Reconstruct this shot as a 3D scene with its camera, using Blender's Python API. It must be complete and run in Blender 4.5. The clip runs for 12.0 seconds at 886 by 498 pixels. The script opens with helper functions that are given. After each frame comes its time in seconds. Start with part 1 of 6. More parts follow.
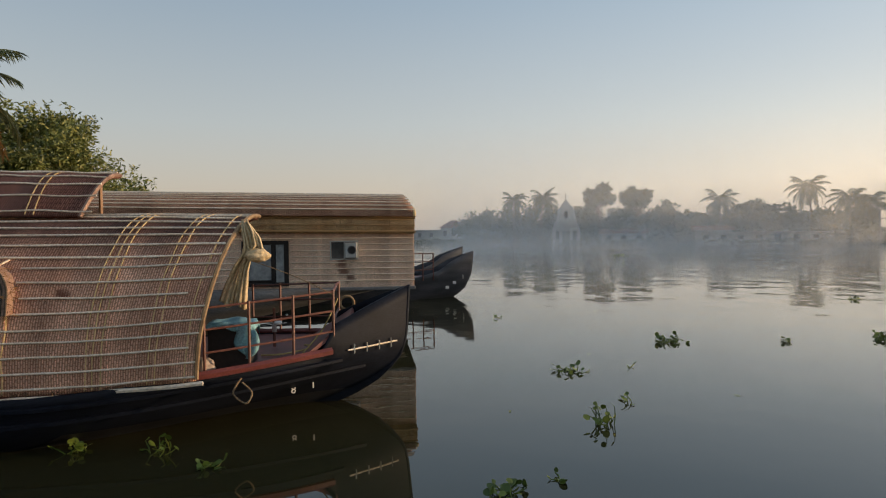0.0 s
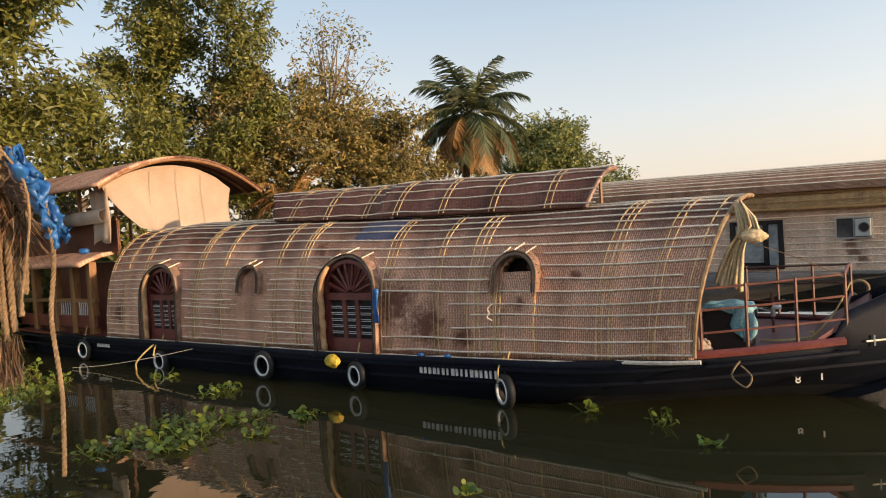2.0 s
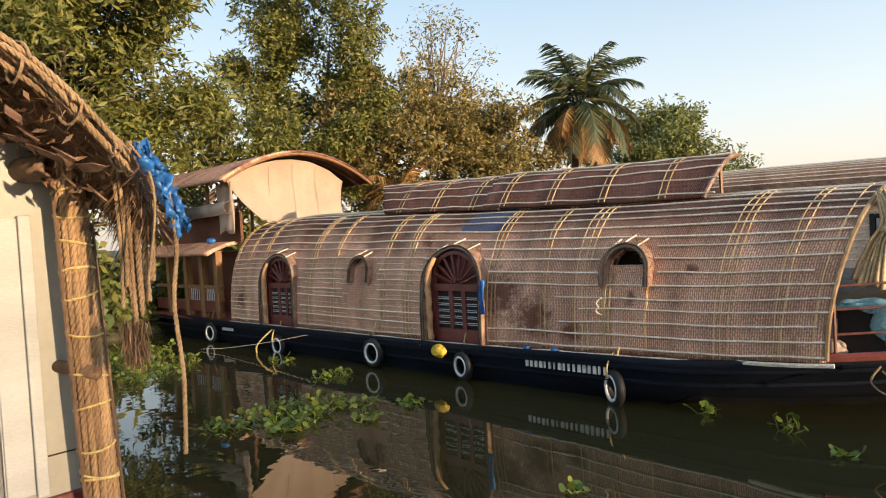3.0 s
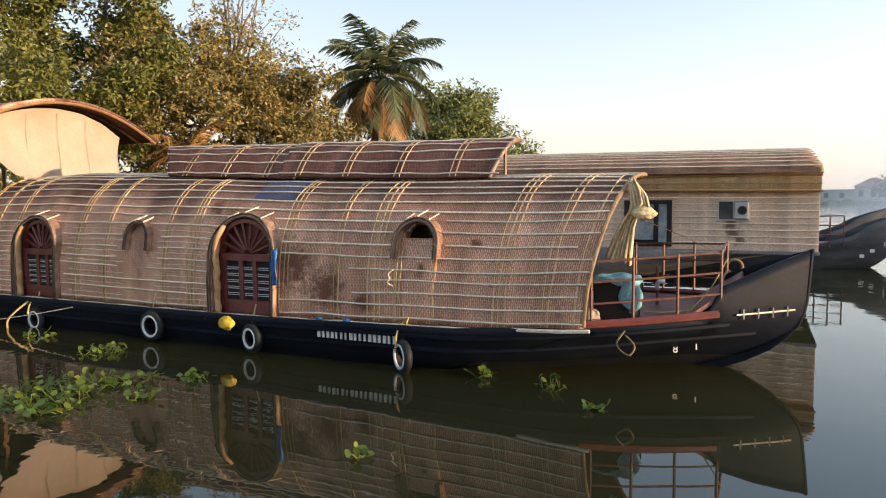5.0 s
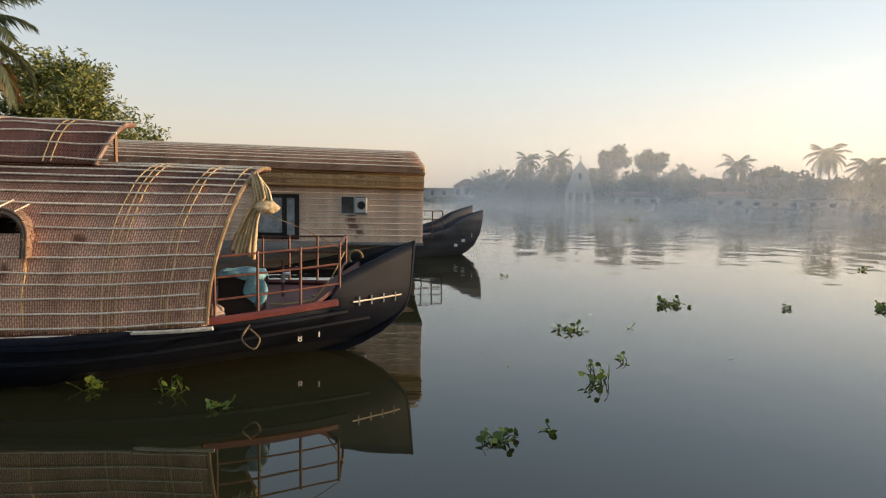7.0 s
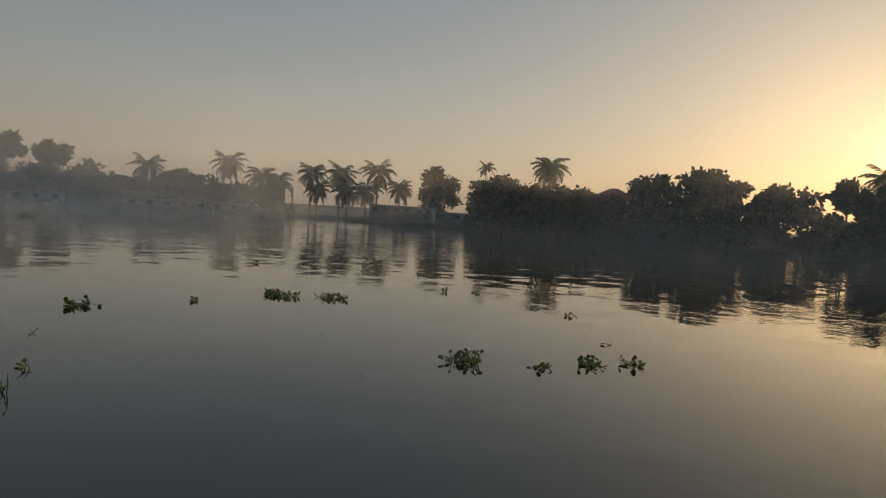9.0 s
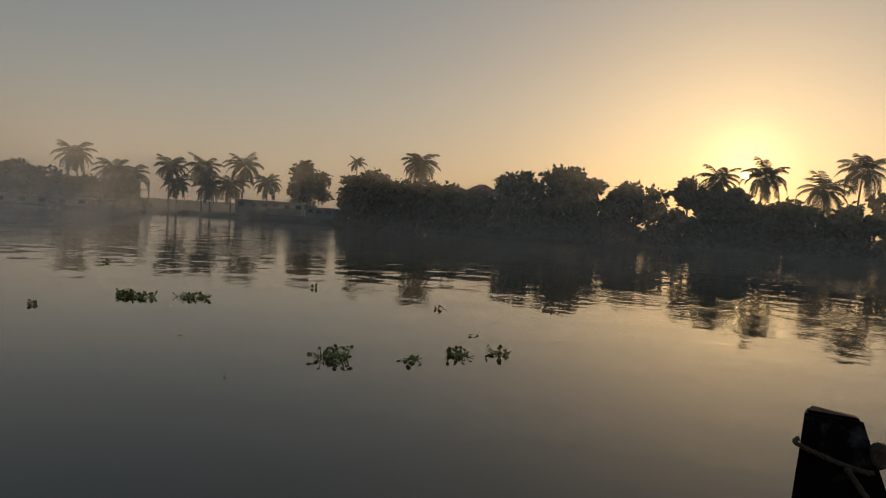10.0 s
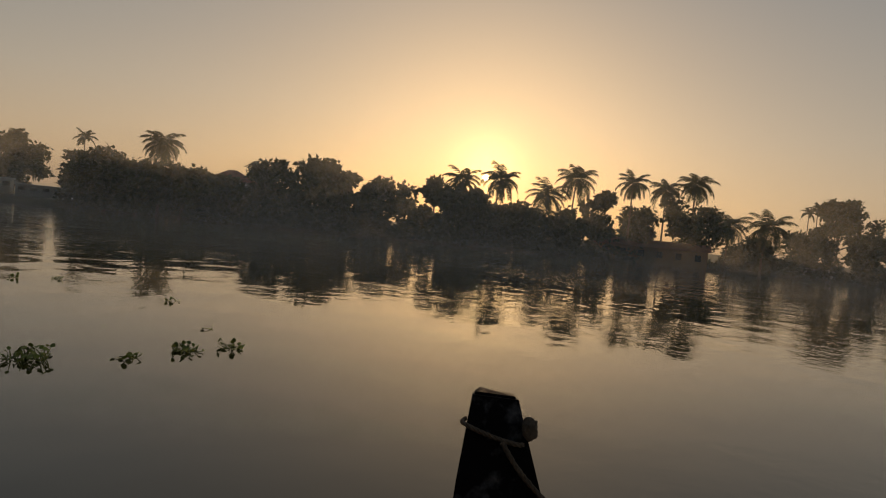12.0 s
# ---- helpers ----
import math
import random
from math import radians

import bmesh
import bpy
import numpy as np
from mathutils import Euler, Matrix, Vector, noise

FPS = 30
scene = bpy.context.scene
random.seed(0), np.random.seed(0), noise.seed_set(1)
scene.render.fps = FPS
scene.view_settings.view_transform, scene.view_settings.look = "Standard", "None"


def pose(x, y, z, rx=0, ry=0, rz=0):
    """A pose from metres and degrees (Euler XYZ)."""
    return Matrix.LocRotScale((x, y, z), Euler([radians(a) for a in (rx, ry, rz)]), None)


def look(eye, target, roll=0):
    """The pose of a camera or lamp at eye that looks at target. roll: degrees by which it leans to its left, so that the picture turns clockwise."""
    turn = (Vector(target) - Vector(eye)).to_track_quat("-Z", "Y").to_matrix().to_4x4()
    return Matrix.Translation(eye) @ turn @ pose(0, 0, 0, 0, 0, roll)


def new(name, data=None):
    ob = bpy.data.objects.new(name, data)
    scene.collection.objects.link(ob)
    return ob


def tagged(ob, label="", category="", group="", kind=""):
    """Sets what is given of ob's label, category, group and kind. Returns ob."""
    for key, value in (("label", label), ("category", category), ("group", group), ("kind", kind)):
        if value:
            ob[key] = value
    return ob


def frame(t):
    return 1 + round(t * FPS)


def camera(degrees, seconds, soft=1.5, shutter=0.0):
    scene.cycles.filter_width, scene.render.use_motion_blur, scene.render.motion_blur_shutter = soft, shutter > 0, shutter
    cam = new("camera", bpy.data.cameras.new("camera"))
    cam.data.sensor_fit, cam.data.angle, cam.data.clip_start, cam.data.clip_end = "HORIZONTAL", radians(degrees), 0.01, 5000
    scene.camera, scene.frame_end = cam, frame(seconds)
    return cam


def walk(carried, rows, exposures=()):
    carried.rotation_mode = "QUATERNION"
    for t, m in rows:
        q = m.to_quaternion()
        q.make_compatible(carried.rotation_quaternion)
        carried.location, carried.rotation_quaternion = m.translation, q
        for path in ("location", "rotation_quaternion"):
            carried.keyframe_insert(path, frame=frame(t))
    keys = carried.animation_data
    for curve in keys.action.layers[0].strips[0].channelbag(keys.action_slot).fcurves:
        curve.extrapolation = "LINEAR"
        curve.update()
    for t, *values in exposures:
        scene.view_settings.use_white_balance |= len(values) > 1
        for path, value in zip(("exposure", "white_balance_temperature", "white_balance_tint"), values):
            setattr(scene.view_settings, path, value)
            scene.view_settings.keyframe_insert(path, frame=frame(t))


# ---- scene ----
cam = camera(68.4, 12.0, soft=1.1)
PATH = [
    (0, (-0.559, -0.076, 2.762), (-0.332, 1.91, 2.711), -0.7),
    (0.5, (-0.497, -0.192, 2.694), (-0.567, 1.806, 2.652), -1.6),
    (1, (-0.553, -0.241, 2.734), (-0.989, 1.711, 2.694), -2.2),
    (1.5, (-0.592, -0.272, 2.754), (-1.369, 1.57, 2.712), -2.5),
    (2, (-0.646, -0.332, 2.76), (-1.765, 1.325, 2.713), -3.5),
    (2.5, (-0.663, -0.332, 2.749), (-2.015, 1.141, 2.709), -3.6),
    (2.7, (-0.682, -0.294, 2.759), (-2.074, 1.141, 2.711), -3.5),
    (4.3, (-0.628, -0.279, 2.724), (-1.662, 1.429, 2.596), -1.0),
    (4.5, (-0.617, -0.275, 2.72), (-1.594, 1.464, 2.582), -0.8),
    (5, (-0.622, -0.277, 2.734), (-1.493, 1.517, 2.576), -0.7),
    (5.5, (-0.561, -0.237, 2.74), (-1.262, 1.629, 2.571), -0.8),
    (6, (-0.535, -0.253, 2.735), (-0.96, 1.695, 2.581), -0.7),
    (6.5, (-0.507, -0.252, 2.755), (-0.621, 1.738, 2.591), -0.3),
    (7, (-0.476, -0.286, 2.759), (-0.286, 1.697, 2.58), 1.0),
    (7.5, (-0.4, -0.335, 2.782), (0.241, 1.55, 2.594), 1.8),
    (7.7, (-0.401, -0.428, 2.764), (0.444, 1.376, 2.588), 2.0),
    (9.3, (-0.744, -0.821, 2.767), (0.949, 0.239, 2.659), 3.7),
    (9.5, (-0.716, -0.826, 2.772), (1.015, 0.17, 2.663), 3.7),
    (10, (-0.687, -0.855, 2.756), (1.128, -0.02, 2.655), 3.5),
    (10.5, (-0.642, -0.878, 2.758), (1.234, -0.191, 2.665), 3.8),
    (11, (-0.589, -0.92, 2.76), (1.34, -0.404, 2.669), 4.2),
    (11.5, (-0.531, -1.027, 2.75), (1.441, -0.713, 2.638), 5.7),
    (12, (-0.525, -1.106, 2.764), (1.471, -0.986, 2.697), 5.8),
]
EXPO = [(0, 0.68, 7100, 12), (0.5, 0.78, 7200, 13), (1.0, 0.95, 7350, 14), (2.0, 1.38, 7250, 14.5), (2.7, 1.54, 6900, 10), (4.3, 1.7, 6800, 12), (5.5, 1.66, 6950, 12.5), (6.5, 1.5, 7250, 13), (7.1, 1.1, 7250, 12), (7.7, 0.88, 7250, 12), (9.3, -0.5, 7900, 13), (10.5, -0.54, 8600, 15.5), (12, -0.52, 9300, 18)]
walk(cam, [(t, look(eye, aim, roll)) for t, eye, aim, roll in PATH], EXPO)


WL = 0.27          # water level
SUN_BEARING = 89.7  # degrees clockwise from +y
SUN_ELEV = 5.3

# ---- world and sun ----
world = bpy.data.worlds.new("sky")
scene.world = world
world.use_nodes = True
wn = world.node_tree.nodes
sky = wn.new("ShaderNodeTexSky")
sky.sky_type = "NISHITA"
sky.sun_disc = False
sky.sun_elevation = radians(SUN_ELEV)
sky.sun_rotation = radians(SUN_BEARING)
sky.altitude = 0
sky.air_density = 1.0
sky.dust_density = 2.5
sky.ozone_density = 1.5
# hazy morning sky: the clear-sky model, softened, over an even veil that pales towards the horizon
gam = wn.new("ShaderNodeGamma")
gam.inputs[1].default_value = 0.74
wl = world.node_tree.links
wl.new(sky.outputs[0], gam.inputs[0])
tcw = wn.new("ShaderNodeTexCoord")
sepw = wn.new("ShaderNodeSeparateXYZ")
wl.new(tcw.outputs["Generated"], sepw.inputs[0])
veil = wn.new("ShaderNodeValToRGB")
for pos, col in ((0.0, (4.35, 3.95, 3.65)), (0.06, (4.5, 4.2, 4.0)), (0.16, (3.7, 4.15, 4.6)), (0.35, (2.2, 3.1, 4.2)), (1.0, (1.1, 1.7, 2.8))):
    e = veil.color_ramp.elements.new(pos) if pos not in (0.0, 1.0) else veil.color_ramp.elements[0 if pos == 0.0 else -1]
    e.color = (col[0] / 5, col[1] / 5, col[2] / 5, 1)
wl.new(sepw.outputs[2], veil.inputs[0])
skymix = wn.new("ShaderNodeMix")
skymix.data_type = "RGBA"
skymix.inputs[0].default_value = 0.48
scl = wn.new("ShaderNodeMix")
scl.data_type, scl.blend_type = "RGBA", "MULTIPLY"
scl.inputs[0].default_value = 1.0
scl.inputs[7].default_value = (5, 5, 5, 1)
scl.clamp_result = False
wl.new(veil.outputs[0], scl.inputs[6])
wl.new(gam.outputs[0], skymix.inputs[6])
wl.new(scl.outputs[2], skymix.inputs[7])
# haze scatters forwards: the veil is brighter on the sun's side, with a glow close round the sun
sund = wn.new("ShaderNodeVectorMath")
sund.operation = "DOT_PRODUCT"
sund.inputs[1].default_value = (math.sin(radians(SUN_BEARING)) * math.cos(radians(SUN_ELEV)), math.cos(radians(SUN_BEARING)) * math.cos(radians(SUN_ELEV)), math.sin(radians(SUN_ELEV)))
wl.new(tcw.outputs["Generated"], sund.inputs[0])
lobe = wn.new("ShaderNodeMapRange")
lobe.interpolation_type = "SMOOTHSTEP"
for nm, v in (("From Min", -0.4), ("From Max", 0.9), ("To Min", 0.84), ("To Max", 1.08)):
    lobe.inputs[nm].default_value = v
wl.new(sund.outputs["Value"], lobe.inputs[0])
sided = wn.new("ShaderNodeMix")
sided.data_type, sided.blend_type = "RGBA", "MULTIPLY"
sided.inputs[0].default_value = 1.0
sided.clamp_result = False
wl.new(skymix.outputs[2], sided.inputs[6])
wl.new(lobe.outputs[0], sided.inputs[7])
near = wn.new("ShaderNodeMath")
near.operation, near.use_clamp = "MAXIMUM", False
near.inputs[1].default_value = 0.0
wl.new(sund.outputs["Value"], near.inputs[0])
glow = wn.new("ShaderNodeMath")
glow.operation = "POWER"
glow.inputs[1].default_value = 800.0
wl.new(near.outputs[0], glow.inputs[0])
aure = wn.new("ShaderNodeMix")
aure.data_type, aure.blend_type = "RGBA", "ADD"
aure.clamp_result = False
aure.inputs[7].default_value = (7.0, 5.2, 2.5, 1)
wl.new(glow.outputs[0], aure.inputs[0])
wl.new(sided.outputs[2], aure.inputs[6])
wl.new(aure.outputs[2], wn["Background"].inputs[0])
wn["Background"].inputs[1].default_value = 0.14

sun = new("sun", bpy.data.lights.new("sun", "SUN"))
sun.data.energy = 2.6
sun.data.angle = radians(0.7)
sun.data.color = (1.0, 0.75, 0.50)
_b, _e = radians(SUN_BEARING), radians(SUN_ELEV)
SUN_DIR = Vector((math.sin(_b) * math.cos(_e), math.cos(_b) * math.cos(_e), math.sin(_e)))
sun.matrix_world = look((0, 0, 0), -SUN_DIR)


# ---- materials ----
def lin(c):
    return (*c, 1.0)


def mat(name, c1, c2, scale=3.0, fine=40.0, rough=0.7, bump=0.15, metal=0.0, stretch=(1, 1, 1), spec=0.5, depth=0.01, random=0.0, vary=0.25, lo=0.32, hi=0.68):
    """Two-scale noise colour with fine relief, in object metres."""
    m = bpy.data.materials.new(name)
    m.use_nodes = True
    n, k = m.node_tree.nodes, m.node_tree.links
    b = n["Principled BSDF"]
    b.inputs["Roughness"].default_value = rough
    b.inputs["Metallic"].default_value = metal
    b.inputs["Specular IOR Level"].default_value = spec
    tc = n.new("ShaderNodeTexCoord")
    mp = n.new("ShaderNodeMapping")
    mp.inputs["Scale"].default_value = stretch
    k.new(tc.outputs["Object"], mp.inputs[0])
    big, small = n.new("ShaderNodeTexNoise"), n.new("ShaderNodeTexNoise")
    big.inputs["Scale"].default_value, small.inputs["Scale"].default_value = scale, fine
    big.inputs["Detail"].default_value, small.inputs["Detail"].default_value = 4, 3
    for t in (big, small):
        k.new(mp.outputs[0], t.inputs["Vector"])
    ramp = n.new("ShaderNodeValToRGB")
    ramp.color_ramp.elements[0].position, ramp.color_ramp.elements[1].position = lo, hi
    ramp.color_ramp.elements[0].color, ramp.color_ramp.elements[1].color = lin(c1), lin(c2)
    k.new(big.outputs["Fac"], ramp.inputs[0])
    mr = n.new("ShaderNodeMapRange")
    mr.inputs["From Min"].default_value, mr.inputs["From Max"].default_value = 0.3, 0.7
    mr.inputs["To Min"].default_value, mr.inputs["To Max"].default_value = 1 - 1.1 * vary, 1 + 0.8 * vary
    k.new(small.outputs["Fac"], mr.inputs[0])
    mix = n.new("ShaderNodeMix")
    mix.data_type, mix.blend_type = "RGBA", "MULTIPLY"
    mix.inputs[0].default_value = 1.0
    k.new(ramp.outputs[0], mix.inputs[6])
    k.new(mr.outputs[0], mix.inputs[7])
    out = mix.outputs[2]
    if random:
        oi = n.new("ShaderNodeObjectInfo")
        m2 = n.new("ShaderNodeMapRange")
        m2.inputs["To Min"].default_value, m2.inputs["To Max"].default_value = 1 - random, 1 + random
        k.new(oi.outputs["Random"], m2.inputs[0])
        mx = n.new("ShaderNodeMix")
        mx.data_type, mx.blend_type = "RGBA", "MULTIPLY"
        mx.inputs[0].default_value = 1.0
        k.new(out, mx.inputs[6])
        k.new(m2.outputs[0], mx.inputs[7])
        out = mx.outputs[2]
    k.new(out, b.inputs["Base Color"])
    bp = n.new("ShaderNodeBump")
    bp.inputs["Strength"].default_value, bp.inputs["Distance"].default_value = bump, depth
    k.new(small.outputs["Fac"], bp.inputs["Height"])
    k.new(bp.outputs[0], b.inputs["Normal"])
    return m


def weave_mat(name, c1, c2, dark, top1, top2, v0, v1, bw=0.085, rh=0.027, stains=(), flat=False):
    """Woven palm or bamboo matting: UV in metres, u along the wall, v up the arc. The matting above v0..v1 is older and
    browner, and darkened further in colour to offset the sky light there.
    """
    m = bpy.data.materials.new(name)
    m.use_nodes = True
    n, k = m.node_tree.nodes, m.node_tree.links
    b = n["Principled BSDF"]
    b.inputs["Roughness"].default_value = 0.8
    b.inputs["Specular IOR Level"].default_value = 0.15
    uv = n.new("ShaderNodeUVMap")
    sep = n.new("ShaderNodeSeparateXYZ")
    k.new(uv.outputs[0], sep.inputs[0])
    com = n.new("ShaderNodeCombineXYZ")
    # strips lie upright on the older mats, flat on the others
    k.new(sep.outputs[0 if flat else 1], com.inputs[0])
    k.new(sep.outputs[1 if flat else 0], com.inputs[1])
    br = n.new("ShaderNodeTexBrick")
    br.offset = 0.5
    br.inputs["Scale"].default_value = 1.0
    br.inputs["Brick Width"].default_value, br.inputs["Row Height"].default_value = bw, rh
    br.inputs["Mortar Size"].default_value, br.inputs["Mortar Smooth"].default_value = 0.008, 0.5
    br.inputs["Color1"].default_value, br.inputs["Color2"].default_value = (1, 1, 1, 1), (0.86, 0.84, 0.81, 1)
    br.inputs["Mortar"].default_value = (*dark, 1)
    warp = n.new("ShaderNodeTexNoise")
    warp.inputs["Scale"].default_value = 3.0
    k.new(com.outputs[0], warp.inputs["Vector"])
    add = n.new("ShaderNodeMix")
    add.data_type = "VECTOR"
    add.inputs[0].default_value = 0.03
    k.new(com.outputs[0], add.inputs[4])
    k.new(warp.outputs["Color"], add.inputs[5])
    k.new(add.outputs[1], br.inputs["Vector"])
    blot = n.new("ShaderNodeTexNoise")
    blot.inputs["Scale"].default_value, blot.inputs["Detail"].default_value = 0.9, 6
    k.new(uv.outputs[0], blot.inputs["Vector"])
    r1, r2 = n.new("ShaderNodeValToRGB"), n.new("ShaderNodeValToRGB")
    for r, a, z in ((r1, c1, c2), (r2, top1, top2)):
        r.color_ramp.elements[0].position, r.color_ramp.elements[1].position = 0.35, 0.65
        r.color_ramp.elements[0].color, r.color_ramp.elements[1].color = lin(a), lin(z)
        k.new(blot.outputs["Fac"], r.inputs[0])
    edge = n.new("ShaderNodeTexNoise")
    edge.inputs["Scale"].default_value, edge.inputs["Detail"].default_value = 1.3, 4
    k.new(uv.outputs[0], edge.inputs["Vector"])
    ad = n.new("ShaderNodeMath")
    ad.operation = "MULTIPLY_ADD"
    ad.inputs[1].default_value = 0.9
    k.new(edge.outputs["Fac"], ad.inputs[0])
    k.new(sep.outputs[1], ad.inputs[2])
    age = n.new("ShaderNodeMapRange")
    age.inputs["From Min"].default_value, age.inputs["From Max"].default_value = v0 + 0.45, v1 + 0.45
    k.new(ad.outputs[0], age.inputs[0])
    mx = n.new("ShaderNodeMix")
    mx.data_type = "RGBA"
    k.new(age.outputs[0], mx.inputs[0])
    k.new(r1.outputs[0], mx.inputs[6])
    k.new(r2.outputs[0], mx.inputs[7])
    fin = n.new("ShaderNodeTexNoise")
    fin.inputs["Scale"].default_value = 30
    k.new(uv.outputs[0], fin.inputs["Vector"])
    mr = n.new("ShaderNodeMapRange")
    mr.inputs["From Min"].default_value, mr.inputs["From Max"].default_value = 0.3, 0.7
    mr.inputs["To Min"].default_value, mr.inputs["To Max"].default_value = 0.72, 1.25
    k.new(fin.outputs["Fac"], mr.inputs[0])
    m1, m2 = n.new("ShaderNodeMix"), n.new("ShaderNodeMix")
    for q in (m1, m2):
        q.data_type, q.blend_type = "RGBA", "MULTIPLY"
        q.inputs[0].default_value = 1.0
    # each width of matting has faded differently
    width = n.new("ShaderNodeTexNoise")
    width.noise_dimensions = "1D"
    width.inputs["Scale"].default_value, width.inputs["Detail"].default_value = 2.6, 3
    k.new(sep.outputs[0], width.inputs["W"])
    wr = n.new("ShaderNodeMapRange")
    wr.inputs["From Min"].default_value, wr.inputs["From Max"].default_value = 0.3, 0.7
    wr.inputs["To Min"].default_value, wr.inputs["To Max"].default_value = 0.78, 1.16
    k.new(width.outputs["Fac"], wr.inputs[0])
    mw = n.new("ShaderNodeMix")
    mw.data_type, mw.blend_type = "RGBA", "MULTIPLY"
    mw.inputs[0].default_value = 1.0
    k.new(mx.outputs[2], mw.inputs[6])
    k.new(wr.outputs[0], mw.inputs[7])
    k.new(mw.outputs[2], m1.inputs[6])
    k.new(br.outputs["Color"], m1.inputs[7])
    k.new(m1.outputs[2], m2.inputs[6])
    k.new(mr.outputs[0], m2.inputs[7])
    blot2 = n.new("ShaderNodeTexNoise")
    blot2.inputs["Scale"].default_value, blot2.inputs["Detail"].default_value, blot2.inputs["Roughness"].default_value = 6, 8, 0.75
    k.new(uv.outputs[0], blot2.inputs["Vector"])
    st = n.new("ShaderNodeTexNoise")
    st.inputs["Scale"].default_value, st.inputs["Detail"].default_value, st.inputs["Roughness"].default_value = 0.8, 8, 0.7
    k.new(uv.outputs[0], st.inputs["Vector"])
    sr = n.new("ShaderNodeMapRange")
    sr.inputs["From Min"].default_value, sr.inputs["From Max"].default_value = 0.56, 0.70
    sr.inputs["To Max"].default_value = 0.65
    k.new(st.outputs["Fac"], sr.inputs[0])
    level = sr.outputs[0]
    for su, sv, rad in stains:
        ds = n.new("ShaderNodeVectorMath")
        ds.operation = "DISTANCE"
        ds.inputs[1].default_value = (su, sv, 0)
        k.new(uv.outputs[0], ds.inputs[0])
        wob = n.new("ShaderNodeMath")
        wob.operation = "MULTIPLY_ADD"
        wob.inputs[1].default_value = 3.4 * rad
        k.new(blot2.outputs["Fac"], wob.inputs[0])
        k.new(ds.outputs["Value"], wob.inputs[2])
        ring = n.new("ShaderNodeMapRange")
        ring.inputs["From Min"].default_value, ring.inputs["From Max"].default_value = 2.8 * rad, 2.0 * rad
        ring.inputs["To Max"].default_value = 0.85
        k.new(wob.outputs[0], ring.inputs[0])
        mxs = n.new("ShaderNodeMath")
        mxs.operation = "MAXIMUM"
        k.new(level, mxs.inputs[0])
        k.new(ring.outputs[0], mxs.inputs[1])
        level = mxs.outputs[0]
    sm = n.new("ShaderNodeMix")
    sm.data_type = "RGBA"
    sm.inputs[7].default_value = (0.12, 0.042, 0.024, 1)
    k.new(level, sm.inputs[0])
    k.new(m2.outputs[2], sm.inputs[6])
    k.new(sm.outputs[2], b.inputs["Base Color"])
    bp = n.new("ShaderNodeBump")
    bp.inputs["Strength"].default_value, bp.inputs["Distance"].default_value = 0.6, 0.01
    bw_ = n.new("ShaderNodeRGBToBW")
    k.new(br.outputs["Color"], bw_.inputs[0])
    k.new(bw_.outputs[0], bp.inputs["Height"])
    k.new(bp.outputs[0], b.inputs["Normal"])
    return m


def leaf_mat(name, c1, c2, c3, through_light=0.25):
    """Leaves with per-leaf colour and some light passing through."""
    m = bpy.data.materials.new(name)
    m.use_nodes = True
    n, k = m.node_tree.nodes, m.node_tree.links
    b = n["Principled BSDF"]
    b.inputs["Roughness"].default_value = 0.55
    geo = n.new("ShaderNodeNewGeometry")
    ramp = n.new("ShaderNodeValToRGB")
    ramp.color_ramp.elements[0].color, ramp.color_ramp.elements[1].color = lin(c1), lin(c3)
    e = ramp.color_ramp.elements.new(0.55)
    e.color = lin(c2)
    k.new(geo.outputs["Random Per Island"], ramp.inputs[0])
    tc = n.new("ShaderNodeTexCoord")
    no = n.new("ShaderNodeTexNoise")
    no.inputs["Scale"].default_value = 0.7
    k.new(tc.outputs["Object"], no.inputs["Vector"])
    mr = n.new("ShaderNodeMapRange")
    mr.inputs["From Min"].default_value, mr.inputs["From Max"].default_value = 0.3, 0.7
    mr.inputs["To Min"].default_value, mr.inputs["To Max"].default_value = 0.7, 1.3
    k.new(no.outputs["Fac"], mr.inputs[0])
    mx = n.new("ShaderNodeMix")
    mx.data_type, mx.blend_type = "RGBA", "MULTIPLY"
    mx.inputs[0].default_value = 1.0
    k.new(ramp.outputs[0], mx.inputs[6])
    k.new(mr.outputs[0], mx.inputs[7])
    k.new(mx.outputs[2], b.inputs["Base Color"])
    tr = n.new("ShaderNodeBsdfTranslucent")
    k.new(mx.outputs[2], tr.inputs[0])
    ms = n.new("ShaderNodeMixShader")
    ms.inputs[0].default_value = through_light
    k.new(b.outputs[0], ms.inputs[1])
    k.new(tr.outputs[0], ms.inputs[2])
    k.new(ms.outputs[0], n["Material Output"].inputs[0])
    return m


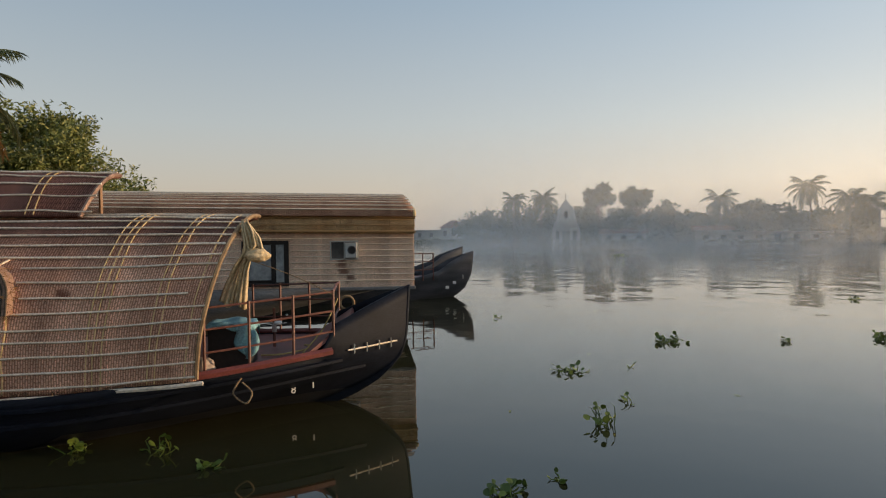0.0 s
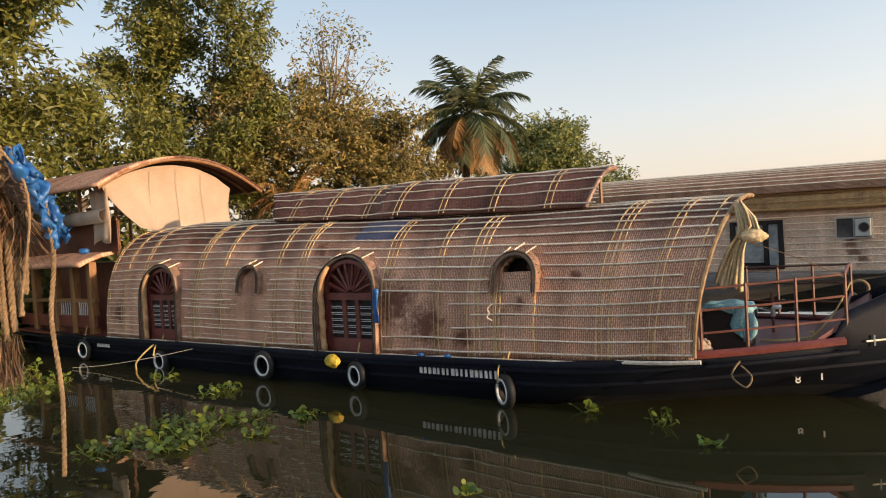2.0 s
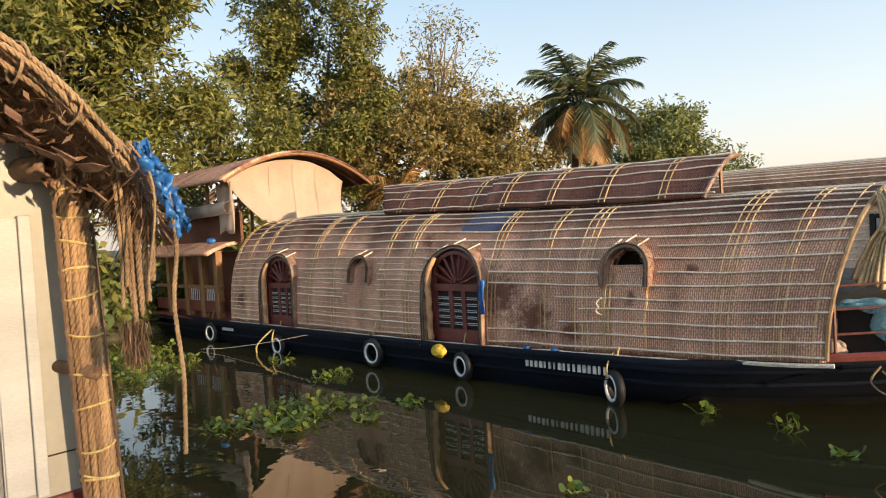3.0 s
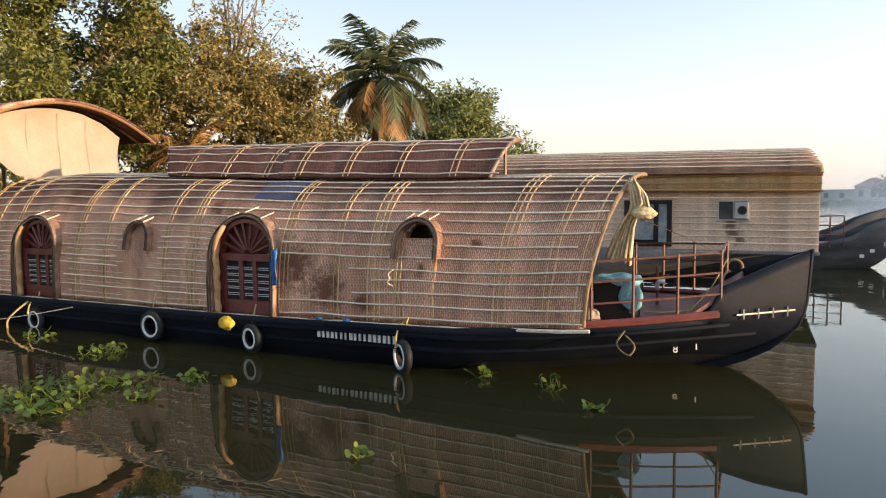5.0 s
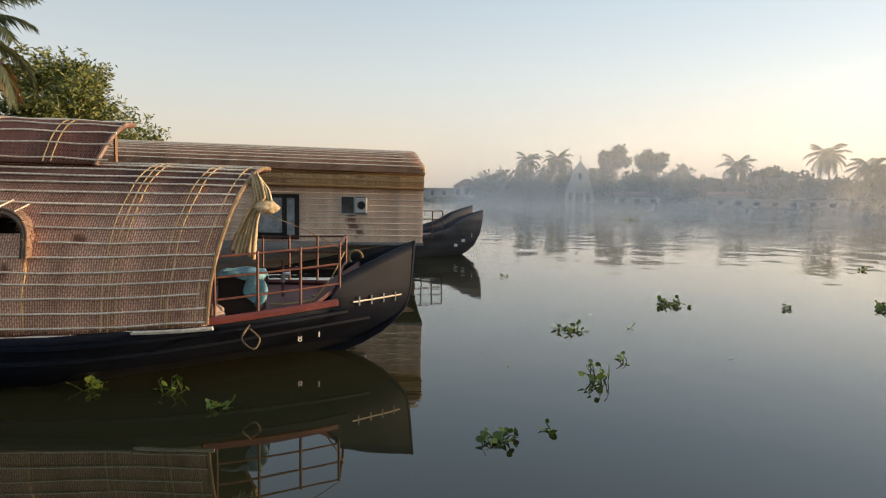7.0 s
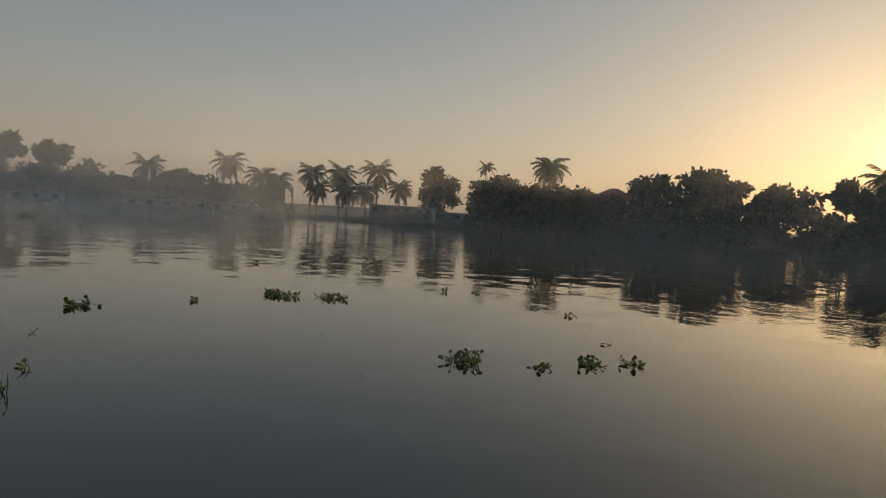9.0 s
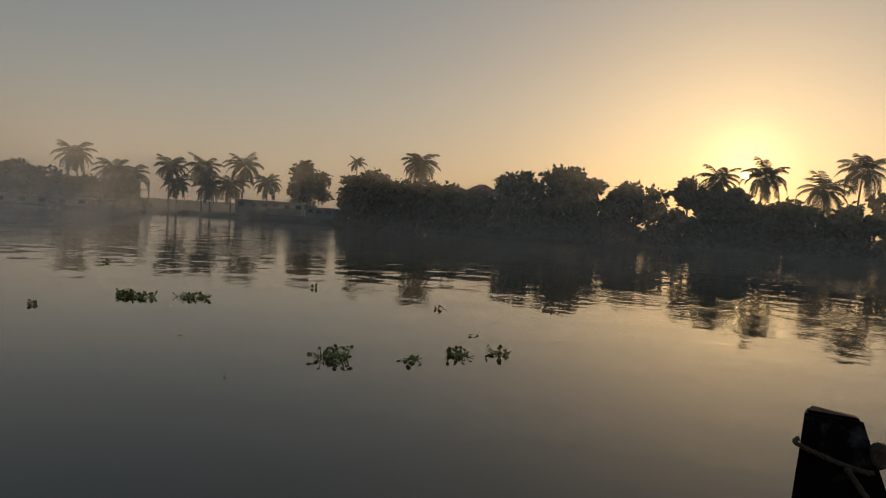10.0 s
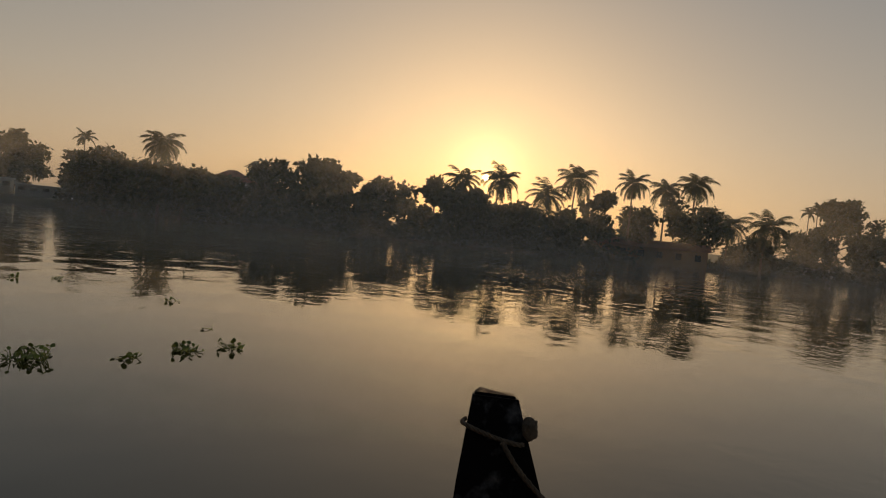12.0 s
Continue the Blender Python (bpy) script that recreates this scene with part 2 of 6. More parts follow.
def water_mat():
    m = bpy.data.materials.new("lake_water")
    m.use_nodes = True
    n, k = m.node_tree.nodes, m.node_tree.links
    b = n["Principled BSDF"]
    b.inputs["Base Color"].default_value = (0.038, 0.033, 0.013, 1)
    b.inputs["Roughness"].default_value = 0.015
    b.inputs["IOR"].default_value = 1.58
    tc = n.new("ShaderNodeTexCoord")
    h = []
    for sc, st in ((0.5, (1, 1, 1)), (3.2, (1, 1, 1))):
        mp = n.new("ShaderNodeMapping")
        mp.inputs["Scale"].default_value = st
        k.new(tc.outputs["Object"], mp.inputs[0])
        t = n.new("ShaderNodeTexNoise")
        t.inputs["Scale"].default_value, t.inputs["Detail"].default_value = sc, 2
        k.new(mp.outputs[0], t.inputs["Vector"])
        h.append(t)
    patch = n.new("ShaderNodeTexNoise")
    patch.inputs["Scale"].default_value = 0.07
    k.new(tc.outputs["Object"], patch.inputs["Vector"])
    mr = n.new("ShaderNodeMapRange")
    mr.inputs["From Min"].default_value, mr.inputs["From Max"].default_value = 0.42, 0.62
    mr.inputs["To Min"].default_value, mr.inputs["To Max"].default_value = 0.02, 0.3
    k.new(patch.outputs["Fac"], mr.inputs[0])
    mu = n.new("ShaderNodeMath")
    mu.operation = "MULTIPLY"
    k.new(h[1].outputs["Fac"], mu.inputs[0])
    k.new(mr.outputs[0], mu.inputs[1])
    # glassy in the lee of the boats, wind ripples out on the open lake
    ln = n.new("ShaderNodeVectorMath")
    ln.operation = "LENGTH"
    k.new(tc.outputs["Object"], ln.inputs[0])
    wind = n.new("ShaderNodeMapRange")
    wind.inputs["From Min"].default_value, wind.inputs["From Max"].default_value = 12, 45
    wind.inputs["To Min"].default_value, wind.inputs["To Max"].default_value = 0.13, 1.0
    k.new(ln.outputs["Value"], wind.inputs[0])
    ad = n.new("ShaderNodeMath")
    k.new(h[0].outputs["Fac"], ad.inputs[0])
    k.new(mu.outputs[0], ad.inputs[1])
    wm = n.new("ShaderNodeMath")
    wm.operation = "MULTIPLY"
    k.new(ad.outputs[0], wm.inputs[0])
    k.new(wind.outputs[0], wm.inputs[1])
    bp = n.new("ShaderNodeBump")
    bp.inputs["Strength"].default_value, bp.inputs["Distance"].default_value = 0.8, 0.085
    k.new(wm.outputs[0], bp.inputs["Height"])
    k.new(bp.outputs[0], b.inputs["Normal"])
    return m


M_WATER = water_mat()
# light balance put into colour: lower mats brightened, older top ones darkened
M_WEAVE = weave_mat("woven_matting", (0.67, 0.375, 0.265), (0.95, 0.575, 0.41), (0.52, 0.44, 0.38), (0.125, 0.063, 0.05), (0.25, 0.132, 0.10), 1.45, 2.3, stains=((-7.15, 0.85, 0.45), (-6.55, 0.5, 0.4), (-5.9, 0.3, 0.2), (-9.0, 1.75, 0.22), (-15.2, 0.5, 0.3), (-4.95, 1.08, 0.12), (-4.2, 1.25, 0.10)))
M_WEAVE_TOP = weave_mat("old_woven_matting", (0.19, 0.085, 0.066), (0.31, 0.155, 0.12), (0.45, 0.38, 0.33), (0.19, 0.085, 0.066), (0.31, 0.155, 0.12), 5, 6)
M_WEAVE2 = weave_mat("coir_wall_matting", (0.80, 0.55, 0.41), (0.95, 0.72, 0.55), (0.74, 0.69, 0.64), (0.80, 0.55, 0.41), (0.95, 0.72, 0.55), 8, 9, 0.10, 0.024, flat=True, stains=((-1.25, 0.60, 0.20), (-1.2, 0.42, 0.2), (-1.05, 0.25, 0.16)))
M_WEAVE_ROOF2 = weave_mat("coir_roof_matting", (0.40, 0.215, 0.14), (0.62, 0.36, 0.24), (0.35, 0.3, 0.25), (0.40, 0.215, 0.14), (0.62, 0.36, 0.24), 8, 9, flat=True)
M_BAND = weave_mat("golden_bamboo_band", (0.90, 0.60, 0.33), (0.96, 0.72, 0.44), (0.5, 0.4, 0.3), (0.90, 0.60, 0.33), (0.96, 0.72, 0.44), 8, 9, 0.4, 0.02, flat=True)
M_BAMBOO = mat("pale_bamboo", (0.82, 0.65, 0.47), (0.97, 0.84, 0.67), 2, 30, 0.5, 0.1, random=0.2)
M_RIB = mat("yellow_coir_rib", (0.48, 0.32, 0.14), (0.72, 0.51, 0.25), 4, 60, 0.7, 0.2, random=0.2)
M_HULL = mat("tarred_black_hull", (0.006, 0.008, 0.013), (0.013, 0.016, 0.025), 1.5, 25, 0.55, 0.1, stretch=(0.5, 1, 2.5), spec=0.12)
M_REDWOOD = mat("red_brown_painted_wood", (0.13, 0.030, 0.024), (0.21, 0.055, 0.042), 3, 40, 0.45, 0.1)
M_RUST = mat("rusty_red_painted_steel", (0.11, 0.035, 0.025), (0.2, 0.075, 0.045), 6, 60, 0.55, 0.15)
M_BROWNWOOD = mat("varnished_wood", (0.20, 0.095, 0.04), (0.34, 0.17, 0.07), 3, 40, 0.4, 0.1, stretch=(3, 3, 0.6))
# near-black for dark parts, and painted in as the shade inside openings
M_DARK = mat("dark_parts_and_inner_shade", (0.012, 0.009, 0.008), (0.03, 0.022, 0.018), 2, 20, 0.8, 0.1)
M_CANVAS = mat("cream_canvas", (0.385, 0.285, 0.215), (0.46, 0.35, 0.27), 1.2, 18, 0.85, 0.1, vary=0.05)
M_CLOTH = mat("mustard_cloth", (0.50, 0.36, 0.19), (0.74, 0.57, 0.34), 3, 30, 0.85, 0.2)
M_TARP = mat("blue_tarpaulin", (0.015, 0.09, 0.30), (0.03, 0.17, 0.45), 5, 40, 0.4, 0.3)
M_TEAL = mat("faded_teal_cloth", (0.13, 0.33, 0.38), (0.27, 0.50, 0.55), 5, 40, 0.7, 0.3)
M_RUBBER = mat("black_rubber", (0.008, 0.008, 0.008), (0.025, 0.024, 0.023), 8, 60, 0.65, 0.2)
M_WHITE = mat("white_paint", (0.68, 0.67, 0.64), (0.82, 0.81, 0.78), 3, 30, 0.5, 0.1, vary=0.05)
M_SHUTTER = mat("aged_white_boards", (0.44, 0.435, 0.405), (0.52, 0.515, 0.48), 1.2, 60, 0.6, 0.25, stretch=(1, 1, 9), vary=0.08)
M_CREAM = mat("cream_painted_board", (0.33, 0.315, 0.26), (0.38, 0.365, 0.305), 1.5, 25, 0.45, 0.06, vary=0.05)
M_ROPE = mat("coir_rope", (0.20, 0.125, 0.065), (0.38, 0.255, 0.14), 6, 90, 0.9, 0.5)
M_YROPE = mat("yellow_rope", (0.50, 0.36, 0.12), (0.68, 0.52, 0.22), 6, 90, 0.8, 0.4)
M_YELLOW = mat("yellow_plastic", (0.55, 0.36, 0.02), (0.75, 0.52, 0.06), 6, 40, 0.4, 0.2)
M_THATCH = mat("dry_thatch", (0.06, 0.03, 0.017), (0.17, 0.095, 0.05), 5, 80, 0.9, 0.6)
M_PIPE = mat("grey_pipe", (0.07, 0.07, 0.075), (0.12, 0.12, 0.125), 3, 30, 0.4, 0.05)
M_HULL2 = mat("weathered_dark_grey_hull", (0.15, 0.145, 0.14), (0.27, 0.26, 0.25), 1.2, 25, 0.6, 0.2, stretch=(0.5, 1, 2.5), spec=0.2)
M_BOATHULL = mat("dark_grey_boat_hull", (0.05, 0.052, 0.058), (0.10, 0.10, 0.107), 1.2, 25, 0.6, 0.15, stretch=(0.5, 1, 2.5), spec=0.2)
M_GREYHULL = mat("weathered_grey_hull", (0.008, 0.009, 0.011), (0.022, 0.023, 0.026), 1.5, 25, 0.5, 0.2, spec=0.3)
M_GLASS = mat("dark_window_glass", (0.25, 0.27, 0.27), (0.4, 0.42, 0.42), 1.0, 10, 0.08, 0.0)
M_PANE = mat("dark_pane", (0.03, 0.034, 0.036), (0.07, 0.075, 0.08), 1.0, 10, 0.05, 0.0, spec=0.8)
M_HOOD = mat("ragged_cane_hood", (0.20, 0.115, 0.08), (0.44, 0.275, 0.195), 6, 70, 0.85, 0.6)
# bright tan that carries the sunlight on the door reveals
M_JAMB = mat("tan_jamb_sunlight", (0.42, 0.22, 0.10), (0.66, 0.38, 0.19), 5, 50, 0.85, 0.4)
M_DARKROPE = mat("wet_dark_rope", (0.05, 0.038, 0.027), (0.12, 0.09, 0.065), 8, 90, 0.9, 0.5)
M_BARK = mat("tree_bark", (0.09, 0.065, 0.045), (0.2, 0.15, 0.11), 4, 30, 0.9, 0.5, stretch=(2, 2, 0.6))
M_LEAF = leaf_mat("green_leaves", (0.085, 0.10, 0.022), (0.15, 0.158, 0.034), (0.23, 0.215, 0.05))
M_LEAF_B = leaf_mat("brown_green_leaves", (0.12, 0.115, 0.028), (0.22, 0.175, 0.05), (0.34, 0.23, 0.078))
M_LEAF_D = leaf_mat("dark_green_leaves", (0.085, 0.11, 0.034), (0.16, 0.19, 0.05), (0.29, 0.27, 0.075))
M_LEAF_DRY = leaf_mat("dry_orange_fronds", (0.20, 0.10, 0.03), (0.32, 0.17, 0.055), (0.42, 0.25, 0.09))
M_PALM = leaf_mat("blue_green_palm_leaves", (0.055, 0.08, 0.036), (0.095, 0.12, 0.05), (0.17, 0.165, 0.07))
M_STRAW = leaf_mat("brown_thatch_straw", (0.05, 0.026, 0.013), (0.12, 0.065, 0.032), (0.24, 0.14, 0.07), 0.05)
M_DRYLEAF = leaf_mat("brown_dry_palm_leaves", (0.09, 0.045, 0.022), (0.19, 0.10, 0.048), (0.33, 0.19, 0.095), 0.1)
M_HYA = leaf_mat("water_hyacinth_leaves", (0.06, 0.10, 0.012), (0.13, 0.185, 0.02), (0.26, 0.27, 0.035), 0.06)
M_FARLEAF = leaf_mat("far_leaves", (0.03, 0.045, 0.018), (0.05, 0.065, 0.024), (0.08, 0.085, 0.03))
M_GROUND = mat("grassy_bank", (0.04, 0.05, 0.02), (0.11, 0.09, 0.05), 0.5, 6, 0.95, 0.4, depth=0.05)
M_ROOFTILE = mat("red_roof_tiles", (0.16, 0.07, 0.05), (0.26, 0.12, 0.08), 1.0, 10, 0.8, 0.2)
M_PLASTER = mat("whitewashed_wall", (0.26, 0.26, 0.25), (0.38, 0.38, 0.37), 0.5, 6, 0.8, 0.05, vary=0.05)
M_BLUEWALL = mat("pale_blue_wall", (0.55, 0.60, 0.62), (0.70, 0.74, 0.75), 0.5, 6, 0.8, 0.05, vary=0.05)


# ---- mesh helpers ----
class Shape:
    """Collects vertices and faces of one mesh."""

    def __init__(self):
        self.v, self.f, self.uv = [], [], {}

    def add(self, verts, faces):
        o = len(self.v)
        self.v += [tuple(p) for p in verts]
        self.f += [tuple(i + o for i in q) for q in faces]
        return self

    def box(self, x0, x1, y0, y1, z0, z1, m=None, bevel=0.0):
        bm = bmesh.new()
        bmesh.ops.create_cube(bm, size=1, matrix=Matrix.Translation(((x0 + x1) / 2, (y0 + y1) / 2, (z0 + z1) / 2)) @ Matrix.Diagonal((x1 - x0, y1 - y0, z1 - z0, 1)))
        if bevel:
            bmesh.ops.bevel(bm, geom=bm.edges[:], offset=bevel, segments=2, affect="EDGES", profile=0.5)
        if m is not None:
            bm.transform(m)
        bm.verts.index_update()
        self.add([p.co[:] for p in bm.verts], [[p.index for p in q.verts] for q in bm.faces])
        bm.free()
        return self

    def tube(self, pts, r, n=6, caps=True):
        pts = [Vector(p) for p in pts]
        rs = r if isinstance(r, (list, tuple)) else [r] * len(pts)
        vs, fs, side = [], [], None
        for i, p in enumerate(pts):
            d = (pts[min(i + 1, len(pts) - 1)] - pts[max(i - 1, 0)]).normalized()
            if side is None:
                side = d.orthogonal().normalized()
            side = (side - d * side.dot(d)).normalized()
            up = d.cross(side)
            for j in range(n):
                a = 2 * math.pi * j / n
                vs.append(p + (side * math.cos(a) + up * math.sin(a)) * rs[i])
        for i in range(len(pts) - 1):
            for j in range(n):
                fs.append((i * n + j, i * n + (j + 1) % n, (i + 1) * n + (j + 1) % n, (i + 1) * n + j))
        if caps:
            fs.append(tuple(range(n))[::-1])
            fs.append(tuple((len(pts) - 1) * n + j for j in range(n)))
        return self.add(vs, fs)

    def sheet(self, rows, uvs=None, keep=None):
        """A grid of points; keep(i, j) tells which cells exist."""
        o, w = len(self.v), len(rows[0])
        for r in rows:
            self.v += [tuple(p) for p in r]
        for i in range(len(rows) - 1):
            for j in range(w - 1):
                if keep is None or keep(i, j):
                    q = (o + i * w + j, o + i * w + j + 1, o + (i + 1) * w + j + 1, o + (i + 1) * w + j)
                    if uvs:
                        self.uv[len(self.f)] = (uvs[i][j], uvs[i][j + 1], uvs[i + 1][j + 1], uvs[i + 1][j])
                    self.f.append(q)
        return self

    def mesh(self, name, material, smooth=False):
        me = bpy.data.meshes.new(name)
        me.from_pydata(self.v, [], self.f)
        if self.uv:
            layer = me.uv_layers.new(name="UVMap")
            for p in me.polygons:
                u = self.uv.get(p.index)
                if u:
                    for li, c in zip(p.loop_indices, u):
                        layer.data[li].uv = c
        me.materials.append(material)
        if smooth:
            me.polygons.foreach_set("use_smooth", [True] * len(me.polygons))
        me.update()
        return me


def part(name, shape, material, parent=None, label="", smooth=False, thick=0.0, grow=-1):
    ob = new(name, shape.mesh(name, material, smooth))
    if parent is not None:
        ob.parent = parent
    if label:
        ob["label"] = label
    if thick:
        so = ob.modifiers.new("thickness", "SOLIDIFY")
        so.thickness, so.offset = thick, grow
    return ob


def thing(name, label, category, group="", x=0, y=0, z=0):
    ob = new(name)
    ob.empty_display_size = 0.2
    ob.location = (x, y, z)
    return tagged(ob, label, category, group)


def lerp(x, xs, ys):
    return float(np.interp(x, xs, ys))


def leaf_cloud(name, points, length, width, material, parent, rng, droop=0.3, spread=0.35, label=""):
    """Many pointed leaves, each a folded-out diamond, as one mesh."""
    p = np.asarray(points, float)
    n = len(p)
    a = rng.normal(size=(n, 3))
    a[:, 2] = a[:, 2] * 0.7 - droop
    a /= np.linalg.norm(a, axis=1)[:, None]
    b = np.cross(a, rng.normal(size=(n, 3)))
    b /= np.linalg.norm(b, axis=1)[:, None] + 1e-9
    ln = (length * rng.uniform(1 - spread, 1 + spread, n))[:, None]
    wd = (width * rng.uniform(1 - spread, 1 + spread, n))[:, None] / 2
    v = np.stack([p, p + a * ln * 0.45 + b * wd, p + a * ln, p + a * ln * 0.45 - b * wd], 1).reshape(-1, 3)
    me = bpy.data.meshes.new(name)
    me.vertices.add(4 * n)
    me.vertices.foreach_set("co", v.ravel())
    me.loops.add(4 * n)
    me.loops.foreach_set("vertex_index", np.arange(4 * n))
    me.polygons.add(n)
    me.polygons.foreach_set("loop_start", np.arange(n) * 4)
    me.materials.append(material)
    me.update(calc_edges=True)
    ob = new(name, me)
    ob.parent = parent
    if label:
        ob["label"] = label
    if parent is not None and name != "crown":
        tagged(ob, label, kind="stuff")
    return ob


# ---- water and land ----
SHORE_B = [-180, -150, -120, -100, -85, -70, -55, -42, -30, -20, -10, 0, 6, 9, 17, 36, 48, 58, 70, 90, 105, 117, 130, 150, 180]
SHORE_R = [60, 40, 28, 24, 20.5, 20, 24, 29, 36, 52, 85, 140, 170, 150, 126, 121, 113, 101, 89, 95, 110, 124, 120, 90, 60]


def shore(bearing, extra=0.0):
    r = lerp(bearing, SHORE_B, SHORE_R) + extra
    b = radians(bearing)
    return (r * math.sin(b) - 0.6, r * math.cos(b) - 0.5)


def make_water():
    s = Shape()
    s.add([(-2500, -2500, WL), (2500, -2500, WL), (2500, 2500, WL), (-2500, 2500, WL)], [(0, 1, 2, 3)])
    return tagged(part("water", s, M_WATER), "calm dark green lake water with soft ripples", "water", kind="structure")


def make_ground():
    s = Shape()
    rows = []
    for k, (extra, z) in enumerate(((-0.6, -0.6), (0.0, 0.1), (0.4, 0.34), (1.2, 0.55), (6, 0.75), (30, 1.0), (300, 1.6), (2300, 3.0))):
        row = []
        for i in range(-180, 181, 2):
            w = 0.5 * noise.noise((i * 0.35, k * 0.7, 3.3)) if extra < 100 else 0
            x, y = shore(i, extra + w)
            raised = 0.45 * max(0.0, min(1.0, (i - 39) / 3, (60 - i) / 3)) if extra >= 0.4 else 0.0
            row.append((x, y, WL + z - 0.27 + raised + 0.12 * noise.noise((x * 0.6, y * 0.6, 0))))
        rows.append(row)
    s.sheet(rows)
    return tagged(part("ground", s, M_GROUND, smooth=True), "earth and grass bank round the lake", "ground", kind="structure")


make_water()
make_ground()


# ---- trees ----
def tree(name, x, y, h, rad, lumps, per_lump, leaf, material, seed, label, base=0.35, trunk_r=0.22, flat=0.75, limbs=True, lump_r=0.34, group="", aspect=0.38, clump=1):
    rng = np.random.default_rng(seed)
    z0 = WL + 0.3
    t = thing(name, label, "tree", group, x, y, z0)
    cz = h * (1 + base) / 2
    hz = h * (1 - base) / 2
    cen = []
    while len(cen) < lumps:
        q = rng.uniform(-1, 1, 3)
        d = np.linalg.norm(q)
        if d < 1:
            cen.append((q[0] * rad * 0.85, q[1] * rad * 0.85, cz + q[2] * hz * 0.85))
    tr = Shape()
    top = Vector((rng.normal() * 0.3, rng.normal() * 0.3, h * 0.72))
    pts = [Vector((0, 0, -0.5)), Vector((top.x * 0.2, top.y * 0.3, h * 0.25)), Vector((top.x * 0.7, top.y * 0.6, h * 0.5)), top]
    tr.tube(pts, [trunk_r, trunk_r * 0.8, trunk_r * 0.55, trunk_r * 0.25], 7)
    if limbs:
        for c in cen:
            f = rng.uniform(0.25, 0.75)
            a = pts[1].lerp(pts[3], f)
            c = Vector(c)
            m = a.lerp(c, 0.5) + Vector(rng.normal(size=3)) * 0.25
            tr.tube([a, m, c], [trunk_r * 0.35, trunk_r * 0.2, trunk_r * 0.06], 5)
    part("trunk", tr, M_BARK, t, smooth=True)
    pl = []
    for c in cen:
        r = rad * lump_r * rng.uniform(0.7, 1.35)
        q = rng.normal(size=(per_lump, 3))
        q /= np.linalg.norm(q, axis=1)[:, None]
        q *= (rng.uniform(0, 1, per_lump) ** 0.45)[:, None] * r
        q[:, 2] *= flat
        if clump > 1:
            q = np.repeat(q[:max(1, per_lump // clump)], clump, axis=0)
            q = q + rng.normal(size=q.shape) * leaf * 0.55
        pl.append(q + np.array(c))
    leaf_cloud("crown", np.concatenate(pl), leaf, leaf * aspect, material, t, rng)
    return t


def frond(s, origin, az, rise, length, n, lw, rng, sag=1.0, ll=None):
    """One palm frond: a rib that leaves the crown at slope rise and bends over, with hanging leaflets on both sides."""
    d = Vector((math.cos(az), math.sin(az), 0))
    side = Vector((-d.y, d.x, 0))
    a0 = math.atan(rise)
    bend = (0.55 + 0.75 * sag) * (0.55 + 0.45 * math.cos(a0))
    pts = [origin.copy()]
    for i in range(8):
        a = max(-1.45, a0 - bend * ((i + 0.5) / 8) ** 1.25)
        pts.append(pts[-1] + (d * math.cos(a) + Vector((0, 0, math.sin(a)))) * (length / 8))
    s.tube(pts, [0.035 * (1 - 0.1 * i) for i in range(9)], 3, caps=False)
    ll = ll or length * 0.21
    for i in range(n):
        f = 0.14 + 0.86 * (i + 0.5) / n
        k = min(7, int(f * 8))
        p = pts[k].lerp(pts[k + 1], f * 8 - k)
        along = (pts[k + 1] - pts[k]).normalized()
        size = ll * (0.45 + 0.95 * math.sin(math.pi * min(1, f * 0.85 + 0.1))) * rng.uniform(0.8, 1.15)
        for sg in (-1, 1):
            q = (side * sg * 0.7 + along * 0.6 + Vector((0, 0, -0.25 - 0.4 * rng.uniform()))).normalized()
            e = p + q * size + Vector((0, 0, -0.12 * size))
            m = p + q * size * 0.5
            w = along * lw
            s.add([p - w * 0.5, p + w * 0.5, m + w * 0.55, e, m - w * 0.45], [(0, 1, 2, 3, 4)])


def palm(x, y, h, length, seed, fronds=17, leaflets=14, lw=0.14, material=None, dry=0, lean=0.6, group="", label="", trunk_r=0.15, rise=1.9, low=-0.5, sag=0.9):
    rng = np.random.default_rng(seed)
    z0 = WL + 0.2
    t = thing("palm_tree", label, "palm tree", group, x, y, z0)
    la = rng.uniform(0, 6.28)
    top = Vector((math.cos(la) * lean, math.sin(la) * lean, h))
    tr = Shape()
    tr.tube([Vector((0, 0, -0.4)), Vector((top.x * 0.1, top.y * 0.1, h * 0.3)), Vector((top.x * 0.45, top.y * 0.45, h * 0.7)), top], [trunk_r * 1.4, trunk_r, trunk_r * 0.85, trunk_r * 0.8], 7)
    part("trunk", tr, M_BARK, t, smooth=True)
    s = Shape()
    for i in range(fronds):
        f = i / fronds
        frond(s, top, i * 2.4 + rng.uniform(-0.2, 0.2), math.tan(math.atan(rise) + (math.atan(low) - math.atan(rise)) * f + rng.uniform(-0.12, 0.12)), length * rng.uniform(0.85, 1.1), leaflets, lw, rng, sag=sag + 0.4 * rng.uniform())
    part("crown", s, material or M_FARLEAF, t)
    if dry:
        s = Shape()
        for i in range(dry):
            frond(s, top - Vector((0, 0, 0.25)), i * 2.4 + 1 + rng.uniform(-0.3, 0.3), 0.1 - 1.0 * rng.uniform(), length * rng.uniform(0.65, 0.95), leaflets, lw * 1.1, rng, sag=0.7)
        part("dry_skirt", s, M_LEAF_DRY, t, "hanging dry orange fronds")
    return t


def polar(bearing, r):
    b = radians(bearing)
    return (r * math.sin(b) - 0.6, r * math.cos(b) - 0.4)


